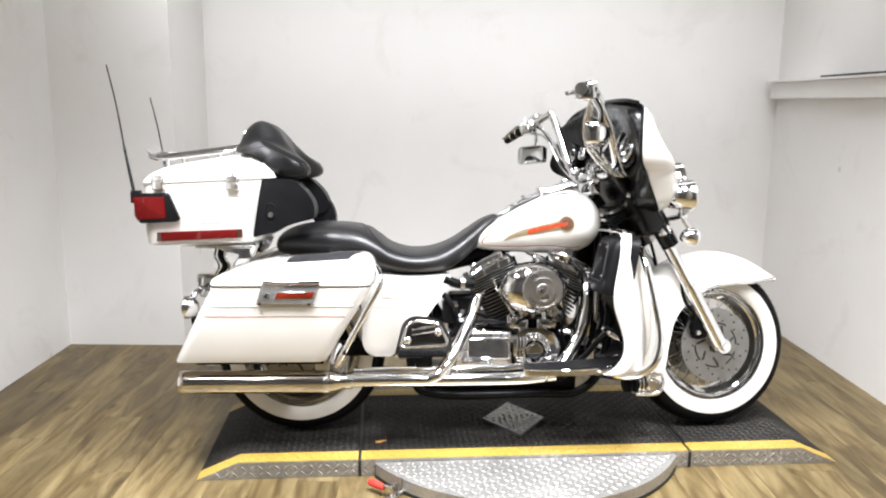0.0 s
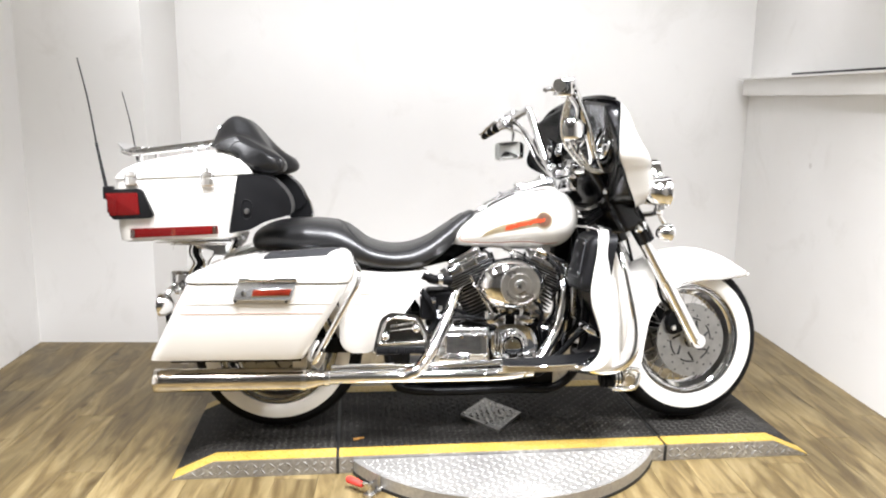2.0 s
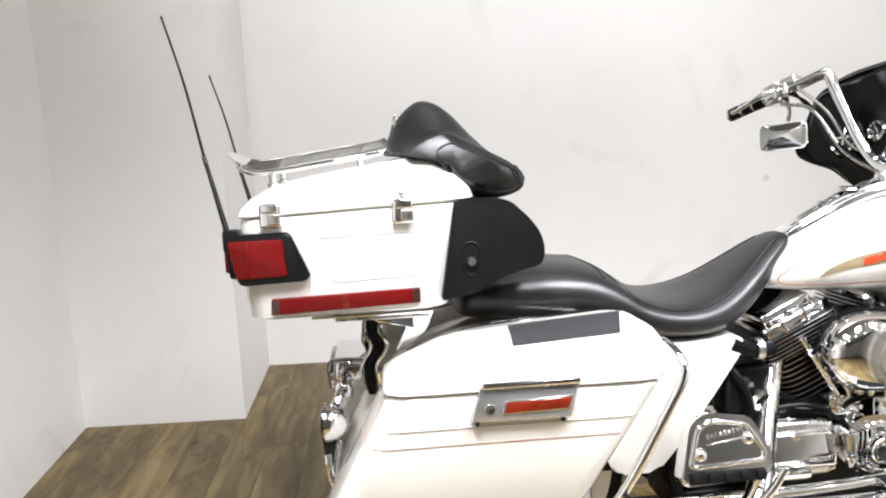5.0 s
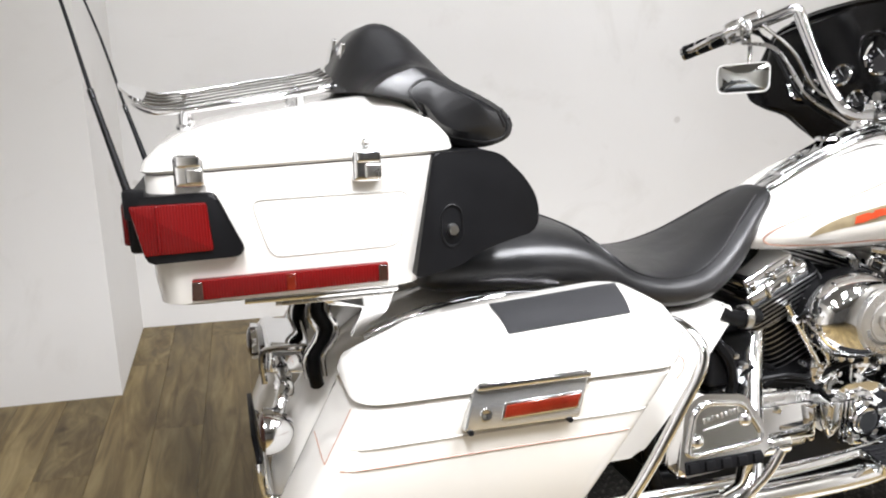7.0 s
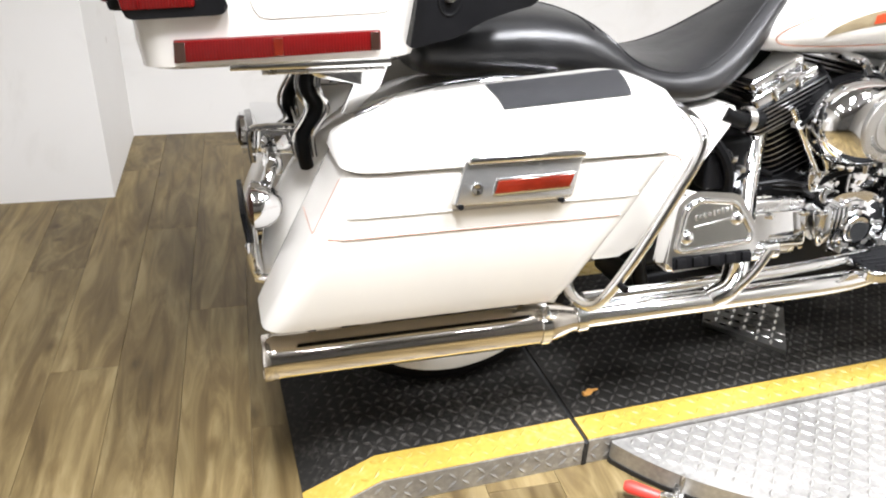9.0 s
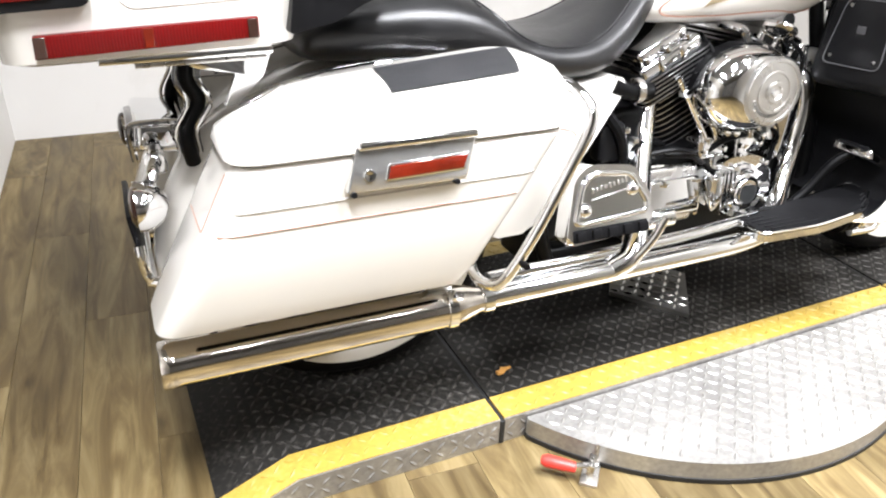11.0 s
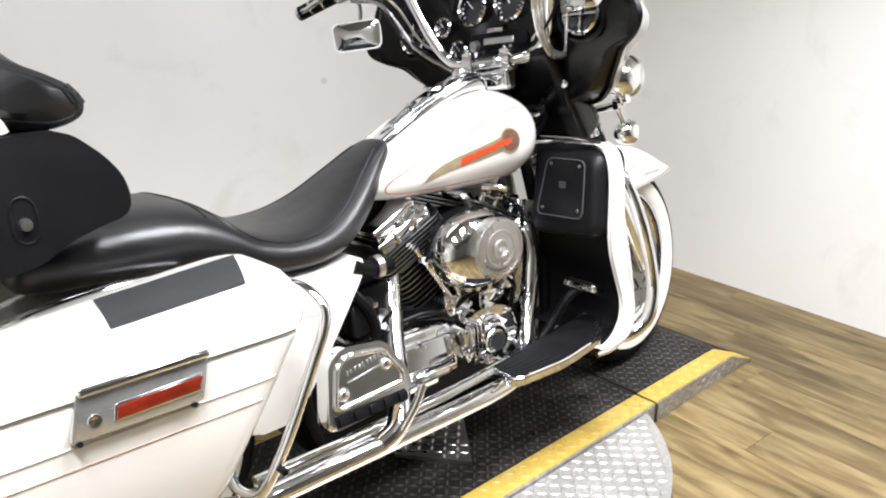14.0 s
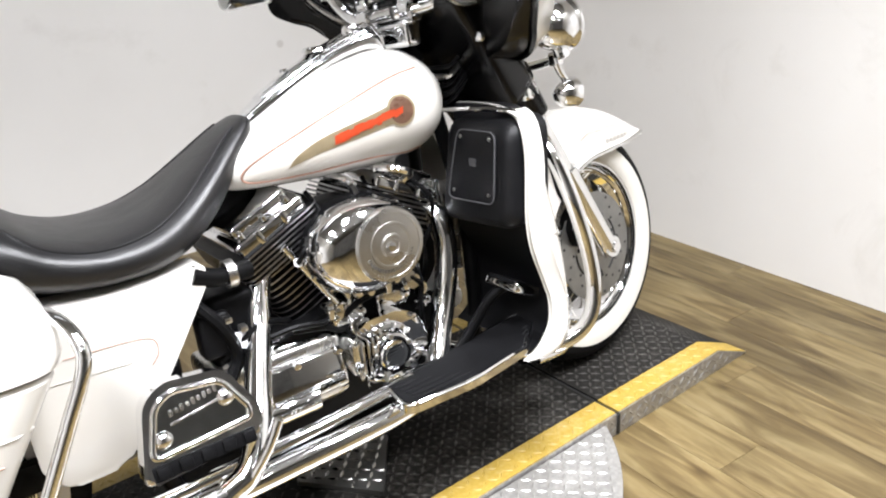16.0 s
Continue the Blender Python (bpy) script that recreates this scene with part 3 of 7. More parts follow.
skin(bm, [[(x * 1.004, y * 1.004, 0.001) for x, y in edge], [(x * 1.004, y * 1.004, 0.012) for x, y in edge]])
part("base_ring", bm, JOINTGAP, disc, "thin black ring at the foot of the disc")
tagged(part("tread", lugs(-RDISC, RDISC, -RDISC, FRONT - 0.004, lambda x, y: 0.054, lambda x, y: x * x + y * y < (RDISC - 0.014) ** 2), ALUPLATE, disc), kind="stuff")

dia = thing("diamond_plate", pose(PX, PY - 0.005, PH + 0.0015, 0, 0, PYAW), "loose diamond-shaped bare tread plate lying on the black deck", "plate")
bm = bmesh.new()
ring = [(-0.125, 0), (0, -0.165), (0.125, 0), (0, 0.165)]
skin(bm, [[(x, y, 0) for x, y in ring], [(x, y, 0.012) for x, y in ring]])
soften(bm, 0.0015, 1)
part("plate", bm, DISC, dia)
tagged(part("tread", lugs(-0.12, 0.12, -0.16, 0.16, lambda x, y: 0.012, lambda x, y: abs(x) / 0.112 + abs(y) / 0.148 < 1), STEEL, dia), kind="stuff")

# ---------------------------------------------------------------- the motorcycle
# own frame: x ahead from the rear axle, y to its left, z up from the deck; it leans on its stand
bike = thing("motorcycle", pose(-0.525, 2.735, PH + 0.0016, -5.0, 0, 2.2), "white touring motorcycle with chrome trim, whitewall tyres and a black seat", "motorcycle")
AXLE_R, AXLE_F = Vector((0, 0, 0.322)), Vector((1.599, 0, 0.321))
RAKE, STEER = 30.0, 9.0
axis = Vector((-math.sin(radians(RAKE)), 0, math.cos(radians(RAKE))))
TURNED = Matrix.Translation(AXLE_F) @ Matrix.Rotation(radians(STEER), 4, axis) @ Matrix.Translation(-AXLE_F)


def wheel(name, at, frame_m, spokes):
    m = frame_m @ Matrix.Translation(at)
    rim = part(name, lathe([(0.214, -0.056), (0.228, -0.055), (0.230, -0.046), (0.212, -0.040), (0.190, -0.022), (0.186, 0), (0.190, 0.022), (0.212, 0.040), (0.230, 0.046), (0.228, 0.055), (0.214, 0.056), (0.204, 0.044), (0.182, 0.024), (0.178, 0), (0.182, -0.024), (0.204, -0.044)], 72, True), CHROME, bike, "chrome wheel rim with a whitewall tyre", m)
    side = lambda r: 0.072 * max(0.0, 1 - abs((r - 0.264) / 0.058) ** 2.6) ** (1 / 2.6)
    pr = []
    for k in range(40):
        a = 2 * math.pi * k / 40
        c, s = math.cos(a), math.sin(a)
        pr.append((0.264 + 0.058 * math.copysign(abs(c) ** (2 / 2.6), c), 0.072 * math.copysign(abs(s) ** (2 / 2.6), s)))
    bm = lathe(pr, 84, True)
    part("tyre", bm, RUBBER, rim, "black rubber tyre")
    for sgn in (-1, 1):
        rr = [0.226 + 0.049 * k / 8 for k in range(9)]
        pr = [(r, sgn * (max(side(r), 0.052) + 0.0022)) for r in rr] + [(r, sgn * (max(side(r), 0.052) - 0.002)) for r in reversed(rr)]
        part("whitewall", lathe(pr, 84, True), WHITEWALL, rim, "white sidewall band")
    # tread grooves
    bm = bmesh.new()
    for k in range(72):
        for sgn in (-1, 1):
            own = bmesh.new()
            box((0, 0, 0), (0.005, 0.030, 0.003), 0, bm=own)
            bmesh.ops.transform(own, matrix=Matrix.Rotation(2 * math.pi * (k + (0.5 if sgn > 0 else 0)) / 72, 4, "Y") @ pose(0, sgn * 0.034, 0.3110, sgn * 14, 0, 35 * sgn), verts=own.verts)
            merge(bm, own)
    tagged(part("tread_block", bm, RUBBER, rim), kind="stuff")
    for sgn in (-1, 1):
        part("rim_lip", lathe([(0.222, sgn * 0.052), (0.229, sgn * 0.053), (0.231, sgn * 0.058), (0.228, sgn * 0.062), (0.222, sgn * 0.060)], 72, True), CHROME, rim)
        # raised black ring paints the dark line between the chrome rim steps
        part("rim_groove_dark", lathe([(0.211, sgn * 0.0545), (0.2185, sgn * 0.0575), (0.2185, sgn * 0.0555), (0.211, sgn * 0.0525)], 72, True), GLOSSBLACK, rim)
        part("rim_bead", lathe([(0.196, sgn * 0.044), (0.201, sgn * 0.046), (0.204, sgn * 0.050), (0.201, sgn * 0.054), (0.196, sgn * 0.050)], 72, True), CHROME, rim)
    part("hub", lathe([(0, -0.075), (0.022, -0.075), (0.024, -0.06), (0.045, -0.055), (0.045, -0.045), (0.028, -0.035), (0.028, 0.035), (0.045, 0.045), (0.045, 0.055), (0.024, 0.06), (0.022, 0.075), (0, 0.075)], 32), CHROME, rim)
    if spokes:
        a, b = Vector((0.040, -0.048, 0)), Matrix.Rotation(radians(38), 3, "Y") @ Vector((0.183, -0.004, 0))
        first = part("spoke", tube([a, b], 0.0022, 6), STEEL, rim)
        for k in range(40):
            if k:
                flip = Matrix.Diagonal((1, -1 if k % 2 else 1, 1, 1))
                mir = Matrix.Diagonal((1, 1, -1 if (k // 2) % 2 else 1, 1))
                again(first, Matrix.Rotation(2 * math.pi * k / 40, 4, "Y") @ flip @ mir, rim)
    else:
        for k in range(9):
            a = 2 * math.pi * k / 9
            d = Vector((math.cos(a), 0, math.sin(a)))
            part("cast_spoke", tube([d * 0.035, d * 0.19], lambda t: 0.014 - 0.004 * t, 8), STEEL, rim)
    for y in (-0.082, 0.082) if spokes else (-0.082,):
        part("brake_disc", lathe([(0.085, y - 0.0025), (0.146, y - 0.0025), (0.146, y + 0.0025), (0.085, y + 0.0025)], 72, True), DISC, rim, "drilled steel brake disc")
        part("disc_carrier", lathe([(0.03, y - 0.004), (0.088, y - 0.0035), (0.088, y + 0.003), (0.03, y + 0.004)], 48, True), DISC, rim)
        # solid black tubes and arcs stand for the dark inside slots and gaps
        for k in range(7):
            a0 = 2 * math.pi * k / 7
            part("carrier_slot_dark", tube([(0.050 * math.cos(a0), y - 0.0035, 0.050 * math.sin(a0)), (0.066 * math.cos(a0 + 0.25), y - 0.0035, 0.066 * math.sin(a0 + 0.25)), (0.080 * math.cos(a0 + 0.35), y - 0.0035, 0.080 * math.sin(a0 + 0.35))], 0.0045, 6), JOINTGAP, rim)
        for k in range(6):
            arc = [2 * math.pi * (k + j / 6) / 6 for j in range(5)]
            part("carrier_gap_dark", tube([(0.087 * math.cos(a), y - 0.0025, 0.087 * math.sin(a)) for a in arc], 0.0036, 6), JOINTGAP, rim, "black arc for the dark of a gap")
        # solid black dots paint the dark of the drilled holes
        bm = bmesh.new()
        for k in range(30):
            a = 2 * math.pi * k / 30
            r = (0.098, 0.117, 0.135)[k % 3]
            lathe([(0, y - 0.0031), (0.0042, y - 0.0031), (0.0042, y), (0, y)], 8, bm=bm, at=(r * math.cos(a), 0, r * math.sin(a)))
        tagged(part("drill_hole_dark", bm, JOINTGAP, rim), kind="stuff")
    return rim


wheel("rear_wheel", AXLE_R + Vector((-0.012, -0.036, 0)), Matrix.Identity(4), False)
wheel("front_wheel", AXLE_F, TURNED, True)

# fuel tank
TANK = [(0.634, 0.012, 0.722, 0.742), (0.650, 0.070, 0.711, 0.765), (0.68, 0.112, 0.702, 0.786), (0.74, 0.150, 0.696, 0.820), (0.82, 0.180, 0.691, 0.860), (0.90, 0.198, 0.687, 0.895), (0.98, 0.207, 0.687, 0.917), (1.04, 0.205, 0.692, 0.924), (1.085, 0.188, 0.708, 0.915), (1.115, 0.156, 0.738, 0.891), (1.133, 0.108, 0.776, 0.861), (1.141, 0.040, 0.811, 0.836)]
bm = bmesh.new()
skin(bm, [oval(x, hw, lo, hi, 2.3, 40) for x, hw, lo, hi in smooth_rows(TANK, 4)])
tank = part("fuel_tank", bm, WHITE, bike, "white painted teardrop fuel tank with tan pinstripes")

# seat
SEAT = [(-0.10, 0.10, 0.715, 0.735), (-0.085, 0.145, 0.690, 0.765), (-0.03, 0.172, 0.680, 0.792), (0.06, 0.182, 0.676, 0.806), (0.15, 0.188, 0.668, 0.806), (0.22, 0.190, 0.652, 0.795), (0.28, 0.192, 0.634, 0.764), (0.33, 0.194, 0.622, 0.728), (0.40, 0.193, 0.613, 0.706), (0.48, 0.184, 0.612, 0.708), (0.55, 0.162, 0.628, 0.732), (0.62, 0.128, 0.672, 0.775), (0.68, 0.092, 0.735, 0.815), (0.725, 0.062, 0.790, 0.838), (0.742, 0.035, 0.815, 0.836)]
bm = bmesh.new()
skin(bm, [oval(x, hw, lo, hi, 2.7, 36) for x, hw, lo, hi in smooth_rows(SEAT, 4)])
seat = part("seat", bm, LEATHER, bike, "black vinyl two-up seat with a stepped pillion")


def saddlebag(sgn):
    """sgn -1: the right side."""
    fl = lambda y: y * -sgn
    b = bmesh.new()
    inner, rows = -0.215, []
    for z, x0, x1, yo, r in ((0.338, -0.393, 0.096, -0.368, 0.03), (0.344, -0.409, 0.112, -0.388, 0.044), (0.375, -0.394, 0.131, -0.402, 0.046), (0.50, -0.329, 0.204, -0.424, 0.046), (0.604, -0.274, 0.268, -0.433, 0.046), (0.611, -0.272, 0.270, -0.428, 0.046)):
        rows.append([(x, fl(y), zz) for x, y, zz in plan_ring(x0, x1, yo, inner, z, r)])
    skin(b, rows)
    bag = part("saddlebag", b, WHITE, bike, "white painted hard saddlebag")
    b = bmesh.new()
    rows = []
    for z, x0, x1, yo, r, s in ((0.6135, -0.276, 0.274, -0.431, 0.056, 0), (0.618, -0.279, 0.279, -0.438, 0.056, 0), (0.634, -0.272, 0.286, -0.438, 0.056, 0.0), (0.656, -0.244, 0.287, -0.432, 0.056, 0.02), (0.677, -0.205, 0.280, -0.418, 0.054, 0.05), (0.692, -0.165, 0.268, -0.398, 0.04, 0.06), (0.700, -0.13, 0.252, -0.366, 0.04, 0.07), (0.703, -0.10, 0.234, -0.33, 0.04, 0.07)):
        rows.append([(x, fl(y), zz) for x, y, zz in plan_ring(x0, x1, yo, inner - (0.0 if z < 0.65 else 0.01), z, r, slope=s, xm=0.05)])
    skin(b, rows)
    lid = part("bag_lid", b, WHITE, bag, "white hinged lid")
    return bag, lid


bag_r, lid_r = saddlebag(-1)
bag_l, lid_l = saddlebag(1)

# top box, narrower towards its tail
def box_ring(x0, x1, hw, z, r, slope):
    return [(p.x, p.y, z + slope * (p.x + 0.3)) for p in rounded([(x0, -hw * 0.74), (x1, -hw), (x1, hw), (x0, hw * 0.74)], r, 5)]


rows = []
for z, x0, x1, hw, r in ((0.742, -0.535, -0.14, 0.262, 0.05), (0.748, -0.552, -0.128, 0.278, 0.055), (0.79, -0.558, -0.115, 0.288, 0.06), (0.88, -0.560, -0.095, 0.294, 0.06), (0.955, -0.560, -0.075, 0.298, 0.06), (0.960, -0.558, -0.077, 0.296, 0.06)):
    rows.append(box_ring(x0, x1, hw, z, r, 0.05))
bm = bmesh.new()
skin(bm, rows)
trunk = part("top_box", bm, WHITE, bike, "white painted hard top box")
rows = []
for z, x0, x1, hw, r, s in ((0.9625, -0.562, -0.074, 0.299, 0.06, 0.05), (0.967, -0.565, -0.070, 0.303, 0.06, 0.05), (0.983, -0.560, -0.075, 0.300, 0.06, 0.06), (1.008, -0.538, -0.092, 0.286, 0.06, 0.08), (1.030, -0.505, -0.115, 0.262, 0.06, 0.11), (1.043, -0.465, -0.140, 0.230, 0.06, 0.14), (1.048, -0.43, -0.17, 0.195, 0.06, 0.15)):
    rows.append(box_ring(x0, x1, hw, z, r, s))
bm = bmesh.new()
skin(bm, rows)
trunk_lid = part("top_box_lid", bm, WHITE, trunk, "white hinged lid")


def mirrored(ob, parent=None):
    """The part's twin on the machine's other side."""
    me = ob.data.copy()
    bm = bmesh.new()
    bm.from_mesh(me)
    bmesh.ops.transform(bm, matrix=Matrix.Diagonal((1, -1, 1, 1)), verts=bm.verts)
    bmesh.ops.reverse_faces(bm, faces=bm.faces)
    bm.to_mesh(me)
    bm.free()
    c = new(ob.name.split(".")[0], me)
    c.parent = parent if parent is not None else ob.parent
    c.matrix_basis = ob.matrix_basis
    if "label" in ob:
        tagged(c, ob["label"])
    return c


# ---- tank decals and console
tk = tree_of(tank)


def on_tank(pts, r, mat, name, label="", closed=False):
    line = curve([(x, 0, z) for x, z in pts], 8, closed)
    return part(name, tube([laid(tk, (p.x, -0.4, p.z), (0, 1, 0), 0.0004) for p in line], r, 6, closed=closed, smooth=False), mat, tank, label)


def band(rows, n=4):
    """Rows (x, z, half-width) as start points of a strip across them."""
    rows = smooth_rows(rows, 5)
    out = []
    for i, (x, z, h) in enumerate(rows):
        a, b = rows[max(0, i - 1)], rows[min(len(rows) - 1, i + 1)]
        d = Vector((b[0] - a[0], b[1] - a[1])).normalized()
        out.append([(x - d.y * h * k / n, -0.4, z + d.x * h * k / n) for k in range(-n, n + 1)])
    return out


def round_patch(x, z, r, n=5, seg=28, r0=0.0):
    return [[(x + (r0 + (r - r0) * k / n) * math.cos(2 * math.pi * i / seg), -0.4, z + (r0 + (r - r0) * k / n) * math.sin(2 * math.pi * i / seg)) for k in range(n + 1)] for i in range(seg + 1)]


part("swoosh_decal", patch(tk, band([(0.754, 0.744, 0.0005), (0.775, 0.759, 0.007), (0.82, 0.777, 0.012), (0.88, 0.791, 0.015), (0.93, 0.802, 0.016), (0.968, 0.810, 0.018)]), (0, 1, 0), 0.0014), GOLD, tank, "tan swoosh decal")
rng = random.Random(5)
bars = bmesh.new()
for k in range(15):
    x = 0.840 + 0.0095 * k
    z = table([(0.838, 0.7805), (0.88, 0.7915), (0.93, 0.8035), (0.985, 0.8135)], x)[0]
    up, dn = 0.006 + 0.004 * rng.random(), 0.005 + 0.004 * rng.random()
    tall = [[(x + 0.010 * i / 2 + 0.002 * (j / 3 - 0.5), -0.4, z - dn + (up + dn) * j / 3 + 0.0011 * i) for j in range(4)] for i in range(3)]
    merge(bars, patch(tk, tall, (0, 1, 0), 0.0030))
part("lettering_band", bars, ORANGE, tank, "orange-red lettering as plain bars on the tan decal")
part("badge", patch(tk, round_patch(0.980, 0.813, 0.0265), (0, 1, 0), 0.0020), BADGE, tank, "round brown badge")
part("badge_ring", patch(tk, round_patch(0.980, 0.813, 0.0305, 2, 28, 0.0255), (0, 1, 0), 0.0026), GOLD, tank)
on_tank([(1.050, 0.884), (1.00, 0.878), (0.94, 0.862), (0.846, 0.829), (0.760, 0.793), (0.700, 0.763), (0.678, 0.742), (0.684, 0.728), (0.715, 0.724), (0.80, 0.725), (0.88, 0.729), (0.94, 0.729), (1.0, 0.722), (1.045, 0.726)], 0.0024, PINSTRIPE, "pinstripe")

CONS = [(0.735, 0.028, 0.808, 0.834), (0.78, 0.036, 0.828, 0.862), (0.86, 0.043, 0.872, 0.902), (0.94, 0.048, 0.905, 0.936), (1.01, 0.052, 0.920, 0.958), (1.04, 0.054, 0.915, 0.964), (1.058, 0.050, 0.905, 0.955), (1.066, 0.042, 0.89, 0.94)]
bm = bmesh.new()
skin(bm, [oval(x, hw, lo, hi, 3.4, 28) for x, hw, lo, hi in smooth_rows(CONS, 4)])
console = part("tank_console", bm, CHROME, bike, "chrome tank console")
CONS2 = [(x, hw * 0.74, lo + 0.01, hi + 0.006) for x, hw, lo, hi in CONS[1:]]
bm = bmesh.new()
skin(bm, [oval(x, hw, lo, hi, 3.4, 28) for x, hw, lo, hi in smooth_rows(CONS2, 4)])
part("console_cover", bm, CHROME, console, "chrome console cover")
part("ignition_switch", lathe([(0, 0.018), (0.018, 0.018), (0.022, 0.012), (0.022, 0)], 24, axis="z", at=(1.015, 0, 0.958)), CHROME, console)
part("filler_door", lathe([(0, 0.010), (0.026, 0.009), (0.030, 0.004), (0.031, 0)], 28, axis="z", at=(0.925, 0, 0.934), sz=1), CHROME, console)
part("console_button", lathe([(0, 0.006), (0.008, 0.006), (0.009, 0)], 16, axis="z", at=(0.845, 0, 0.905)), CHROME, console)

# ---- seat piping
st = tree_of(seat)
for sgn in (-1, 1):
    pts = [(0.235, sgn * 0.02), (0.25, sgn * 0.08), (0.265, sgn * 0.13), (0.30, sgn * 0.165), (0.38, sgn * 0.172), (0.47, sgn * 0.160), (0.55, sgn * 0.130), (0.63, sgn * 0.085), (0.70, sgn * 0.045)]
    line = curve([(x, y, 0) for x, y in pts], 6)
    part("piping", tube([laid(st, (p.x, p.y, 1.2), (0, 0, -1), 0.0004) for p in line], 0.0028, 6, smooth=False), LEATHER, seat)
part("piping", tube([laid(st, (0.222 + 0.016 * math.cos(k / 8 * math.pi), -0.15 + 0.30 * k / 8, 1.2), (0, 0, -1), 0.0004) for k in range(9)], 0.0028, 6, sub=3), LEATHER, seat)

# ---- saddlebag fittings
for bag, lid, sgn in ((bag_r, lid_r, -1), (bag_l, lid_l, 1)):
    y = sgn * 0.433
    bt, lt = tree_of(bag), tree_of(lid)
    way = (0, -sgn, 0)
    plate = part("latch_plate", prism(rounded([(-0.094, 0.630), (0.100, 0.628), (0.078, 0.556), (-0.115, 0.558)], 0.006, 3), y + sgn * 0.010, y - sgn * 0.012, 0.003), SATIN, bag, "satin chrome latch plate", Matrix.Translation((0, y, 0.593)) @ pose(0, 0, 0, 8 * sgn, 0, 0) @ Matrix.Translation((0, -y, -0.593)))
    part("latch_bar", box((0.003, y + sgn * 0.013, 0.627), (0.192, 0.014, 0.013), 0.005, 3), CHROME, plate, "bright chrome latch bar")
    part("reflector_rim", prism(rounded([(-0.048, 0.596), (0.085, 0.599), (0.076, 0.572), (-0.055, 0.570)], 0.004, 3), y + sgn * 0.0125, y + sgn * 0.008, 0.002), CHROME, plate)
    part("reflector", prism(rounded([(-0.045, 0.593), (0.082, 0.596), (0.073, 0.575), (-0.051, 0.573)], 0.003, 2), y + sgn * 0.0150, y + sgn * 0.008, 0.0020), AMBERLENS, plate, "red reflector")
    part("key_lock", lathe([(0, y + sgn * 0.0115), (0.004, y + sgn * 0.012), (0.006, y + sgn * 0.0128), (0.009, y + sgn * 0.0128), (0.010, y + sgn * 0.010)], 20, at=(-0.078, 0, 0.582)), CHROME, plate)
    for x, z in ((-0.104, 0.560), (0.062, 0.558)):
        part("screw", lathe([(0, y + sgn * 0.0125), (0.0045, y + sgn * 0.012), (0.0045, y)], 12, at=(x, 0, z - 0.004)), PLASTIC, plate)
    # upper grey line paints the shade of the bag's embossed step; lower is pinstripe
    for z, x0, x1, mat, r in ((0.546, -0.29, 0.225, LINEGREY, 0.0020), (0.512, -0.322, 0.180, PINSTRIPE, 0.0018)):
        line = [laid(bt, (x0 + (x1 - x0) * k / 24, sgn * 0.6, z), way, 0.0002) for k in range(25)]
        part("pinstripe", tube(line, r, 6, smooth=False), mat, bag)
    line = [laid(bt, (-0.55, sgn * (0.27 + 0.115 * k / 8), 0.512), (1, 0, 0), 0.0002) for k in range(9)]
    part("pinstripe", tube(line, 0.0011, 6, smooth=False), PINSTRIPE, bag)
    line = [laid(bt, (-0.55, sgn * 0.390, 0.512 + 0.085 * k / 8), (1, 0, 0), 0.0002) for k in range(9)]
    part("pinstripe", tube(line, 0.0011, 6, smooth=False), PINSTRIPE, bag)
    grid = [[(-0.008 + 0.244 * i / 10 - k / 6 * (0.014 + 0.028 * i / 10), sgn * (0.260 + 0.134 * k / 6), 1.0) for k in range(7)] for i in range(11)]
    part("grip_pad", patch(lt, grid, (0, 0, -1), 0.0028), GREYPAD, lid, "dark grey non-slip pad")
    g = part("bag_guard", tube([(0.225, sgn * 0.22, 0.645), (0.258, sgn * 0.30, 0.670), (0.284, sgn * 0.385, 0.676), (0.301, sgn * 0.432, 0.652), (0.298, sgn * 0.449, 0.618), (0.262, sgn * 0.452, 0.55), (0.208, sgn * 0.451, 0.45), (0.172, sgn * 0.440, 0.382), (0.156, sgn * 0.425, 0.348), (0.144, sgn * 0.402, 0.336), (0.132, sgn * 0.374, 0.342), (0.134, sgn * 0.345, 0.36), (0.15, sgn * 0.29, 0.38)], 0.0100, 12), CHROME, bike, "chrome saddlebag guard rail")
    part("guard_bolt", lathe([(0, -0.02), (0.006, -0.02), (0.006, 0.02), (0, 0.02)], 10, at=(0.180, sgn * 0.452, 0.395)), BLACK, g)

# ---- side covers
for sgn in (-1, 1):
    out = rounded([(0.22, 0.628), (0.40, 0.614), (0.557, 0.620), (0.553, 0.588), (0.478, 0.478), (0.415, 0.390), (0.350, 0.312), (0.248, 0.312), (0.225, 0.36)], [0.01, 0.05, 0.012, 0.02, 0.06, 0.06, 0.03, 0.03, 0.01], 5)
    cover = part("side_cover", prism(out, sgn * 0.10, sgn * 0.180, 0.022, 4), WHITE, bike, "white painted side cover")
    part("pinstripe", tube([(0.30, sgn * 0.1805, 0.535), (0.40, sgn * 0.1805, 0.530), (0.44, sgn * 0.1805, 0.520), (0.445, sgn * 0.1805, 0.495), (0.43, sgn * 0.1805, 0.475)], 0.0011, 6), PINSTRIPE, cover)
    part("pinstripe", tube([(0.26, sgn * 0.1805, 0.500), (0.40, sgn * 0.1805, 0.492)], 0.0011, 6), LINEGREY, cover)

# ---- top box fittings
def sheared(bm):
    """Follows the box's sides, which draw in towards the tail."""
    for v in bm.verts:
        k = 0.155 * min(0.0, v.co.x + 0.10)
        v.co.y += k if v.co.y > 0 else -k
    return bm


tt = tree_of(trunk)
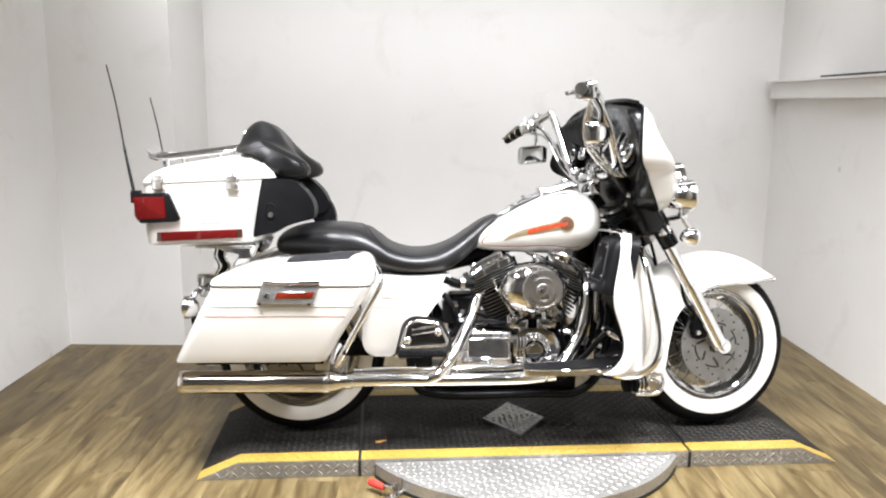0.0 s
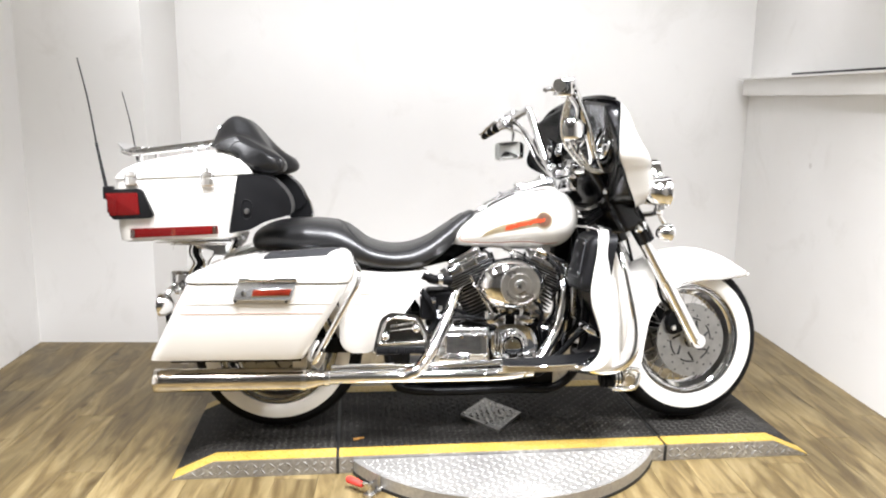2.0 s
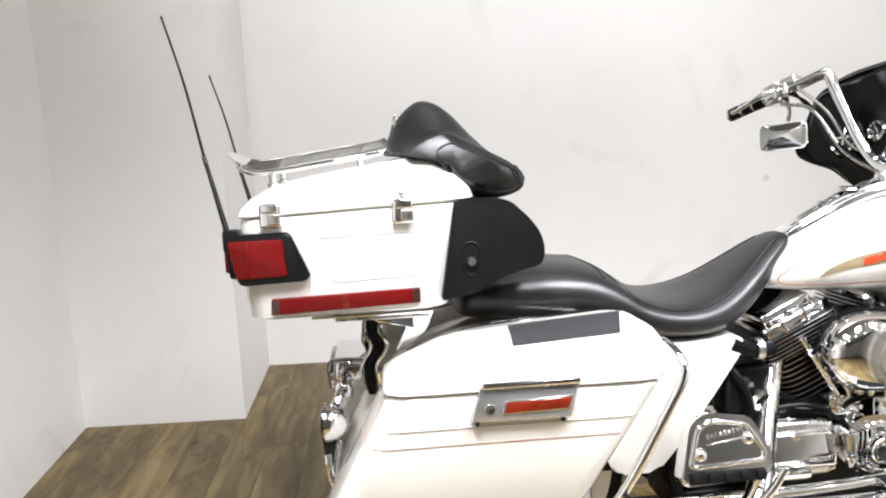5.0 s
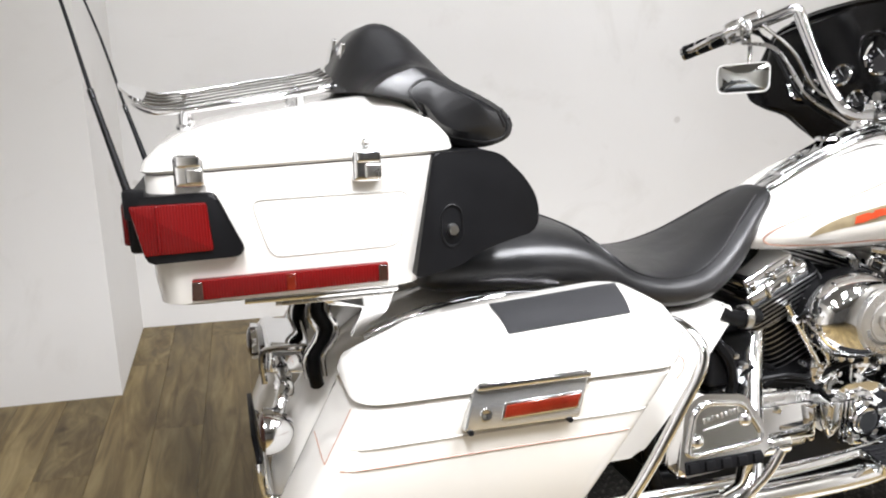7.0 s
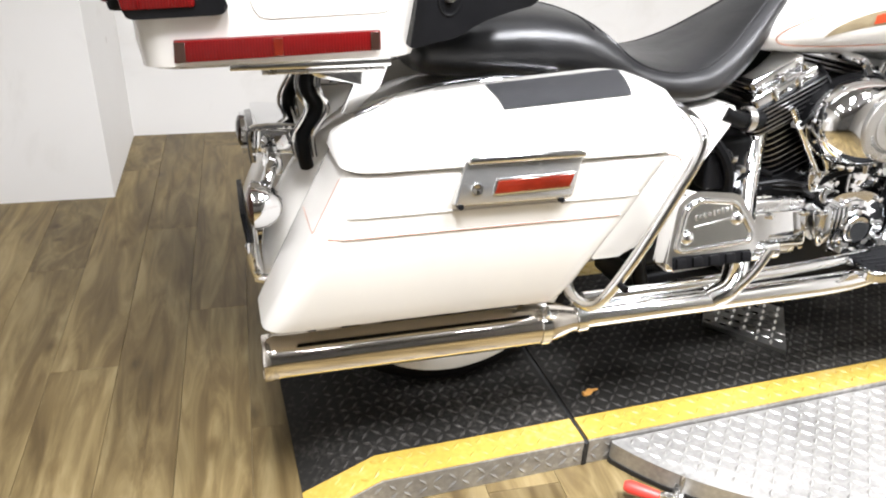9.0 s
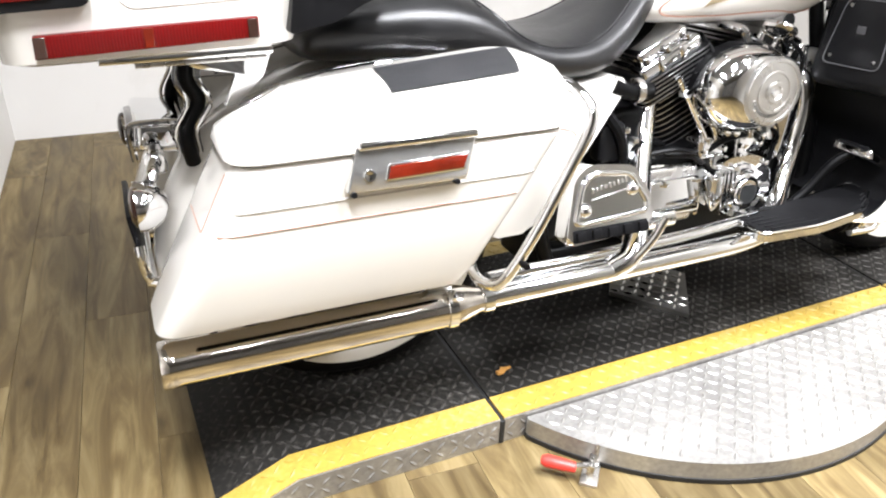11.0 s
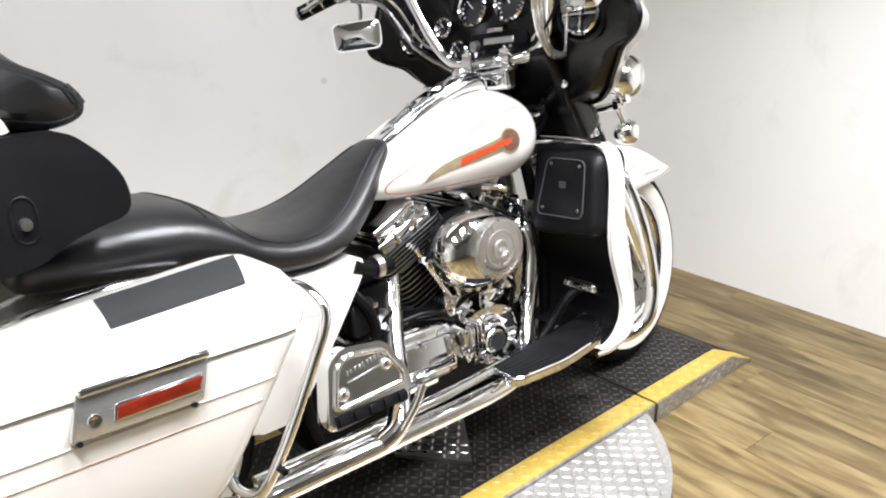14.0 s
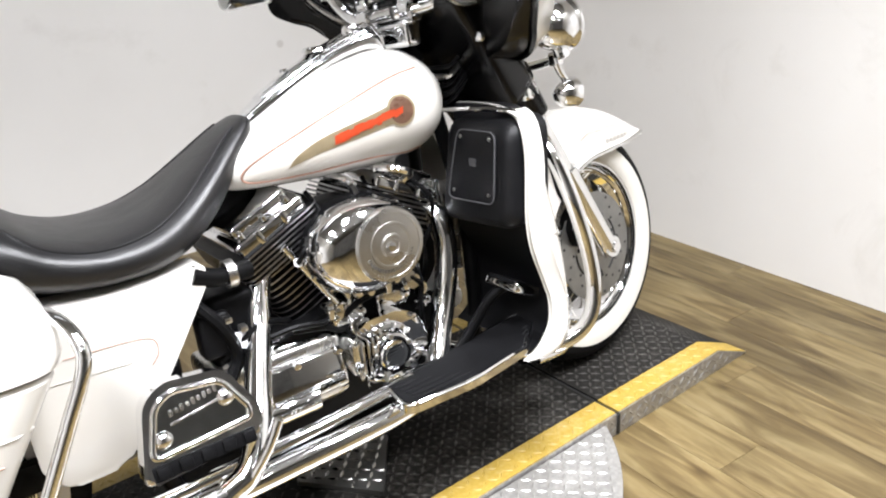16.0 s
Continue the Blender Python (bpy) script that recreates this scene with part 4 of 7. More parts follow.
for x in (-0.488, -0.219):
    latch = part("box_latch", sheared(box((x, -0.300, 0.956), (0.047, 0.022, 0.050), 0.009, 4)), CHROME, trunk, "chrome over-centre latch")
    part("latch_hook", sheared(box((x, -0.312, 0.972), (0.038, 0.012, 0.020), 0.005, 3)), CHROME, latch)
    part("latch_lever", sheared(box((x + 0.008, -0.313, 0.949), (0.026, 0.008, 0.024), 0.004, 3)), STEEL, latch)
part("lid_lock", lathe([(0, -0.010), (0.004, -0.009), (0.007, -0.006), (0.0085, -0.001), (0.0085, 0.004)], 18, at=(-0.219, -0.281, 0.992)), SATIN, trunk_lid)
housing = part("tail_lamp", sheared(prism(rounded([(-0.578, 0.918), (-0.452, 0.922), (-0.412, 0.830), (-0.424, 0.820), (-0.562, 0.812)], 0.012, 4), -0.309, -0.20, 0.006, 3)), PLASTIC, trunk, "wrap-around tail lamp in a black housing")
part("red_lens", sheared(prism(rounded([(-0.581, 0.905), (-0.466, 0.908), (-0.460, 0.832), (-0.564, 0.826)], 0.005, 3), -0.3145, -0.205, 0.004, 2)), REDLENS, housing, "red ribbed lens")
part("lens_divider", sheared(box((-0.540, -0.3155, 0.867), (0.004, 0.004, 0.074), 0.001, 1)), REDLENS, housing)
rear_h = part("rear_lamp", box((-0.566, 0, 0.866), (0.05, 0.36, 0.095), 0.010, 3), PLASTIC, trunk, "black rear lamp bar")
part("red_lens", box((-0.585, 0, 0.866), (0.03, 0.34, 0.07), 0.006, 2), REDLENS, rear_h)
mirrored(housing)
for sgn in (-1, 1):
    strip_h = part("side_reflector", sheared(prism(rounded([(-0.498, 0.781), (-0.190, 0.797), (-0.190, 0.767), (-0.500, 0.748)], 0.002, 2), sgn * 0.302, sgn * 0.24, 0.002, 2)), REDLENS, trunk, "long red side reflector")
    part("reflector_middle", sheared(box((-0.345, sgn * 0.3025, 0.773), (0.014, 0.004, 0.028), 0.001, 1)), AMBERLENS, strip_h)
    part("reflector_end", sheared(box((-0.490, sgn * 0.3025, 0.765), (0.016, 0.004, 0.030), 0.001, 1)), SMOKED, strip_h)
    part("reflector_end", sheared(box((-0.199, sgn * 0.3025, 0.781), (0.014, 0.004, 0.028), 0.001, 1)), SMOKED, strip_h)
    fr = rounded([(-0.40, 0.906), (-0.150, 0.914), (-0.168, 0.824), (-0.372, 0.812)], 0.02, 4)
    line = [laid(tt, (p.x, sgn * 0.5, p.y), (0, -sgn, 0), 0.0002) for p in fr]
    part("panel_line", tube(line, 0.0010, 6, closed=True, smooth=False), LINEGREY, trunk)

POD = [(-0.115, 0.974), (-0.022, 0.974), (0.002, 0.966), (0.040, 0.930), (0.061, 0.899), (0.069, 0.868), (0.064, 0.834), (0.018, 0.824), (-0.033, 0.808), (-0.073, 0.784), (-0.112, 0.778), (-0.148, 0.768)]
for sgn in (-1, 1):
    pod = part("speaker_pod", prism(rounded(POD, [0.012, 0.02, 0.02, 0.02, 0.02, 0.02, 0.014, 0.03, 0.02, 0.02, 0.02, 0.01], 5), sgn * 0.302, sgn * 0.195, 0.014, 4), PLASTIC, trunk, "black plastic passenger speaker pod")
    ov = [(-0.085 + 0.018 * math.cos(a), 0.854 + 0.034 * math.copysign(abs(math.sin(a)) ** 0.7, math.sin(a))) for a in (2 * math.pi * k / 24 for k in range(24))]
    part("recess_ring", tube([(x, sgn * 0.3025, z) for x, z in ov], 0.0022, 6, closed=True, sub=2), PLASTIC, pod)
    part("control_knob", lathe([(0, sgn * 0.314), (0.008, sgn * 0.3135), (0.010, sgn * 0.301)], 16, at=(-0.085, 0, 0.848)), STEEL, pod)
    ring = [(0.010, 0.905), (0.044, 0.903), (0.074, 0.872), (0.092, 0.835), (0.094, 0.800), (0.074, 0.777), (0.034, 0.772), (0.004, 0.790), (-0.004, 0.85)]
    if sgn > 0:
        part("speaker", prism(rounded(ring, 0.02, 3), 0.205, 0.262, 0.008, 3), PLASTIC, pod, "black fabric speaker face")
        part("chrome_trim", tube([(x, 0.236, z) for x, z in ring], 0.0055, 8, closed=True), CHROME, pod, "chrome speaker ring")

# ---- passenger backrest
MID = [(-0.243, 1.068), (-0.232, 1.11), (-0.208, 1.155), (-0.169, 1.186), (-0.128, 1.182), (-0.088, 1.152), (-0.060, 1.110), (-0.045, 1.06), (-0.045, 1.0), (-0.060, 0.965), (-0.085, 0.968), (-0.11, 1.0), (-0.135, 1.05), (-0.17, 1.068)]
WING = [(-0.205, 1.068), (-0.178, 1.092), (-0.152, 1.103), (-0.125, 1.110), (-0.094, 1.101), (-0.050, 1.078), (-0.002, 1.054), (0.030, 1.032), (0.044, 1.008), (0.035, 0.985), (-0.004, 0.972), (-0.055, 0.975), (-0.112, 1.000), (-0.152, 1.050)]
bm = bmesh.new()
rows = []
for k in range(25):
    y = -0.274 + 0.548 * k / 24
    e = min(1.0, max(0.0, (abs(y) - 0.07) / 0.13))
    e = e * e * (3 - 2 * e)
    edge_k = max(0.0, (abs(y) - 0.235) / 0.040)
    shrink = math.sqrt(max(0.0, 1 - edge_k ** 2)) * 0.55 + 0.45
    pts = [Vector(a).lerp(Vector(b), e) for a, b in zip(MID, WING)]
    c = sum(pts, Vector((0, 0))) / len(pts)
    pts = [c + (p - c) * shrink for p in pts]
    rows.append([(p.x, y, p.z) for p in curve([(p.x, 0, p.y) for p in pts], 3, True)])
skin(bm, rows)
rest = part("backrest", bm, LEATHER, trunk, "black vinyl wrap-around passenger backrest")
rt = tree_of(rest)
for sgn in (-1, 1):
    out = rounded([(-0.150, 1.070), (-0.115, 1.092), (-0.01, 1.045), (0.028, 1.020), (0.026, 0.990), (-0.01, 0.982), (-0.095, 1.000)], 0.024, 4)
    line = [laid(rt, (p.x, sgn * 0.5, p.y), (0, -sgn, 0), 0.0004) for p in out]
    part("piping", tube(line, 0.0026, 6, closed=True, smooth=False), LEATHER, rest)
    for k in range(3):
        x = 0.006 + 0.009 * k
        part("tuft_seam", tube([laid(rt, (x + 0.008 * j, sgn * 0.5, 1.036 - 0.014 * j), (0, -sgn, 0), 0.0) for j in range(3)], 0.003, 6, smooth=False), LEATHER, rest)
part("backrest_bracket", box((-0.115, -0.12, 0.965), (0.05, 0.08, 0.02), 0.004), BLACK, rest)

# ---- luggage rack
RACK = [(-0.262, -0.105, 1.088), (-0.40, -0.112, 1.070), (-0.52, -0.105, 1.055), (-0.570, -0.070, 1.062), (-0.578, 0.0, 1.066), (-0.570, 0.070, 1.062), (-0.52, 0.105, 1.055), (-0.40, 0.112, 1.070), (-0.262, 0.105, 1.088), (-0.236, 0.070, 1.096), (-0.230, 0.0, 1.098), (-0.236, -0.070, 1.096)]
tilt = Matrix.Translation((0, 0.095, 1.071)) @ pose(0, 0, 0, 7.0, 0, 0) @ Matrix.Translation((0, -0.095, -1.06))
rack = part("luggage_rack", tube(RACK, 0.0060, 10, closed=True), CHROME, trunk, "chrome tubular luggage rack", tilt)
for y in (-0.075, -0.038, 0.0, 0.038, 0.075):
    part("rail", tube([(-0.238, y, 1.102), (-0.27, y, 1.092), (-0.40, y, 1.073), (-0.52, y, 1.057), (-0.568, y, 1.064)], 0.0042, 8), CHROME, rack)
for x, z in ((-0.300, 1.080), (-0.495, 1.055)):
    part("cross_bar", tube([(x, -0.112, z), (x, 0.112, z)], 0.0055, 8), CHROME, rack)
    for y in (-0.106, 0.106):
        low = -0.011 if y > 0 else 0.013
        part("post", lathe([(0.013, low), (0.013, low + 0.005), (0.0080, low + 0.009), (0.0080, 0.040), (0.011, 0.043)], 14, axis="z", at=(x, y, z - 0.042)), CHROME, rack)
tab = rounded([(-0.018, 0.0), (0.018, 0.0), (0.020, 0.045), (0.010, 0.064), (-0.010, 0.064), (-0.020, 0.045)], 0.008, 3)
for y in (-0.055, 0.055):
    bm = bmesh.new()
    skin(bm, [[(-0.232 + p.y * 0.25, y + p.x, 1.098 + p.y) for p in tab], [(-0.226 + p.y * 0.25, y + p.x, 1.098 + p.y) for p in tab]])
    part("end_tab", soften(bm, 0.0015, 2, 50), CHROME, rack, "upright rounded chrome tab")
bm = bmesh.new()
plate_line = rounded([(-0.575, -0.065), (-0.600, -0.025), (-0.604, 0.0), (-0.600, 0.025), (-0.575, 0.065), (-0.560, 0.055), (-0.560, -0.055)], 0.008, 3)
skin(bm, [[(p.x, p.y, 1.062 - (p.x + 0.56) * 0.55) for p in plate_line], [(p.x, p.y, 1.068 - (p.x + 0.56) * 0.55) for p in plate_line]])
part("end_plate", bm, CHROME, rack, "turned-up chrome end plate")

# ---- aerials
for sgn, base in ((-1, (-0.578, -0.222, 0.915)), (1, (-0.578, 0.215, 0.90))):
    base = Vector(base)
    way = Vector((-0.128, 0.122, 0.468)) if sgn < 0 else Vector((-0.130, 0.170, 0.410))
    a = part("aerial", tube([base, base + way * 0.34], lambda t: 0.0064 - 0.002 * t, 10), PLASTIC, bike, "black whip aerial")
    part("whip", tube([base + way * 0.34, base + way * 0.68 + Vector((0.004, 0, 0.003)), base + way], lambda t: 0.0032 - 0.0010 * t, 8), PLASTIC, a)
    part("ferrule", tube([base + way * 0.325, base + way * 0.355], 0.0052, 10), GLOSSBLACK, a)
    part("aerial_base", box(base + Vector((0.006, 0, -0.008)), (0.034, 0.03, 0.046), 0.006), PLASTIC, a)

# ---- rear mudguard, rails and lamps
def guard(name, at, m, rows, hw, mat, label, n=3.2):
    """A wheel guard: rows (angle, outer radius, skirt radius)."""
    bm = bmesh.new()
    outer, inner = [], []
    for ang, ro, ri in smooth_rows(rows, 4):
        a = radians(ang)
        d = Vector((math.cos(a), 0, math.sin(a)))
        ring = []
        for k in range(17):
            b = math.pi * k / 16
            c, s = math.cos(b), math.sin(b)
            y = hw * math.copysign(abs(c) ** (2 / n), c)
            ring.append(Vector((0, y, 0)) + d * (ri + (ro - ri) * abs(s) ** (2 / n)))
        back = [Vector((0, p.y * 0.955, 0)) + (p - Vector((0, p.y, 0))) * 0.99 for p in reversed(ring)]
        outer.append(ring + back)
    skin(bm, outer)
    return part(name, bm, mat, bike, label, m @ Matrix.Translation(at))


guard("rear_mudguard", AXLE_R, Matrix.Identity(4), [(40, 0.344, 0.27), (70, 0.346, 0.25), (100, 0.348, 0.24), (130, 0.352, 0.25), (155, 0.366, 0.26), (175, 0.384, 0.28), (190, 0.395, 0.31)], 0.105, WHITE, "white painted rear mudguard")
for sgn in (-1, 1):
    part("fender_strut", tube([(0.16, sgn * 0.182, 0.682), (0.02, sgn * 0.188, 0.688), (-0.12, sgn * 0.182, 0.668), (-0.215, sgn * 0.172, 0.635)], 0.013, 12), CHROME, bike, "chrome fender strut")
    part("box_rail", box((-0.29, sgn * 0.20, 0.736), (0.26, 0.045, 0.012), 0.003), CHROME, bike, "chrome top box mounting rail")
    part("box_rail", box((-0.27, sgn * 0.205, 0.726), (0.20, 0.03, 0.008), 0.002), STEEL, bike)
    part("box_bracket", prism(rounded([(-0.30, 0.735), (-0.155, 0.735), (-0.175, 0.69), (-0.225, 0.645), (-0.245, 0.645), (-0.215, 0.70), (-0.285, 0.71)], 0.008, 3), sgn * 0.185, sgn * 0.195, 0.002), CHROME, bike, "chrome top box bracket")
    part("box_post", tube([(-0.285, sgn * 0.15, 0.735), (-0.295, sgn * 0.152, 0.69), (-0.280, sgn * 0.150, 0.65), (-0.303, sgn * 0.142, 0.605), (-0.302, sgn * 0.128, 0.560), (-0.298, sgn * 0.118, 0.535)], 0.0135, 10), BLACK, bike, "black top box post")
    part("post_edge", tube([(-0.268, sgn * 0.168, 0.735), (-0.277, sgn * 0.170, 0.69), (-0.262, sgn * 0.168, 0.65), (-0.287, sgn * 0.158, 0.605), (-0.285, sgn * 0.142, 0.56)], 0.0048, 8), CHROME, bike)
    part("post_edge", tube([(-0.303, sgn * 0.168, 0.735), (-0.313, sgn * 0.170, 0.69), (-0.299, sgn * 0.168, 0.65), (-0.322, sgn * 0.158, 0.605), (-0.319, sgn * 0.142, 0.56)], 0.0040, 8), CHROME, bike)
    at = (-0.384, sgn * 0.245, 0.512)
    lamp = part("turn_lamp", lathe([(0, 0.030), (0.014, 0.028), (0.028, 0.018), (0.037, 0.004), (0.041, -0.012), (0.041, -0.020), (0.037, -0.016), (0, -0.016)], 32, axis="x", at=at), CHROME, bike, "chrome bullet turn lamp")
    part("lens", lathe([(0.037, -0.016), (0.032, -0.024), (0.020, -0.029), (0, -0.031)], 24, axis="x", at=at), SMOKED, lamp, "dark smoked lens")
    part("lamp_stem", tube([(-0.378, sgn * 0.243, 0.548), (-0.368, sgn * 0.215, 0.566), (-0.36, sgn * 0.12, 0.566)], 0.011, 10), CHROME, lamp)
    part("stem_clamp", lathe([(0.011, -0.010), (0.016, -0.008), (0.016, 0.008), (0.011, 0.010)], 16, True, at=(-0.364, sgn * 0.185, 0.566)), CHROME, lamp)
part("lamp_bar", box((-0.358, 0, 0.548), (0.030, 0.34, 0.026), 0.010, 3), CHROME, bike, "chrome rear lamp bar")
nacelle = part("tail_nacelle", box((-0.345, 0.0, 0.580), (0.086, 0.21, 0.052), 0.014, 4, turn=pose(0, 0, 0, 0, 6, 0)), CHROME, bike, "chrome tail lamp nacelle")
part("red_lens", box((-0.388, 0.0, 0.580), (0.02, 0.17, 0.036), 0.006, 2), SMOKED, nacelle)
part("nacelle_trim", tube([(-0.392, -0.108, 0.545), (-0.394, -0.108, 0.600), (-0.372, -0.108, 0.610), (-0.312, -0.106, 0.606)], 0.006, 8), CHROME, nacelle)
plate = part("plate_holder", prism(rounded([(-0.425, 0.445), (-0.415, 0.445), (-0.402, 0.335), (-0.412, 0.335)], 0.002, 2), -0.105, 0.105, 0.003), BLACK, bike, "black licence plate holder with chrome surround")
part("surround", tube([(-0.412, -0.118, 0.392), (-0.411, -0.122, 0.378), (-0.407, -0.122, 0.345), (-0.400, -0.112, 0.320), (-0.400, 0, 0.316), (-0.400, 0.112, 0.320), (-0.407, 0.122, 0.345), (-0.411, 0.122, 0.378), (-0.412, 0.118, 0.392)], 0.010, 10), CHROME, plate, "chrome surround tube")
part("support", tube([(-0.405, -0.12, 0.322), (-0.37, -0.13, 0.318), (-0.32, -0.12, 0.33)], 0.011, 10), CHROME, plate)

# ---- frame and running gear
for sgn in (-1, 1):
    part("frame_rail", tube([(1.16, sgn * 0.05, 0.80), (1.18, sgn * 0.09, 0.55), (1.15, sgn * 0.13, 0.28), (1.06, sgn * 0.14, 0.165), (0.90, sgn * 0.14, 0.155), (0.50, sgn * 0.14, 0.155), (0.42, sgn * 0.13, 0.22), (0.40, sgn * 0.12, 0.42), (0.44, sgn * 0.10, 0.62)], 0.017, 10), BLACK, bike, "black frame tube")
    part("swing_arm", prism(rounded([(0.44, 0.30), (0.44, 0.36), (0.02, 0.355), (-0.04, 0.34), (-0.04, 0.315), (0.02, 0.305)], 0.012, 3), sgn * 0.13, sgn * 0.105, 0.004), BLACK, bike, "black swing arm")
part("backbone", tube([(0.46, 0, 0.62), (0.75, 0, 0.70), (1.10, 0, 0.86), (1.16, 0, 0.90)], 0.03, 10), BLACK, bike)
part("oil_pan", box((0.74, 0, 0.185), (0.62, 0.24, 0.09), 0.02, 3), BLACK, bike, "black oil pan")
part("battery_box", box((0.36, 0, 0.50), (0.20, 0.30, 0.22), 0.015, 3), BLACK, bike)
part("inner_guard", box((0.44, 0, 0.40), (0.10, 0.26, 0.30), 0.02, 3), BLACK, bike)
part("coil_cover", box((0.60, -0.08, 0.46), (0.10, 0.12, 0.16), 0.02, 3), BLACK, bike)
part("wiring_loom", tube([(0.50, -0.15, 0.58), (0.56, -0.17, 0.50), (0.58, -0.16, 0.42), (0.52, -0.18, 0.36)], 0.012, 8), BLACK, bike)
part("hose_clamp", lathe([(0.022, -0.008), (0.026, -0.008), (0.026, 0.008), (0.022, 0.008)], 20, True, axis="x", at=(0.60, -0.16, 0.585)), STEEL, bike)
part("oil_line", tube([(0.53, -0.17, 0.605), (0.58, -0.165, 0.585), (0.64, -0.15, 0.58)], 0.018, 10), BLACK, bike)

# ---- engine
engine = part("engine", prism(rounded([(0.60, 0.24), (0.62, 0.40), (0.74, 0.44), (0.82, 0.46), (0.94, 0.46), (1.02, 0.42), (1.05, 0.30), (1.0, 0.20), (0.66, 0.20)], 0.03, 4), -0.155, 0.155, 0.015, 3), BLACK, bike, "air-cooled V-twin engine in black and chrome")


def cylinder(foot, top):
    """A finned barrel with head and rocker cover between two places of the engine's mid-plane."""
    a, b = Vector((foot[0], 0, foot[1])), Vector((top[0], 0, top[1]))
    d = (b - a)
    lean = math.degrees(math.atan2(d.x, d.z))
    m = Matrix.Translation(a) @ pose(0, 0, 0, 0, lean, 0)
    L = d.length
    barrel = part("cylinder", lathe([(0, 0), (0.058, 0), (0.058, L * 0.62), (0, L * 0.62)], 32, axis="z"), BLACK, engine, "black finned cylinder barrel", m)
    n = 13
    first = None
    for k in range(n):
        z = 0.018 + k * (L * 0.60 - 0.02) / (n - 1)
        w = 0.072 + 0.010 * k / (n - 1)
        fm = pose(0, 0, z)
        if first is None:
            bm = bmesh.new()
            out = rounded([(-0.082, -0.118), (0.082, -0.118), (0.082, 0.118), (-0.082, 0.118)], 0.045, 6)
            skin(bm, [[(p.x, p.y, 0) for p in out], [(p.x, p.y, 0.0036) for p in out]])
            for f in bm.faces:
                f.material_index = 1 if abs(f.normal.z) < 0.5 else 0
            bm.normal_update()
            for f in bm.faces:
                f.material_index = 1 if abs(f.normal.z) < 0.5 else 0
            first = part("cooling_fin", bm, [BLACK, FINEDGE], barrel, "", fm)
        else:
            again(first, fm @ Matrix.Diagonal((w / 0.072, 1 + 0.006 * k, 1, 1)), barrel)
    head = part("cylinder_head", box((0, 0, L * 0.70), (0.165, 0.235, L * 0.14), 0.012, 3), BLACK, engine, "black finned cylinder head", m)
    for k in range(6):
        out = rounded([(-0.104, -0.140), (0.104, -0.140), (0.104, 0.140), (-0.104, 0.140)], 0.03, 5)
        bm = bmesh.new()
        zz = L * 0.640 + k * 0.0098
        skin(bm, [[(p.x, p.y, zz) for p in out], [(p.x, p.y, zz + 0.0040) for p in out]])
        bm.normal_update()
        for f in bm.faces:
            f.material_index = 1 if abs(f.normal.z) < 0.5 else 0
        part("head_fin", bm, [BLACK, FINEDGE], head)
    rocker = part("rocker_cover", box((0, 0, L * 0.845), (0.166, 0.262, 0.036), 0.012, 4), CHROME, engine, "chrome rocker cover", m)
    part("rocker_top", box((0, 0, L * 0.845 + 0.030), (0.134, 0.225, 0.028), 0.010, 4), CHROME, rocker)
    for x in (-0.055, 0, 0.055):
        for y in (-0.122, 0.122):
            part("bolt", lathe([(0, 0.010), (0.006, 0.009), (0.007, 0)], 10, axis="z", at=(x, y, L * 0.845 + 0.020)), CHROME, rocker)
    for x in (-0.03, 0.03):
        part("cover_rib", box((x, -0.132, L * 0.845), (0.012, 0.010, 0.034), 0.003, 2), CHROME, rocker)
    return barrel


cylinder((0.822, 0.395), (0.688, 0.680))
cylinder((0.905, 0.395), (1.040, 0.680))

# pushrod tubes and tappet blocks
for x0, z0, x1, z1 in ((0.800, 0.452, 0.715, 0.600), (0.830, 0.452, 0.765, 0.610), (0.900, 0.452, 0.965, 0.610), (0.930, 0.452, 1.005, 0.600)):
    rod = part("pushrod_tube", tube([(x0, -0.165, z0), (x1, -0.150, z1)], 0.0080, 12), CHROME, engine, "chrome pushrod tube")
    part("collar", lathe([(0.008, 0), (0.013, 0.001), (0.013, 0.014), (0.008, 0.016)], 14, axis="z", at=(x0, -0.165, z0 - 0.006)), CHROME, rod)
for x in (0.812, 0.918):
    block = part("tappet_block", box((x, -0.150, 0.435), (0.075, 0.055, 0.045), 0.010, 3), CHROME, engine, "chrome tappet block")
    for dx in (-0.028, 0.028):
        part("bolt", lathe([(0, -0.012), (0.006, -0.011), (0.007, 0)], 10, at=(x + dx, -0.176, 0.435)), CHROME, block)

gear = part("cam_cover", prism(rounded([(0.800, 0.285), (0.795, 0.375), (0.83, 0.412), (0.92, 0.412), (0.975, 0.37), (0.965, 0.285), (0.90, 0.258)], 0.03, 5), -0.13, -0.19, 0.010, 3), CHROME, engine, "chrome cam cover", Matrix.Translation((-0.008, -0.026, 0.012)))
part("timer_cover", lathe([(0, -0.222), (0.030, -0.221), (0.034, -0.216), (0.044, -0.214), (0.050, -0.206), (0.050, -0.185)], 40, at=(0.872, 0, 0.335)), CHROME, gear, "round chrome timer cover")
for k in range(5):
    a = 2 * math.pi * k / 5 + 0.4
    part("bolt", lathe([(0, -0.222), (0.0055, -0.221), (0.006, -0.205)], 10, at=(0.872 + 0.040 * math.cos(a), 0, 0.335 + 0.040 * math.sin(a))), STEEL, gear)
for x, z in ((0.812, 0.30), (0.806, 0.37), (0.94, 0.39), (0.955, 0.30)):
    part("bolt", lathe([(0, -0.200), (0.006, -0.199), (0.007, -0.185)], 10, at=(x, 0, z)), CHROME, gear)
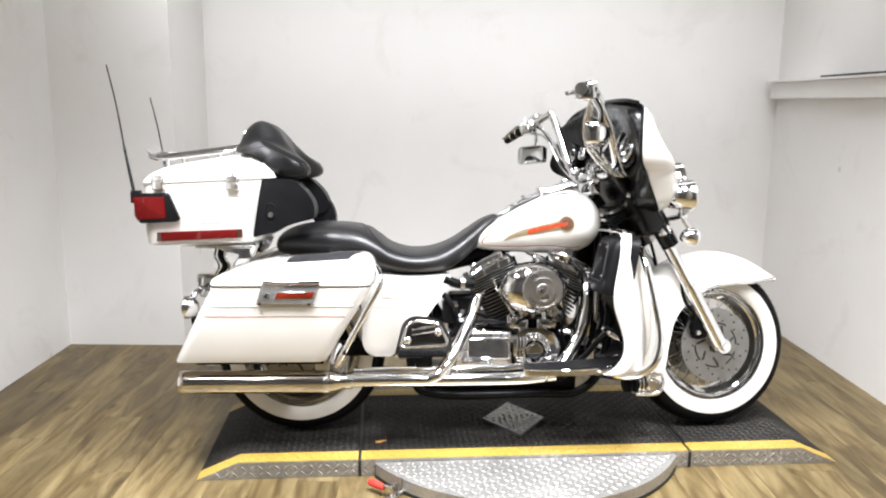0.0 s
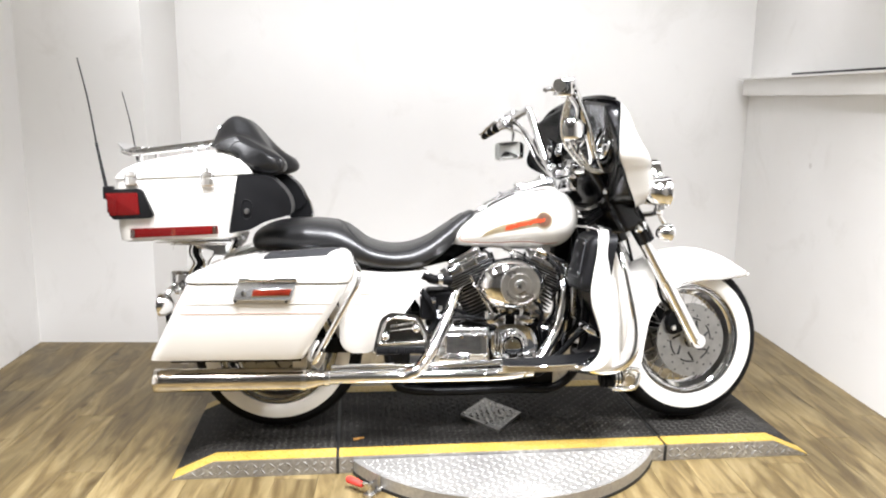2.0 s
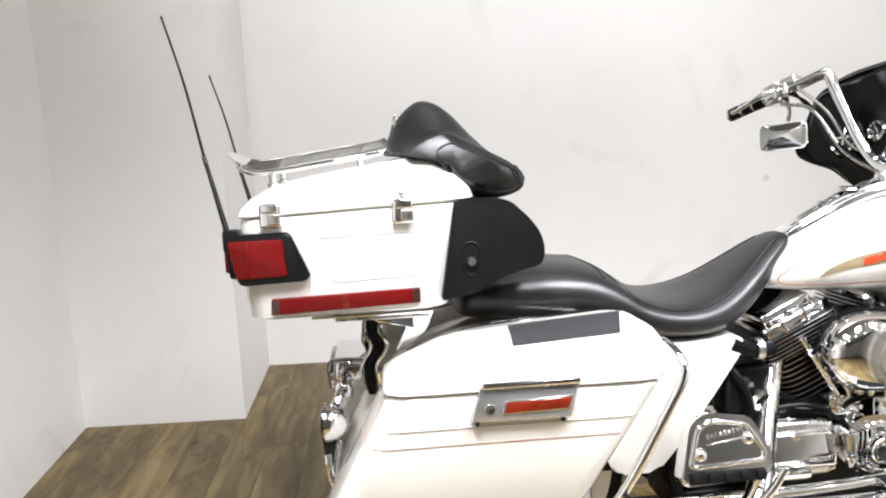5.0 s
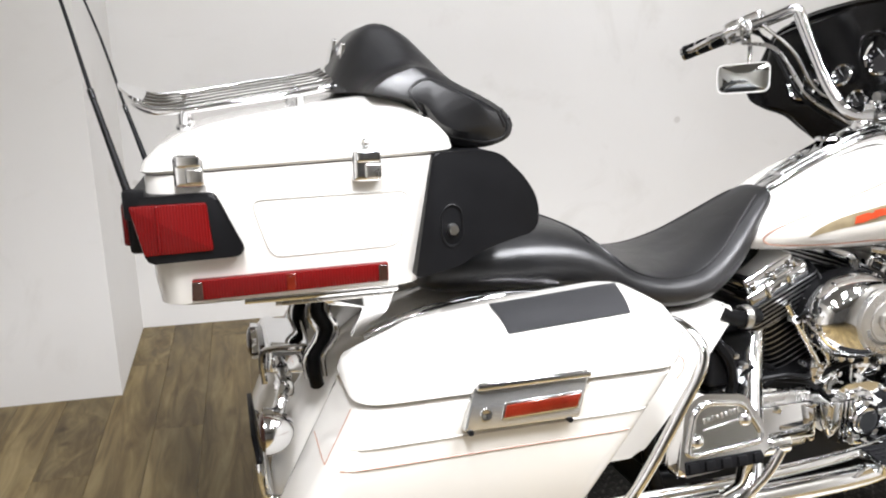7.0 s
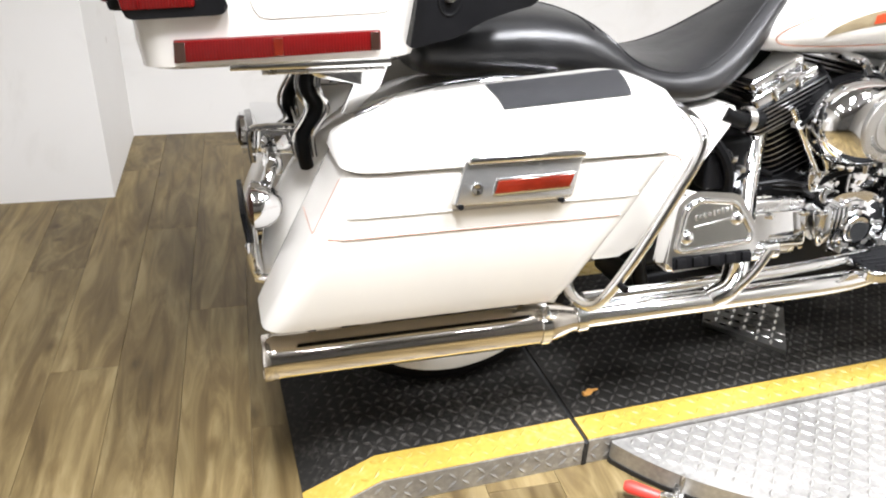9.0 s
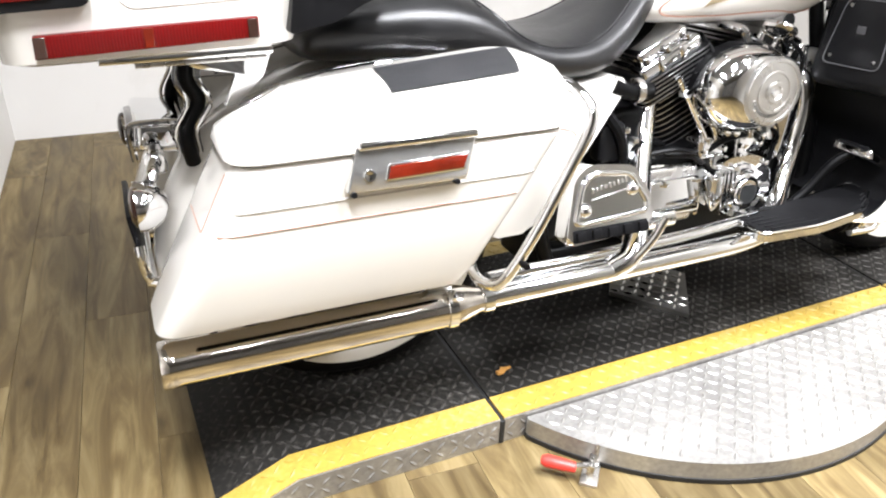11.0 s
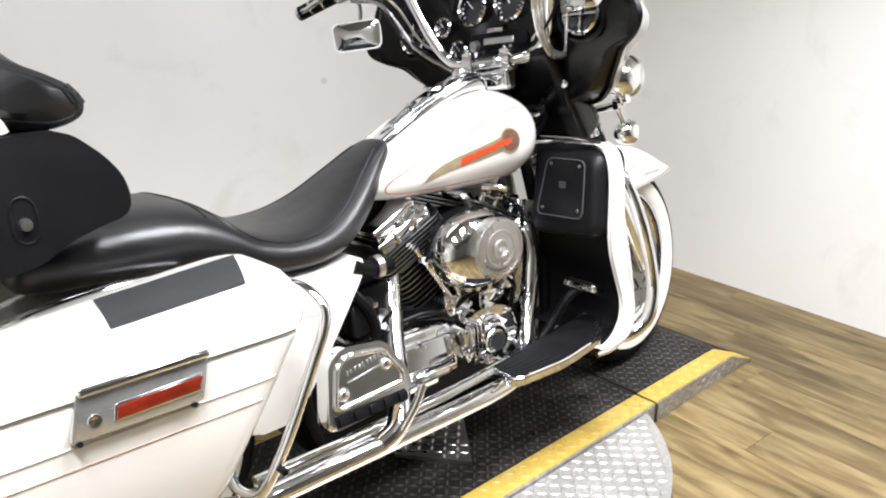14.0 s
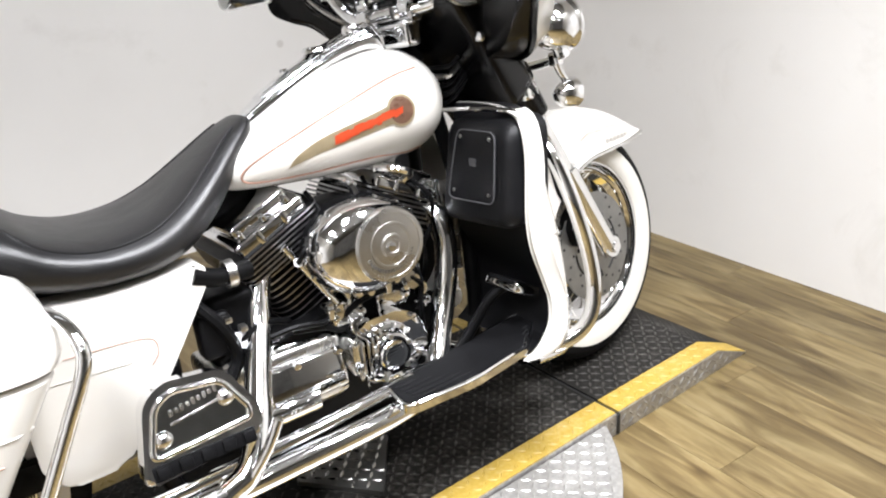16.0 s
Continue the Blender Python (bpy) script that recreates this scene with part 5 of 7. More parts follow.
# black ring stands in for the shade of a groove in the chrome
part("cover_groove_dark", lathe([(0.0345, -0.2190), (0.0385, -0.2185), (0.0385, -0.2155), (0.0345, -0.2150)], 36, True, at=(0.872, 0, 0.335)), GLOSSBLACK, gear)
part("cover_plate", lathe([(0, -0.2225), (0.022, -0.2225), (0.023, -0.2205)], 32, at=(0.872, 0, 0.335)), MIRROR, gear)
part("breather_hose", tube([(0.80, -0.17, 0.43), (0.83, -0.185, 0.455), (0.88, -0.185, 0.462), (0.93, -0.18, 0.455), (0.96, -0.17, 0.43)], 0.007, 8), BLACK, engine)
for x, z in ((0.835, 0.475), (0.862, 0.470), (0.945, 0.455), (0.925, 0.478)):
    part("fitting", lathe([(0, -0.016), (0.008, -0.015), (0.011, -0.008), (0.011, 0.004), (0.007, 0.008)], 12, at=(x, -0.178, z)), CHROME, engine)
part("oil_filter", lathe([(0, -0.06), (0.028, -0.06), (0.036, -0.052), (0.037, 0.03), (0, 0.03)], 28, axis="x", at=(1.07, 0, 0.275)), GLOSSBLACK, engine, "black oil filter")
part("oil_sender", lathe([(0, -0.030), (0.012, -0.030), (0.013, -0.005), (0.017, -0.003), (0.017, 0.01)], 16, at=(0.955, -0.165, 0.475)), STEEL, engine)
part("oil_sender", lathe([(0, -0.022), (0.016, -0.022), (0.018, 0.01)], 16, at=(0.985, -0.16, 0.435)), CHROME, engine)
part("knock_wire", tube([(0.955, -0.19, 0.475), (0.975, -0.20, 0.455), (0.985, -0.185, 0.435), (1.01, -0.16, 0.42)], 0.005, 6), BLACK, engine)
part("horn_bracket", tube([(0.85, -0.10, 0.70), (0.87, -0.15, 0.69), (0.88, -0.16, 0.665)], 0.010, 8), CHROME, engine)
part("intake", box((0.865, -0.06, 0.60), (0.10, 0.12, 0.09), 0.02, 3), BLACK, engine)
part("breather_bolt", lathe([(0, -0.03), (0.018, -0.03), (0.02, 0.01)], 16, at=(1.0, -0.12, 0.70)), CHROME, engine)
part("breather_pipe", tube([(0.94, -0.14, 0.70), (0.97, -0.17, 0.695), (1.0, -0.17, 0.68), (1.01, -0.14, 0.66)], 0.009, 8), CHROME, engine)

# air cleaner
AC = (0.862, 0.570)
prof = [(0, -0.246), (0.40, -0.246), (0.62, -0.243), (0.80, -0.235), (0.92, -0.222), (0.985, -0.205), (1.0, -0.188), (0.99, -0.172), (0.95, -0.165), (0, -0.165)]
air = part("air_cleaner", lathe([(r * 0.094, h) for r, h in prof], 64, at=(AC[0], 0, AC[1]), sx=1.32), CHROME, engine, "oval chrome air cleaner cover")
part("backing_plate", lathe([(r * 0.096, h) for r, h in ((0, -0.167), (0.98, -0.167), (1.0, -0.160), (1.0, -0.135), (0.9, -0.125), (0, -0.125))], 48, at=(AC[0] + 0.012, 0, AC[1]), sx=1.30), BLACK, air)
ins = part("cover_insert", lathe([(0, -0.2555), (0.012, -0.2555), (0.014, -0.2585), (0.020, -0.2585), (0.022, -0.2525), (0.036, -0.2520), (0.037, -0.2545), (0.042, -0.2545), (0.043, -0.2520), (0.058, -0.2515), (0.059, -0.254), (0.066, -0.2535), (0.0685, -0.249), (0.069, -0.243)], 64, at=(AC[0] + 0.027, 0, AC[1] + 0.003), sx=1.09, sz=1.09), STEEL, air, "round brushed steel insert with raised rings")
part("insert_bolt", lathe([(0, -0.264), (0.009, -0.2635), (0.010, -0.256)], 6, at=(AC[0] + 0.022, 0, AC[1] + 0.003)), CHROME, ins)
bm = bmesh.new()
for k in range(20):
    a = radians(200 + k * 140 / 19)
    box((AC[0] + 0.022 + 0.050 * math.cos(a), -0.2530, AC[1] + 0.003 + 0.050 * math.sin(a)), (0.0035, 0.0016, 0.0075), 0, turn=pose(0, 0, 0, 0, -math.degrees(a) + 90, 0), bm=bm)
tagged(part("engraved_mark", bm, DISC, ins), kind="stuff")
for k in range(14):
    a = radians(20 + k * 360 / 14)
    part("rim_bolt", lathe([(0, -0.006), (0.0042, -0.005), (0.005, 0.004)], 8, at=(AC[0] + 0.1225 * math.cos(a), -0.192, AC[1] + 0.0928 * math.sin(a))), CHROME, air)

# ribs of the cam cover and small engine fittings
for k in range(4):
    x = 0.806 + 0.011 * k
    part("cover_rib", box((x, -0.203, 0.338 + 0.004 * k), (0.0055, 0.030, 0.096 - 0.006 * k), 0.0022, 2), CHROME, gear)
part("cover_flange", lathe([(0.052, -0.200), (0.060, -0.199), (0.062, -0.194), (0.062, -0.170), (0.052, -0.168)], 40, True, at=(0.872, 0, 0.335)), CHROME, gear)
for k in range(10):
    a = radians(36 * k)
    part("fin", box((0.872 + 0.0565 * math.cos(a), -0.203, 0.335 + 0.0565 * math.sin(a)), (0.012, 0.010, 0.004), 0.0015, 1, turn=pose(0, 0, 0, 0, -math.degrees(a), 0)), STEEL, gear)
for x, y, z, r, h, way in ((0.925, -0.178, 0.505, 0.016, 0.040, "z"), (0.962, -0.180, 0.462, 0.020, 0.030, "y"), (0.905, -0.186, 0.470, 0.011, 0.030, "z"), (0.985, -0.170, 0.400, 0.014, 0.036, "x"), (0.775, -0.176, 0.452, 0.012, 0.026, "z"), (0.745, -0.160, 0.428, 0.010, 0.034, "x")):
    f = part("plug", lathe([(0, h / 2), (r * 0.7, h / 2), (r * 0.78, h * 0.3), (r, h * 0.25), (r, h * 0.05), (r * 0.8, 0), (r * 0.8, -h / 2), (0, -h / 2)], 18, axis=way, at=(x, y, z)), CHROME, engine)
    part("hex_head", lathe([(0, h / 2 + 0.007), (r * 0.6, h / 2 + 0.006), (r * 0.62, h / 2)], 6, axis=way, at=(x, y, z)), STEEL, f)
for pts, r, mat in (([(0.70, -0.15, 0.43), (0.76, -0.172, 0.425), (0.80, -0.165, 0.405), (0.83, -0.16, 0.44)], 0.008, BLACK),
                    ([(0.64, -0.165, 0.44), (0.70, -0.178, 0.448), (0.76, -0.178, 0.438), (0.79, -0.165, 0.46)], 0.006, BLACK),
                    ([(0.97, -0.17, 0.50), (0.985, -0.185, 0.46), (0.975, -0.19, 0.41), (0.985, -0.17, 0.36), (1.0, -0.15, 0.31)], 0.006, BLACK),
                    ([(0.93, -0.16, 0.53), (0.965, -0.185, 0.515), (0.985, -0.18, 0.48), (0.98, -0.16, 0.44)], 0.0045, CHROME),
                    ([(0.56, -0.14, 0.42), (0.60, -0.165, 0.46), (0.65, -0.16, 0.47), (0.70, -0.14, 0.45)], 0.007, BLACK),
                    ([(1.02, -0.14, 0.66), (1.05, -0.16, 0.62), (1.055, -0.15, 0.56), (1.03, -0.13, 0.50)], 0.005, BLACK),
                    ([(1.09, -0.13, 0.64), (1.075, -0.155, 0.52), (1.085, -0.16, 0.42), (1.07, -0.15, 0.33)], 0.006, CHROME)):
    part("line", tube(pts, r, 8), mat, engine)
for x0, z0, x1, z1 in ((0.742, 0.560, 0.800, 0.590), (0.985, 0.560, 0.930, 0.590)):
    plug = part("spark_plug", tube([(x0, -0.135, z0), (x0 - 0.01, -0.165, z0 + 0.006)], 0.009, 10), CLEARGLASS, engine)
    part("plug_lead", tube([(x0 - 0.01, -0.165, z0 + 0.006), (x0, -0.18, z0 + 0.03), (x1, -0.15, z1 + 0.05), (x1, -0.10, z1 + 0.09)], 0.005, 8), BLACK, plug)
for x in (0.575, 0.600, 0.625):
    part("wiring_clip", box((x, -0.168, 0.505 - (x - 0.575)), (0.014, 0.020, 0.012), 0.003, 2), STEEL, engine)
part("fuse_block", box((0.555, -0.135, 0.475), (0.060, 0.045, 0.085), 0.010, 3), PLASTIC, engine)
part("white_connector", box((0.592, -0.160, 0.455), (0.040, 0.018, 0.030), 0.004, 2), CLEARGLASS, engine)

# gearbox and starter
gb = part("gearbox", box((0.66, -0.09, 0.335), (0.26, 0.16, 0.14), 0.018, 3), STEEL, engine, "gearbox with chrome covers")
part("gearbox_cover", box((0.698, -0.182, 0.340), (0.165, 0.020, 0.082), 0.008, 3, turn=pose(0, 0, 0, -10, 0, 0)), CHROME, gb, "flat chrome side cover")
part("starter", lathe([(0, -0.075), (0.030, -0.075), (0.038, -0.066), (0.038, 0.07), (0, 0.07)], 28, axis="x", at=(0.630, -0.125, 0.385)), CHROME, gb, "chrome starter cover")
part("starter", lathe([(0, -0.055), (0.022, -0.055), (0.026, -0.048), (0.026, 0.06), (0, 0.06)], 24, axis="x", at=(0.65, -0.180, 0.292)), CHROME, gb)
for x in (0.60, 0.632, 0.664, 0.696):
    part("clamp_band", lathe([(0.0385, -0.004), (0.0405, -0.003), (0.0405, 0.003), (0.0385, 0.004)], 24, True, axis="x", at=(x - 0.015, -0.125, 0.385)), STEEL, gb)
for x in (0.68, 0.77):
    for z in (0.297, 0.374):
        part("bolt", lathe([(0, -0.196), (0.007, -0.195), (0.008, -0.18)], 10, at=(x, 0, z)), CHROME, gb)
part("oil_dipstick", lathe([(0, 0.028), (0.016, 0.026), (0.018, 0)], 16, axis="z", at=(0.60, -0.15, 0.405)), CHROME, gb)

# ---- exhaust
ex = part("exhaust_system", tube([(0.93, -0.275, 0.262), (0.80, -0.303, 0.258), (0.55, -0.306, 0.256), (0.22, -0.306, 0.255), (0.13, -0.306, 0.254)], 0.0235, 16), CHROME, bike, "chrome exhaust pipe with heat shields")
part("front_header", tube([(1.050, -0.09, 0.595), (1.072, -0.14, 0.570), (1.072, -0.165, 0.51), (1.052, -0.175, 0.42), (1.010, -0.20, 0.345), (0.955, -0.245, 0.285), (0.88, -0.295, 0.262)], 0.0250, 16), CHROME, ex, "chrome front header pipe")
part("rear_header", tube([(0.735, -0.07, 0.555), (0.695, -0.092, 0.556), (0.664, -0.112, 0.530), (0.640, -0.142, 0.470), (0.603, -0.195, 0.405), (0.562, -0.258, 0.340), (0.518, -0.303, 0.282), (0.47, -0.306, 0.258)], 0.0255, 16), CHROME, ex, "chrome rear header pipe")
part("upper_shield", tube([(0.88, -0.273, 0.298), (0.66, -0.285, 0.290), (0.44, -0.288, 0.287), (0.20, -0.285, 0.283)], 0.013, 12), CHROME, ex)
muffler = part("muffler", lathe([(0, -0.03), (0.024, -0.03), (0.026, 0.0), (0.036, 0.03), (0.0395, 0.05), (0.0405, 0.06), (0.0405, 0.545), (0.0415, 0.550), (0.0415, 0.573), (0.0395, 0.576), (0.036, 0.573), (0.031, 0.55), (0.031, 0.30)], 40, axis="x"), MUFFLER, ex, "long chrome muffler with a smoky tint", pose(0.165, -0.306, 0.253, 0, 0, 180))
part("muffler_clamp", lathe([(0.0405, -0.010), (0.0435, -0.009), (0.0435, 0.009), (0.0405, 0.010)], 32, True, axis="x", at=(0.105, -0.306, 0.253)), CHROME, ex)
part("muffler_clamp", lathe([(0.0245, -0.012), (0.0285, -0.010), (0.0285, 0.010), (0.0245, 0.012)], 28, True, axis="x", at=(0.185, -0.306, 0.254)), CHROME, ex)
part("hanger", box((0.09, -0.30, 0.315), (0.05, 0.02, 0.07), 0.004), STEEL, ex)
part("cross_brace", tube([(0.50, -0.320, 0.262), (0.545, -0.330, 0.318), (0.575, -0.330, 0.365)], 0.0095, 10), CHROME, ex)
mirrored(muffler, ex).matrix_basis = pose(0.165, 0.306, 0.253, 0, 0, 180)
# black strip stands in for the shaded gap between saddlebag and muffler
part("bag_underside_shade", box((-0.12, -0.348, 0.3335), (0.44, 0.026, 0.007), 0.002), BLACK, bike, "black strip for the shade beneath the saddlebag")

# ---- foot controls
for sgn in (-1, 1):
    out = rounded([(0.314, 0.352), (0.346, 0.482), (0.382, 0.506), (0.482, 0.494), (0.524, 0.418), (0.520, 0.362)], 0.020, 6)
    lean = Matrix.Translation((0.030, -sgn * 0.066, -0.020)) @ Matrix.Translation((0, sgn * 0.365, 0.385)) @ pose(0, 0, 0, 15 * sgn, 0, 0) @ Matrix.Translation((0, -sgn * 0.365, -0.385))
    fp = part("pillion_board", prism(out, sgn * 0.340, sgn * 0.388, 0.014, 4), CHROME, bike, "folded-up chrome passenger floorboard", lean)
    inset = rounded([(0.337, 0.392), (0.362, 0.472), (0.390, 0.488), (0.472, 0.477), (0.505, 0.418), (0.502, 0.400)], 0.016, 5)
    part("board_rim", tube([(p.x, sgn * 0.390, p.y) for p in inset], 0.0058, 10, closed=True, smooth=False), CHROME, fp)
    part("inset_panel", prism(inset, sgn * 0.384, sgn * 0.3895, 0.001, 1), MIRROR, fp, "polished flat panel")
    bm = bmesh.new()
    for k in range(9):
        box((0.384 + 0.0095 * k, sgn * 0.3905, 0.4545 + 0.0016 * k), (0.006, 0.003, 0.011 - 0.003 * (k % 2)), 0.001, 1, bm=bm)
    box((0.422, sgn * 0.3905, 0.443), (0.088, 0.003, 0.004), 0.001, 1, turn=pose(0, 0, 0, 0, -8, 0), bm=bm)
    part("relief_mark", bm, STEEL, fp, "raised plain mark")
    for x, z in ((0.362, 0.418), (0.473, 0.447)):
        part("bolt", lathe([(0, sgn * 0.3995), (0.006, sgn * 0.3990), (0.0115, sgn * 0.3955), (0.0145, sgn * 0.3915), (0.0150, sgn * 0.389)], 20, at=(x, 0, z)), CHROME, fp, "domed chrome bolt")
    part("mat_strip", box((0.418, sgn * 0.386, 0.370), (0.172, 0.010, 0.026), 0.003, 2), RUBBER, fp, "black rubber mat edge")
    for k in range(5):
        part("mat_rib", box((0.348 + 0.036 * k, sgn * 0.391, 0.370), (0.022, 0.012, 0.020), 0.004, 2), RUBBER, fp)
    part("hinge", box((0.43, sgn * 0.33, 0.385), (0.07, 0.07, 0.03), 0.006, 3), BLACK, fp)
    for x in (0.375, 0.41, 0.455):
        part("edge_stud", lathe([(0, 0.008), (0.007, 0.006), (0.008, -0.004)], 12, axis="z", at=(x, sgn * 0.368, 0.497 - abs(x - 0.40) * 0.12)), CHROME, fp)
    board = []
    for p in rounded([(0.800, 0.372), (0.815, 0.265), (1.00, 0.235), (1.175, 0.245), (1.190, 0.30), (1.13, 0.350), (0.96, 0.380)], 0.03, 5):
        board.append((p.x, sgn * p.y))
    bm = bmesh.new()
    zt = lambda x: 0.300 + max(0.0, x - 1.10) * 0.35
    skin(bm, [[(x, y, zt(x) - 0.015) for x, y in board], [(x, y, zt(x)) for x, y in board]])
    soften(bm, 0.006, 3, 50)
    rb = part("rider_board", bm, CHROME, bike, "chrome rider floorboard with a black rubber top")
    bm = bmesh.new()
    cx, cy = 0.99, sgn * 0.33
    inn = [(cx + (x - cx) * 0.955, cy + (y - cy) * 0.90) for x, y in board]
    skin(bm, [[(x, y, zt(x) - 0.004) for x, y in inn], [(x, y, zt(x) + 0.006) for x, y in inn]])
    soften(bm, 0.003, 2, 50)
    part("rubber_top", bm, RUBBER, rb, "black ribbed rubber")
    edge = [(cx + (x - cx) * 0.985, cy + (y - cy) * 0.955, zt(x) + 0.004) for x, y in board]
    part("edge_trim", tube(edge, 0.0032, 6, closed=True, smooth=False), CHROME, rb, "thin chrome edge trim")
    for k in range(7):
        yr = sgn * (0.268 + 0.015 * k)
        part("rubber_rib", tube([(0.815 + 0.004 * k, yr, zt(0.82) + 0.006), (1.00, yr, zt(1.0) + 0.006), (1.10, yr, zt(1.10) + 0.006), (1.165 - 0.012 * abs(k - 2), yr, zt(1.16) + 0.005)], 0.0032, 6), RUBBER, rb)
    part("board_bracket", box((0.95, sgn * 0.22, 0.27), (0.06, 0.12, 0.03), 0.006), BLACK, rb)
pedal = part("brake_pedal", tube([(0.98, -0.23, 0.26), (1.05, -0.245, 0.325), (1.10, -0.26, 0.39), (1.135, -0.28, 0.418)], 0.011, 10), BLACK, bike, "chrome brake pedal with a black pad")
part("pad", box((1.145, -0.288, 0.416), (0.070, 0.100, 0.024), 0.008, 3, turn=pose(0, 0, 0, 0, 28, 0)), CHROME, pedal)
part("pad_rubber", box((1.137, -0.288, 0.430), (0.050, 0.080, 0.010), 0.004, 2, turn=pose(0, 0, 0, 0, 28, 0)), RUBBER, pedal)

# ---- engine guard and highway pegs
for sgn in (-1, 1):
    eg = part("engine_guard", tube([(1.19, sgn * 0.08, 0.72), (1.235, sgn * 0.22, 0.725), (1.235, sgn * 0.325, 0.700), (1.250, sgn * 0.372, 0.60), (1.276, sgn * 0.388, 0.47), (1.276, sgn * 0.395, 0.38), (1.245, sgn * 0.392, 0.315), (1.18, sgn * 0.35, 0.278), (1.10, sgn * 0.22, 0.255), (1.08, sgn * 0.12, 0.24)], 0.0165, 14), CHROME, bike, "chrome engine guard bar")
    peg = part("highway_peg", tube([(1.290, sgn * 0.215, 0.212), (1.205, sgn * 0.213, 0.214)], 0.024, 16), RUBBER, eg, "black rubber highway peg with chrome ends")
    part("peg_end", lathe([(0, -0.034), (0.018, -0.034), (0.020, -0.030), (0.026, -0.030), (0.031, -0.024), (0.031, 0.018), (0.022, 0.024), (0, 0.024)], 24, at=(1.312, sgn * 0.205, 0.210)), CHROME, peg)
    part("peg_frame", tube([(1.250, sgn * 0.228, 0.176), (1.330, sgn * 0.228, 0.176), (1.350, sgn * 0.224, 0.208), (1.346, sgn * 0.220, 0.246), (1.250, sgn * 0.214, 0.246), (1.16, sgn * 0.20, 0.272)], 0.010, 10), CHROME, peg)
    for k in range(3):
        part("peg_ring", lathe([(0.022, -0.006), (0.034, -0.005), (0.035, 0.005), (0.022, 0.006)], 20, True, axis="x", at=(1.214 + k * 0.018, sgn * 0.213, 0.213)), RUBBER, peg)
    for k in range(2):
        part("peg_band", lathe([(0.022, -0.004), (0.033, -0.003), (0.033, 0.003), (0.022, 0.004)], 20, True, axis="x", at=(1.264 + k * 0.013, sgn * 0.213, 0.212)), CHROME, peg)

# ---- leg shields (lower fairings)
SH = [(0.290, 1.088, -0.385, 1.205, -0.27), (0.31, 1.118, -0.394, 1.245, -0.27), (0.35, 1.150, -0.396, 1.28, -0.26), (0.40, 1.158, -0.394, 1.295, -0.25), (0.45, 1.146, -0.392, 1.30, -0.24), (0.52, 1.122, -0.395, 1.30, -0.23), (0.58, 1.116, -0.395, 1.295, -0.22), (0.64, 1.124, -0.392, 1.285, -0.21), (0.70, 1.135, -0.386, 1.265, -0.19), (0.75, 1.142, -0.374, 1.24, -0.175), (0.778, 1.148, -0.352, 1.220, -0.17), (0.788, 1.156, -0.32, 1.205, -0.16)]
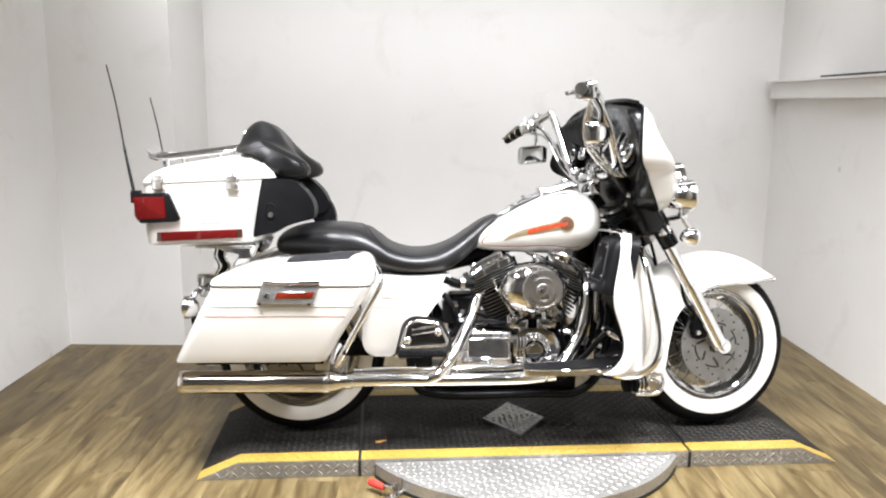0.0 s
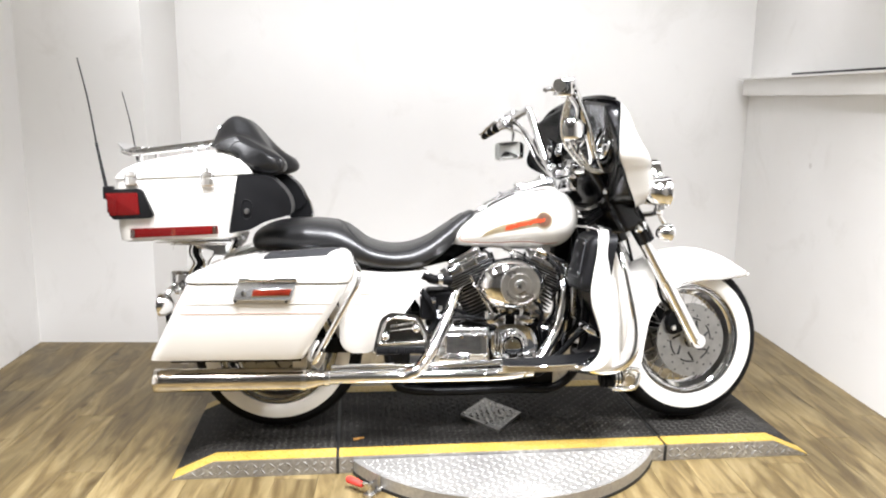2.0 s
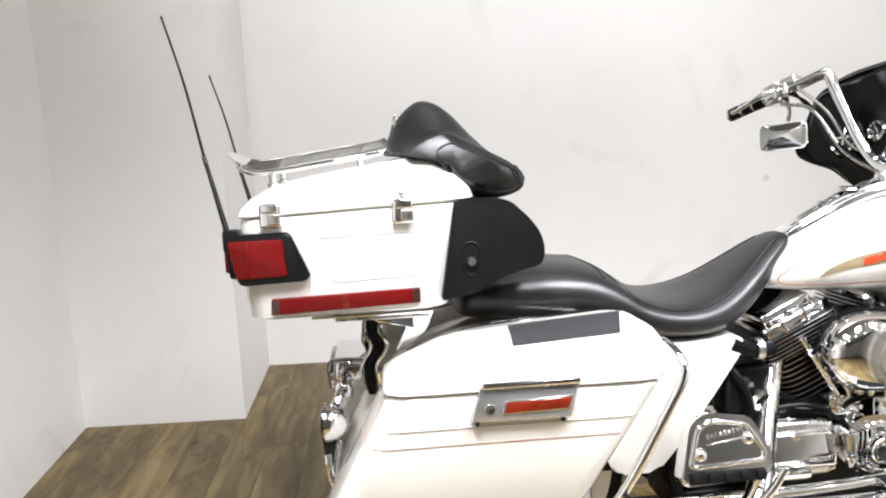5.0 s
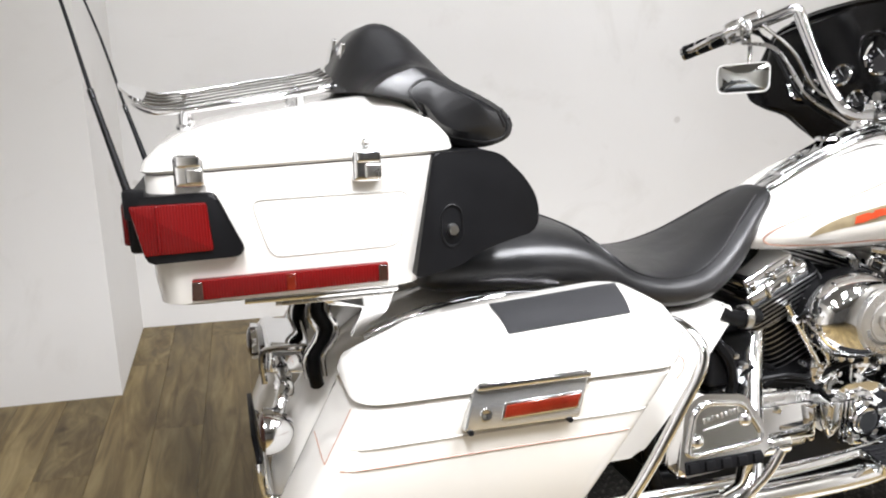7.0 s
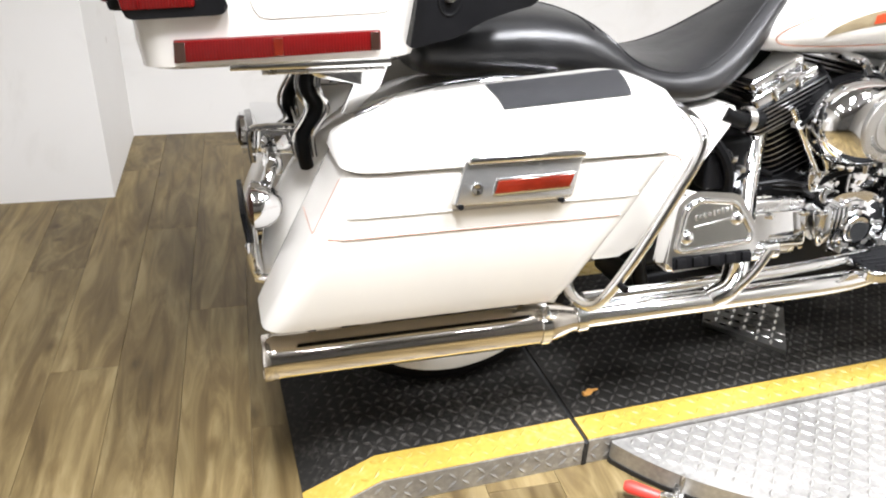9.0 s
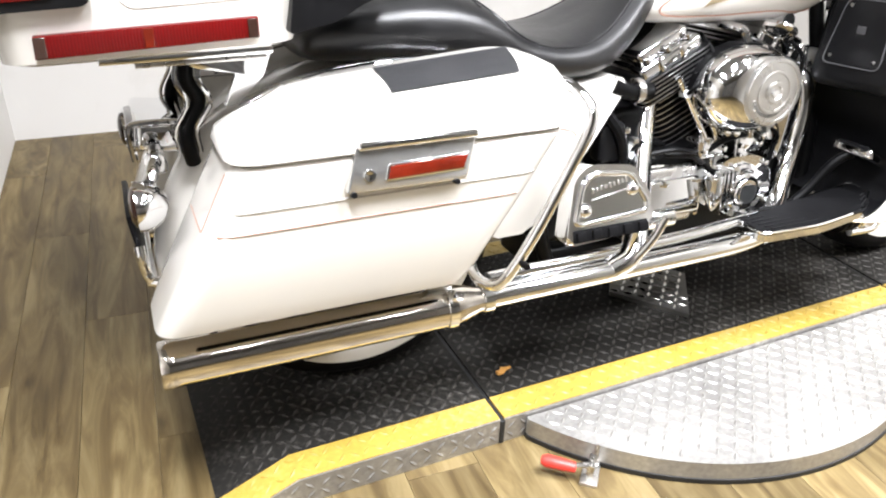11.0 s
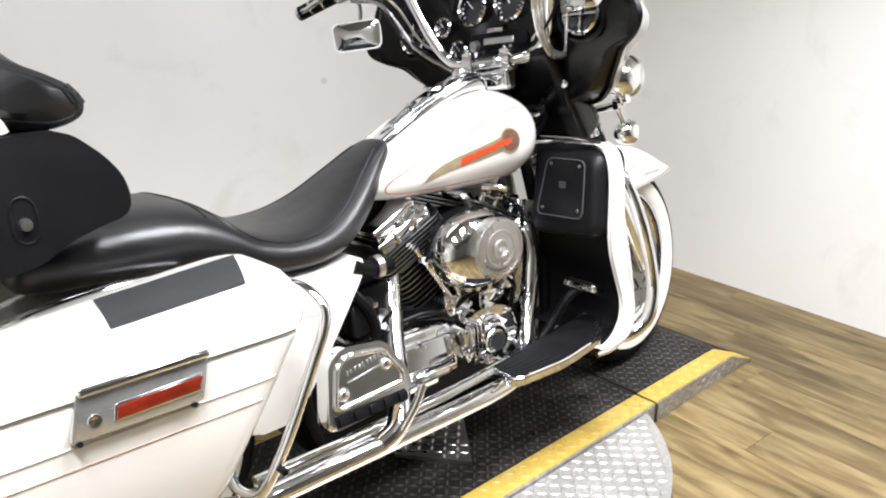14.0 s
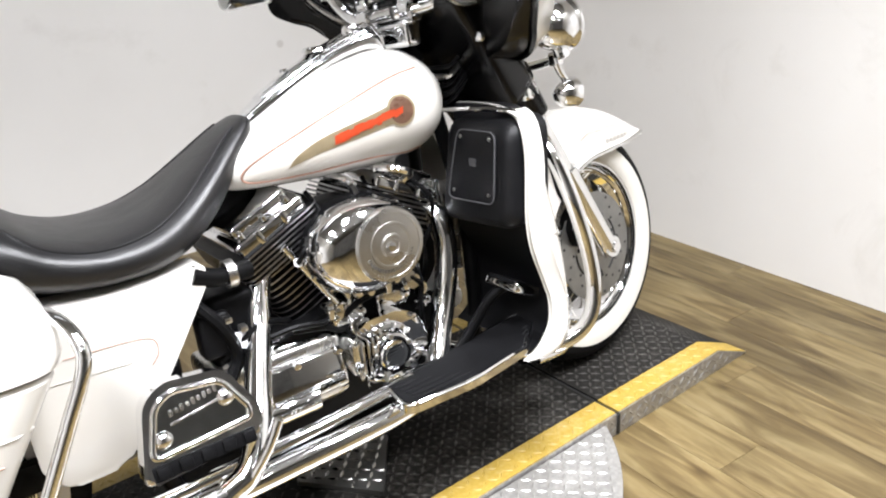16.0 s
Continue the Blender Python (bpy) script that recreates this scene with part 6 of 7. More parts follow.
for sgn in (-1, 1):
    rows = []
    for z, xe, ye, xf, yf in smooth_rows(SH, 3):
        xo = 1.222 - max(0.0, z - 0.45) * 0.18
        outer = curve([(xe, ye, z), (xe + 0.03, ye - 0.009, z), ((xe + xo) / 2, ye - 0.010, z), (xo, ye + 0.022, z), (xo + 0.030, ye + 0.075, z), (max(xf, xo + 0.02), yf, z), (xf - 0.005, -0.10, z)], 4)
        inner = [Vector((p.x - 0.010, p.y + 0.012 * (1 - i / len(outer)), p.z)) for i, p in enumerate(outer)][::-1]
        inner[-1] = Vector((xe + 0.001, ye + 0.014, z))
        rows.append([(p.x, -p.y * sgn, p.z) for p in outer + inner])
    bm = bmesh.new()
    skin(bm, rows)
    shield = part("leg_shield", bm, WHITE, bike, "white painted leg shield with a black inner side")
    rows = []
    for z, xe, ye, xf, yf in smooth_rows(SH, 3):
        zz = 0.29 + (z - 0.285) * 0.985
        xi = xe + 0.030
        rows.append([(x, -y * sgn, zz) for x, y in ((xe + 0.006, ye + 0.014), (xi, ye + 0.03), (xi + 0.01, -0.22), (xi + 0.005, -0.10), (xi + 0.03, -0.10), (xi + 0.04, -0.22), (xi + 0.03, ye + 0.05), (xe + 0.03, ye + 0.016))])
    bm = bmesh.new()
    skin(bm, rows)
    part("inner_panel", bm, PLASTIC, shield, "black plastic inner panel")
    # glove box with speaker
    rows = []
    for k, (s, g) in enumerate(((-0.01, 0.80), (0.0, 0.93), (0.012, 0.985), (0.035, 1.0), (0.09, 1.0))):
        ring = []
        for p in rounded([(-0.383, 0.565), (-0.358, 0.772), (-0.150, 0.772), (-0.145, 0.556)], 0.04, 5):
            y, z = -0.26 + (p.x + 0.26) * g, 0.668 + (p.y - 0.668) * g
            ring.append((1.085 + s + (z - 0.56) * 0.20, -y * sgn, z))
        rows.append(ring)
    bm = bmesh.new()
    skin(bm, rows)
    glove = part("glove_box", bm, PLASTIC, shield, "black grained glove box")
    sk = lambda y, z, lift: (1.075 - lift + (z - 0.56) * 0.20, -y * sgn, z)
    out = rounded([(-0.335, 0.615), (-0.325, 0.752), (-0.205, 0.752), (-0.185, 0.612)], 0.02, 4)
    bm = bmesh.new()
    c = Vector((-0.262, 0.683))
    skin(bm, [[sk(p.x, p.y, -0.004) for p in out], [sk(p.x, p.y, 0.004) for p in out], [sk(c.x + (p.x - c.x) * 0.95, c.y + (p.y - c.y) * 0.95, 0.0055) for p in out]])
    grille = part("speaker_grille", bm, PLASTIC, glove, "flat black speaker grille")
    part("grille_line", tube([sk(p.x, p.y, 0.0052) for p in out], 0.0018, 6, closed=True, smooth=False), GREYPAD, grille)
    for y, z in ((-0.318, 0.632), (-0.310, 0.738), (-0.218, 0.738), (-0.204, 0.630)):
        part("screw", lathe([(0, -0.003), (0.004, -0.002), (0.0045, 0.003)], 10, axis="x", at=sk(y, z, 0.006)), STEEL, grille)
    part("emblem", box(sk(-0.262, 0.69, 0.006), (0.002, 0.022, 0.018), 0.0007, 1), GREYPAD, grille)
    part("top_trim", tube([(1.10, sgn * 0.13, 0.786), (1.125, sgn * 0.22, 0.790), (1.150, sgn * 0.315, 0.787), (1.163, sgn * 0.348, 0.775)], 0.005, 8), CHROME, shield, "chrome trim strip")
    # added steel strip stands for the background seen through a gap
    part("gap_view_strip", box((1.12, sgn * 0.13, 0.53), (0.012, 0.035, 0.20), 0.004, 2), STEEL, shield)
    face = tree_of(shield)
    # grey tube draws the shading of a crease in the white shield
    crease = [laid(face, (x, sgn * 0.6, z), (0, -sgn, 0), 0.0002) for x, z in ((1.145, 0.545), (1.17, 0.545), (1.192, 0.535), (1.202, 0.50), (1.202, 0.44), (1.195, 0.38))]
    part("crease", tube(crease, 0.0013, 6), LINEGREY, shield)

# ---------------------------------------------------------------- steered parts
FX = lambda z: AXLE_F.x - (z - AXLE_F.z) * math.tan(radians(RAKE))


def steered(name, bm, mat, label="", parent=None):
    """A part that turns with the handlebars; parts of it take no pose of their own."""
    return part(name, bm, mat, parent or bike, label, None if parent else TURNED)


fork = steered("front_fork", tube([(1.604, -0.115, 0.318), (FX(0.56) + 0.01, -0.115, 0.56)], 0.030, 18), CHROME, "chrome telescopic front fork")
part("slider", tube([(1.604, 0.115, 0.318), (FX(0.56) + 0.01, 0.115, 0.56)], 0.030, 18), CHROME, fork)
for sgn in (-1, 1):
    part("fork_tube", tube([(FX(0.56) + 0.01, sgn * 0.115, 0.555), (FX(0.80) + 0.01, sgn * 0.115, 0.80)], 0.0245, 16), CHROME, fork)
    part("fork_shroud", tube([(FX(0.70) + 0.01, sgn * 0.115, 0.715), (FX(0.98) + 0.015, sgn * 0.115, 0.985)], lambda t: 0.034 + 0.010 * t, 16), GLOSSBLACK, fork, "black fork shroud")
    part("axle_cap", lathe([(0, sgn * 0.150), (0.014, sgn * 0.149), (0.017, sgn * 0.142), (0.017, sgn * 0.10)], 20, at=(1.606, 0, 0.322)), CHROME, fork)
    part("axle_lug", lathe([(0, sgn * 0.138), (0.028, sgn * 0.138), (0.030, sgn * 0.13), (0.030, sgn * 0.09)], 24, at=(1.606, 0, 0.322)), CHROME, fork)
    cal = part("brake_caliper", prism(rounded([(1.50, 0.345), (1.482, 0.40), (1.505, 0.445), (1.55, 0.455), (1.575, 0.42), (1.555, 0.36)], 0.015, 4), sgn * 0.062, sgn * 0.112, 0.006, 2), BLACK, fork, "black brake caliper")
    for x, z in ((1.508, 0.375), (1.545, 0.430)):
        part("bolt", lathe([(0, sgn * 0.120), (0.009, sgn * 0.119), (0.010, sgn * 0.108)], 12, at=(x, 0, z)), STEEL, cal)
    part("caliper_insert", prism(rounded([(1.545, 0.375), (1.545, 0.425), (1.560, 0.43), (1.565, 0.38)], 0.006, 3), sgn * 0.112, sgn * 0.122, 0.003), CHROME, cal)
    part("brake_hose", tube([(1.51, sgn * 0.10, 0.44), (1.46, sgn * 0.10, 0.50), (1.44, sgn * 0.09, 0.60), (1.40, sgn * 0.07, 0.72)], 0.006, 8), BLACK, cal)
part("lower_clamp", box((FX(0.80), 0, 0.80), (0.09, 0.30, 0.05), 0.012, 3, turn=pose(0, 0, 0, 0, -RAKE, 0)), BLACK, fork)
part("neck_cover", box((FX(0.90) - 0.02, 0, 0.895), (0.10, 0.33, 0.30), 0.03, 4, turn=pose(0, 0, 0, 0, -RAKE, 0)), GLOSSBLACK, fork, "black steering neck cover")

fg = guard("front_mudguard", AXLE_F, TURNED, [(45.5, 0.374, 0.354), (48, 0.375, 0.338), (54, 0.374, 0.301), (66, 0.372, 0.259), (85, 0.371, 0.233), (105, 0.370, 0.220), (130, 0.369, 0.210), (150, 0.369, 0.205), (170, 0.369, 0.200), (188, 0.369, 0.212), (203, 0.369, 0.240), (212, 0.369, 0.285)], 0.098, WHITE, "white painted deep-skirted front mudguard")
for sgn in (-1, 1):
    pts = []
    for ang, r in ((46.5, 0.352), (50, 0.326), (57, 0.288), (70, 0.252), (88, 0.230), (104, 0.220)):
        a = radians(ang)
        pts.append((r * math.cos(a), sgn * 0.0995, r * math.sin(a) + 0.006))
    part("edge_trim", tube(pts, 0.0055, 8), CHROME, fg, "chrome edge trim")
    part("pinstripe", tube([(0.205, sgn * 0.0995, 0.272), (0.17, sgn * 0.0998, 0.290), (0.10, sgn * 0.0998, 0.304), (0.02, sgn * 0.0998, 0.307), (-0.03, sgn * 0.0998, 0.292)], 0.001, 6), PINSTRIPE, fg)
    bm = bmesh.new()
    for k in range(6):
        box((0.085 + 0.017 * k, sgn * 0.0992, 0.268 + 0.0005 * k), (0.011, 0.0015, 0.008 if k % 2 else 0.011), 0, bm=bm)
    part("script_mark", bm, LINEGREY, fg, "small grey script mark as plain bars")
part("mudguard_tip", tube([(0.240, -0.095, 0.256), (0.256, -0.05, 0.260), (0.261, 0, 0.262), (0.256, 0.05, 0.260), (0.240, 0.095, 0.256)], 0.007, 8), CHROME, fg, "chrome tip trim")
part("tip_ornament", lathe([(0, 0.030), (0.007, 0.026), (0.010, 0.010), (0.008, 0)], 14, axis="x", at=(0.240, 0, 0.284)), CHROME, fg)

# handlebar fairing
RIM = [(0.0, 1.270, 1.135), (0.12, 1.267, 1.136), (0.24, 1.255, 1.140), (0.33, 1.238, 1.150), (0.378, 1.222, 1.152), (0.400, 1.198, 1.146), (0.418, 1.150, 1.136), (0.438, 1.100, 1.125), (0.452, 1.062, 1.118), (0.440, 1.030, 1.124), (0.406, 1.006, 1.150), (0.370, 0.988, 1.178), (0.342, 0.956, 1.203), (0.310, 0.920, 1.233), (0.285, 0.890, 1.258), (0.245, 0.864, 1.288), (0.200, 0.850, 1.308), (0.150, 0.847, 1.315), (0.08, 0.847, 1.318), (0.0, 0.849, 1.320)]


def rim_line(sub=3):
    half = smooth_rows(RIM, sub)
    return [(x, y, z) for y, z, x in half] + [(x, -y, z) for y, z, x in reversed(half[1:-1])]


RL = rim_line()
CZ = 1.02
NOSE = [(0.83, 1.37), (0.86, 1.410), (0.90, 1.435), (0.96, 1.435), (1.02, 1.400), (1.10, 1.330), (1.20, 1.255), (1.26, 1.205), (1.31, 1.18)]


def dome(scale, x_of, lift=0.0):
    return [(x_of(x, y, z), y * scale, CZ + (z - CZ) * scale + lift) for x, y, z in RL]


rows = []
for k in range(13):
    s = 1 - k / 12 * 0.93
    bulge = math.sqrt(max(0.0, 1 - s * s))
    rows.append(dome(s, lambda x, y, z: x + (table(NOSE, CZ + (z - CZ) * s)[0] - x) * bulge ** 1.0))
bm = bmesh.new()
bm.faces.new(skin(bm, [dome(0.985, lambda x, y, z: x + 0.004)] + rows, cap=False)[-1])
ROLLED = TURNED @ Matrix.Translation((1.15, 0.021, 1.050)) @ pose(0, 0, 0, 2.0, 0, 1.2) @ Matrix.Translation((-1.15, 0, -1.05))
fair = part("fairing", bm, WHITE, bike, "white painted handlebar fairing with a black inner side", ROLLED)
DX = lambda z, y=0.0: 1.176 + (1.07 - z) * 0.22 - 0.30 * y * y
rows = [dome(1.004, lambda x, y, z: x - 0.004), dome(0.985, lambda x, y, z: x - 0.010), dome(0.960, lambda x, y, z: x - 0.002)]
for s, k in ((0.945, 0.35), (0.93, 0.75), (0.91, 0.96), (0.88, 1.0), (0.75, 1.0), (0.60, 1.0), (0.45, 1.0), (0.30, 1.0), (0.15, 1.0), (0.04, 1.0)):
    rows.append(dome(s, lambda x, y, z: x + (DX(CZ + (z - CZ) * s, y * s) - x) * k))
bm = bmesh.new()
bm.faces.new(skin(bm, rows, cap=False)[-1])
inner = steered("inner_fairing", bm, GLOSSBLACK, "glossy black inner fairing", fair)
part("windshield_lip", tube([(1.152, -0.335, 1.236), (1.144, -0.22, 1.258), (1.138, 0, 1.270), (1.144, 0.22, 1.258), (1.152, 0.335, 1.236)], 0.008, 8), GLOSSBLACK, fair)
SLOPE = math.degrees(math.atan(0.22))


def gauge(y, z, r, big=False, cross=False):
    x = DX(z, y) - 0.006
    m = pose(x, y, z, 0, SLOPE, 0)
    ring = part("gauge", lathe([(r, 0.012), (r + 0.006, 0.004), (r + 0.006, -0.006), (r + 0.002, -0.011), (r - 0.002, -0.008), (r - 0.003, 0.004), (r - 0.003, 0.012)], 36, True, axis="x"), CHROME, inner, "round gauge with a chrome bezel" if not cross else "round speaker with a chrome ring", m)
    part("dial", lathe([(0, 0.0), (r - 0.002, 0.0), (r - 0.002, 0.006)], 32, axis="x"), DARKGLASS, ring)
    if cross:
        part("cross_bar", box((-0.006, 0, 0), (0.005, 2 * r, 0.006), 0.001, 1), CHROME, ring)
        part("cross_bar", box((-0.006, 0, 0), (0.0045, 0.006, 2 * r), 0.001, 1), CHROME, ring)
    else:
        bm = bmesh.new()
        n = 13 if big else 7
        for k in range(n):
            a = radians(-130 + 260 * k / (n - 1))
            box((-0.0010, math.sin(a) * r * 0.80, math.cos(a) * r * 0.80), (0.001, r * 0.05, r * 0.16), 0, turn=pose(0, 0, 0, -math.degrees(a), 0, 0), bm=bm)
        tagged(part("scale_marks", bm, CLEARGLASS, ring), kind="stuff")
        part("needle", box((-0.003, r * 0.22, r * 0.22), (0.001, r * 0.04, r * 0.75), 0, turn=pose(0, 0, 0, -45, 0, 0)), CLEARGLASS, ring)


for sgn in (-1, 1):
    gauge(sgn * 0.062, 1.130, 0.043, True)
    gauge(sgn * 0.172, 1.090, 0.0235)
    gauge(sgn * 0.138, 1.024, 0.0235)
    part("speaker_bowl", lathe([(0.056, 0.016), (0.066, 0.008), (0.069, -0.006), (0.066, -0.012), (0.060, -0.011), (0.054, 0.002), (0.0, 0.010)], 40, axis="x", at=(DX(1.078, 0.278) - 0.002, sgn * 0.278, 1.078)), GLOSSBLACK, inner, "black speaker bowl")
    gauge(sgn * 0.278, 1.078, 0.045, cross=True)
    part("gauge_hood", tube([(DX(1.12) - 0.030, sgn * 0.114, 1.132), (DX(1.16) - 0.034, sgn * 0.099, 1.170), (DX(1.19) - 0.034, sgn * 0.064, 1.185), (DX(1.16) - 0.034, sgn * 0.030, 1.172), (DX(1.13) - 0.030, sgn * 0.018, 1.146)], 0.006, 8), GLOSSBLACK, inner)
    part("fairing_bolt", lathe([(0, -0.010), (0.010, -0.009), (0.012, 0.0)], 14, axis="x", at=(DX(0.915, 0.20) - 0.004, sgn * 0.190, 0.915)), CHROME, inner)
radio = part("radio", box((DX(1.01) - 0.006, 0, 1.033), (0.03, 0.185, 0.055), 0.005, 2, turn=pose(0, 0, 0, 0, SLOPE, 0)), PLASTIC, inner, "black radio with a pale display")
part("display", box((DX(1.03) - 0.024, -0.01, 1.040), (0.004, 0.10, 0.018), 0.002, 1, turn=pose(0, 0, 0, 0, SLOPE, 0)), STEEL, radio)
part("radio_knob", lathe([(0, -0.018), (0.012, -0.017), (0.014, 0)], 20, axis="x", at=(DX(1.02) - 0.02, 0.070, 1.032)), STEEL, radio)
part("dash_plate", box((DX(1.07) - 0.014, 0, 1.068), (0.004, 0.05, 0.012), 0.002, 1, turn=pose(0, 0, 0, 0, SLOPE, 0)), STEEL, inner)
bm = bmesh.new()
for k in range(5):
    box((DX(0.975) - 0.020, -0.08 + 0.04 * k, 0.985), (0.012, 0.022, 0.014), 0.003, 1, bm=bm)
part("switch_row", bm, CHROME, inner, "row of chrome switches")

# handlebars
bar = steered("handlebar", tube([(1.090, -0.03, 0.985), (1.128, -0.065, 0.986), (1.152, -0.105, 0.996), (1.150, -0.150, 1.032), (1.115, -0.195, 1.115), (1.066, -0.228, 1.215), (1.046, -0.238, 1.252), (1.036, -0.245, 1.265), (1.022, -0.258, 1.268), (1.004, -0.285, 1.263), (0.961, -0.36, 1.250), (0.880, -0.505, 1.230)], 0.0155, 14, sub=5), CHROME, "chrome ape-hanger handlebar")
part("bar_half", tube([(1.090, -0.03, 0.985), (1.080, 0.05, 0.985), (1.082, 0.09, 0.990), (1.084, 0.140, 1.02), (1.070, 0.178, 1.09), (1.046, 0.215, 1.205), (1.034, 0.226, 1.248), (1.030, 0.231, 1.261), (1.022, 0.244, 1.263), (1.008, 0.280, 1.253), (0.976, 0.36, 1.231), (0.914, 0.510, 1.189)], 0.0155, 14, sub=5), CHROME, bar)
for y, x in ((0.045, 1.082), (-0.055, 1.112)):
    cl = part("bar_clamp", lathe([(0.016, -0.018), (0.025, -0.016), (0.025, 0.016), (0.016, 0.018)], 24, True, at=(x, y, 0.986)), CHROME, bar, "chrome handlebar clamp")
    part("clamp_cap", box((x, y, 1.010), (0.040, 0.030, 0.014), 0.005, 3), CHROME, cl)
    for dx in (-0.012, 0.012):
        part("bolt", lathe([(0, 0.008), (0.005, 0.007), (0.006, 0)], 10, axis="z", at=(x + dx, y, 1.016)), STEEL, cl)
part("riser", box((1.105, 0, 0.940), (0.045, 0.13, 0.055), 0.012, 3), CHROME, bar)
for sgn in (-1, 1):
    END = Vector((0.879, -0.508, 1.230)) if sgn < 0 else Vector((0.913, 0.513, 1.188))
    P = lambda t: Vector((1.028, sgn * 0.232, 1.266)).lerp(END, 0.55 + 0.45 * t)
    d = (P(1) - P(0)).normalized()
    side = d.cross(Vector((0, 0, 1))).normalized() * (1 if sgn < 0 else -1)
    grip = part("grip", tube([P(0.10), P(1.02)], 0.0195, 16), RUBBER, bar, "black rubber grip with chrome bands")
    for t in (0.12, 0.42, 0.70, 1.0):
        part("grip_band", tube([P(t - 0.025), P(t + 0.025)], 0.0205, 16), CHROME, grip)
    for k in range(7):
        t = 0.18 + k * 0.033
        part("grip_rib", tube([P(t - 0.006), P(t + 0.006)], 0.0203, 14), RUBBER, grip)
    sw = P(-0.10)
    frame_m = Matrix((side, d, side.cross(d))).transposed()
    hous = part("switch_housing", box(sw, (0.056, 0.050, 0.060), 0.010, 3, turn=frame_m), CHROME, bar, "chrome switch housing")
    part("perch", box(P(-0.32), (0.045, 0.034, 0.040), 0.010, 3, turn=frame_m), CHROME, hous)
    res = part("reservoir", box(P(-0.34) + Vector((0.010, 0, 0.022)), (0.046, 0.062, 0.026), 0.007, 3, turn=frame_m), CHROME, hous, "chrome fluid reservoir")
    for k in (-0.022, 0.022):
        part("cap_screw", lathe([(0, 0.006), (0.0045, 0.005), (0.005, 0)], 10, axis="z", at=P(-0.34) + Vector((0.010, 0, 0.034)) + d * k), STEEL, res)
    part("pivot", lathe([(0, 0.026), (0.009, 0.025), (0.010, 0.020), (0.010, -0.020), (0, -0.022)], 14, axis="z", at=P(-0.26) + side * 0.034), CHROME, hous)
    part("clamp_band", tube([P(-0.25), P(-0.20)], 0.0185, 16), STEEL, hous)
    part("clamp_band", tube([P(0.02), P(0.06)], 0.0225, 16), CHROME, hous)
    for k in range(3):
        part("switch_button", box(sw + side * -0.027 + d * (-0.014 + 0.014 * k) + Vector((0, 0, 0.004)), (0.008, 0.010, 0.014), 0.002, 1, turn=frame_m), PLASTIC, hous)
    lv = [P(-0.30) + side * 0.034, P(-0.10) + side * 0.058, P(0.25) + side * 0.062 - Vector((0, 0, 0.006)), P(0.60) + side * 0.052 - Vector((0, 0, 0.010)), P(0.74) + side * 0.052 - Vector((0, 0, 0.010))]
    part("lever", tube(lv, lambda t: 0.0075 - 0.001 * t, 10), CHROME, hous, "chrome hand lever")
    # mirror under the bar
    mp = Vector((0.982, sgn * 0.360, 1.104))
    swing = Matrix.Translation(mp) @ pose(0, 0, 0, 0, 1.5, 34 * sgn) @ Matrix.Translation(-mp)
    part("mirror_stem", tube([P(-0.25) + Vector((0.01, 0, -0.018)), mp + Vector((0.02, 0, 0.075)), mp + Vector((0.012, 0, 0.03))], 0.006, 8), CHROME, bar)
    shell_rows = []
    for s, x in ((1.0, -0.012), (1.0, 0.002), (0.93, 0.022), (0.72, 0.040), (0.35, 0.050)):
        shell_rows.append([(mp.x + x, mp.y + p.x * s, mp.z + p.y * s) for p in rounded([(-0.068, -0.040), (0.068, -0.040), (0.070, 0.040), (-0.070, 0.040)], 0.022, 5)])
    bm = bmesh.new()
    skin(bm, shell_rows)
    mir = part("mirror", bm, CHROME, bar, "rear-view mirror in a chrome shell", swing)
    bm = bmesh.new()
    out = rounded([(-0.064, -0.036), (0.064, -0.036), (0.066, 0.036), (-0.066, 0.036)], 0.020, 5)
    skin(bm, [[(mp.x - 0.0105, mp.y + p.x, mp.z + p.y) for p in out]] + [[(mp.x - 0.0120 - 0.010 * (1 - k * k), mp.y + p.x * k, mp.z + p.y * k) for p in out] for k in (1.0, 0.85, 0.7, 0.5, 0.3, 0.1)])
    part("mirror_glass", bm, MIRROR, mir, "mirror glass")
    # cables down to the neck
    if sgn > 0:
        part("cable", tube([P(-0.15) + Vector((0.01, 0, -0.03)), (1.020, sgn * 0.285, 1.17), (1.065, sgn * 0.225, 1.05), (1.09, sgn * 0.14, 0.985), (1.14, sgn * 0.09, 0.94)], 0.0052, 8), STEEL, bar, "braided cable")
        part("cable", tube([P(-0.34) + Vector((0.02, 0, 0.0)), (1.045, sgn * 0.32, 1.17), (1.085, sgn * 0.265, 1.05), (1.12, sgn * 0.18, 0.975), (1.17, sgn * 0.10, 0.93)], 0.0042, 8), BLACK, bar, "braided cable")
    part("cable", tube([P(-0.30) + Vector((0.02, 0, -0.01)), (1.030, sgn * 0.31, 1.19), (1.055, sgn * 0.245, 1.08), (1.08, sgn * 0.16, 1.01)], 0.0036, 8), BLACK, bar)

# long braided lines hanging from the right-hand controls
for hang in (0.0, 0.012, 0.024):
    part("braided_line", tube([(0.985 + hang, -0.318 + hang, 1.228), (0.985 + hang, -0.262 + hang * 0.5, 1.160), (1.003 + hang * 1.3, -0.228, 1.088 + hang * 0.4), (1.065 + hang, -0.196, 1.020 + hang * 0.7), (1.133, -0.176, 0.981 + hang * 0.5), (1.202, -0.176, 0.979 + hang * 0.3), (1.232, -0.160, 0.985)], 0.0056, 10), SATIN, bar, "silver braided control line")
part("braided_line", tube([(1.040, -0.262, 1.250), (1.090, -0.262, 1.140), (1.124, -0.232, 1.052), (1.168, -0.192, 0.990), (1.205, -0.170, 0.980)], 0.0046, 10), SATIN, bar, "silver braided control line")
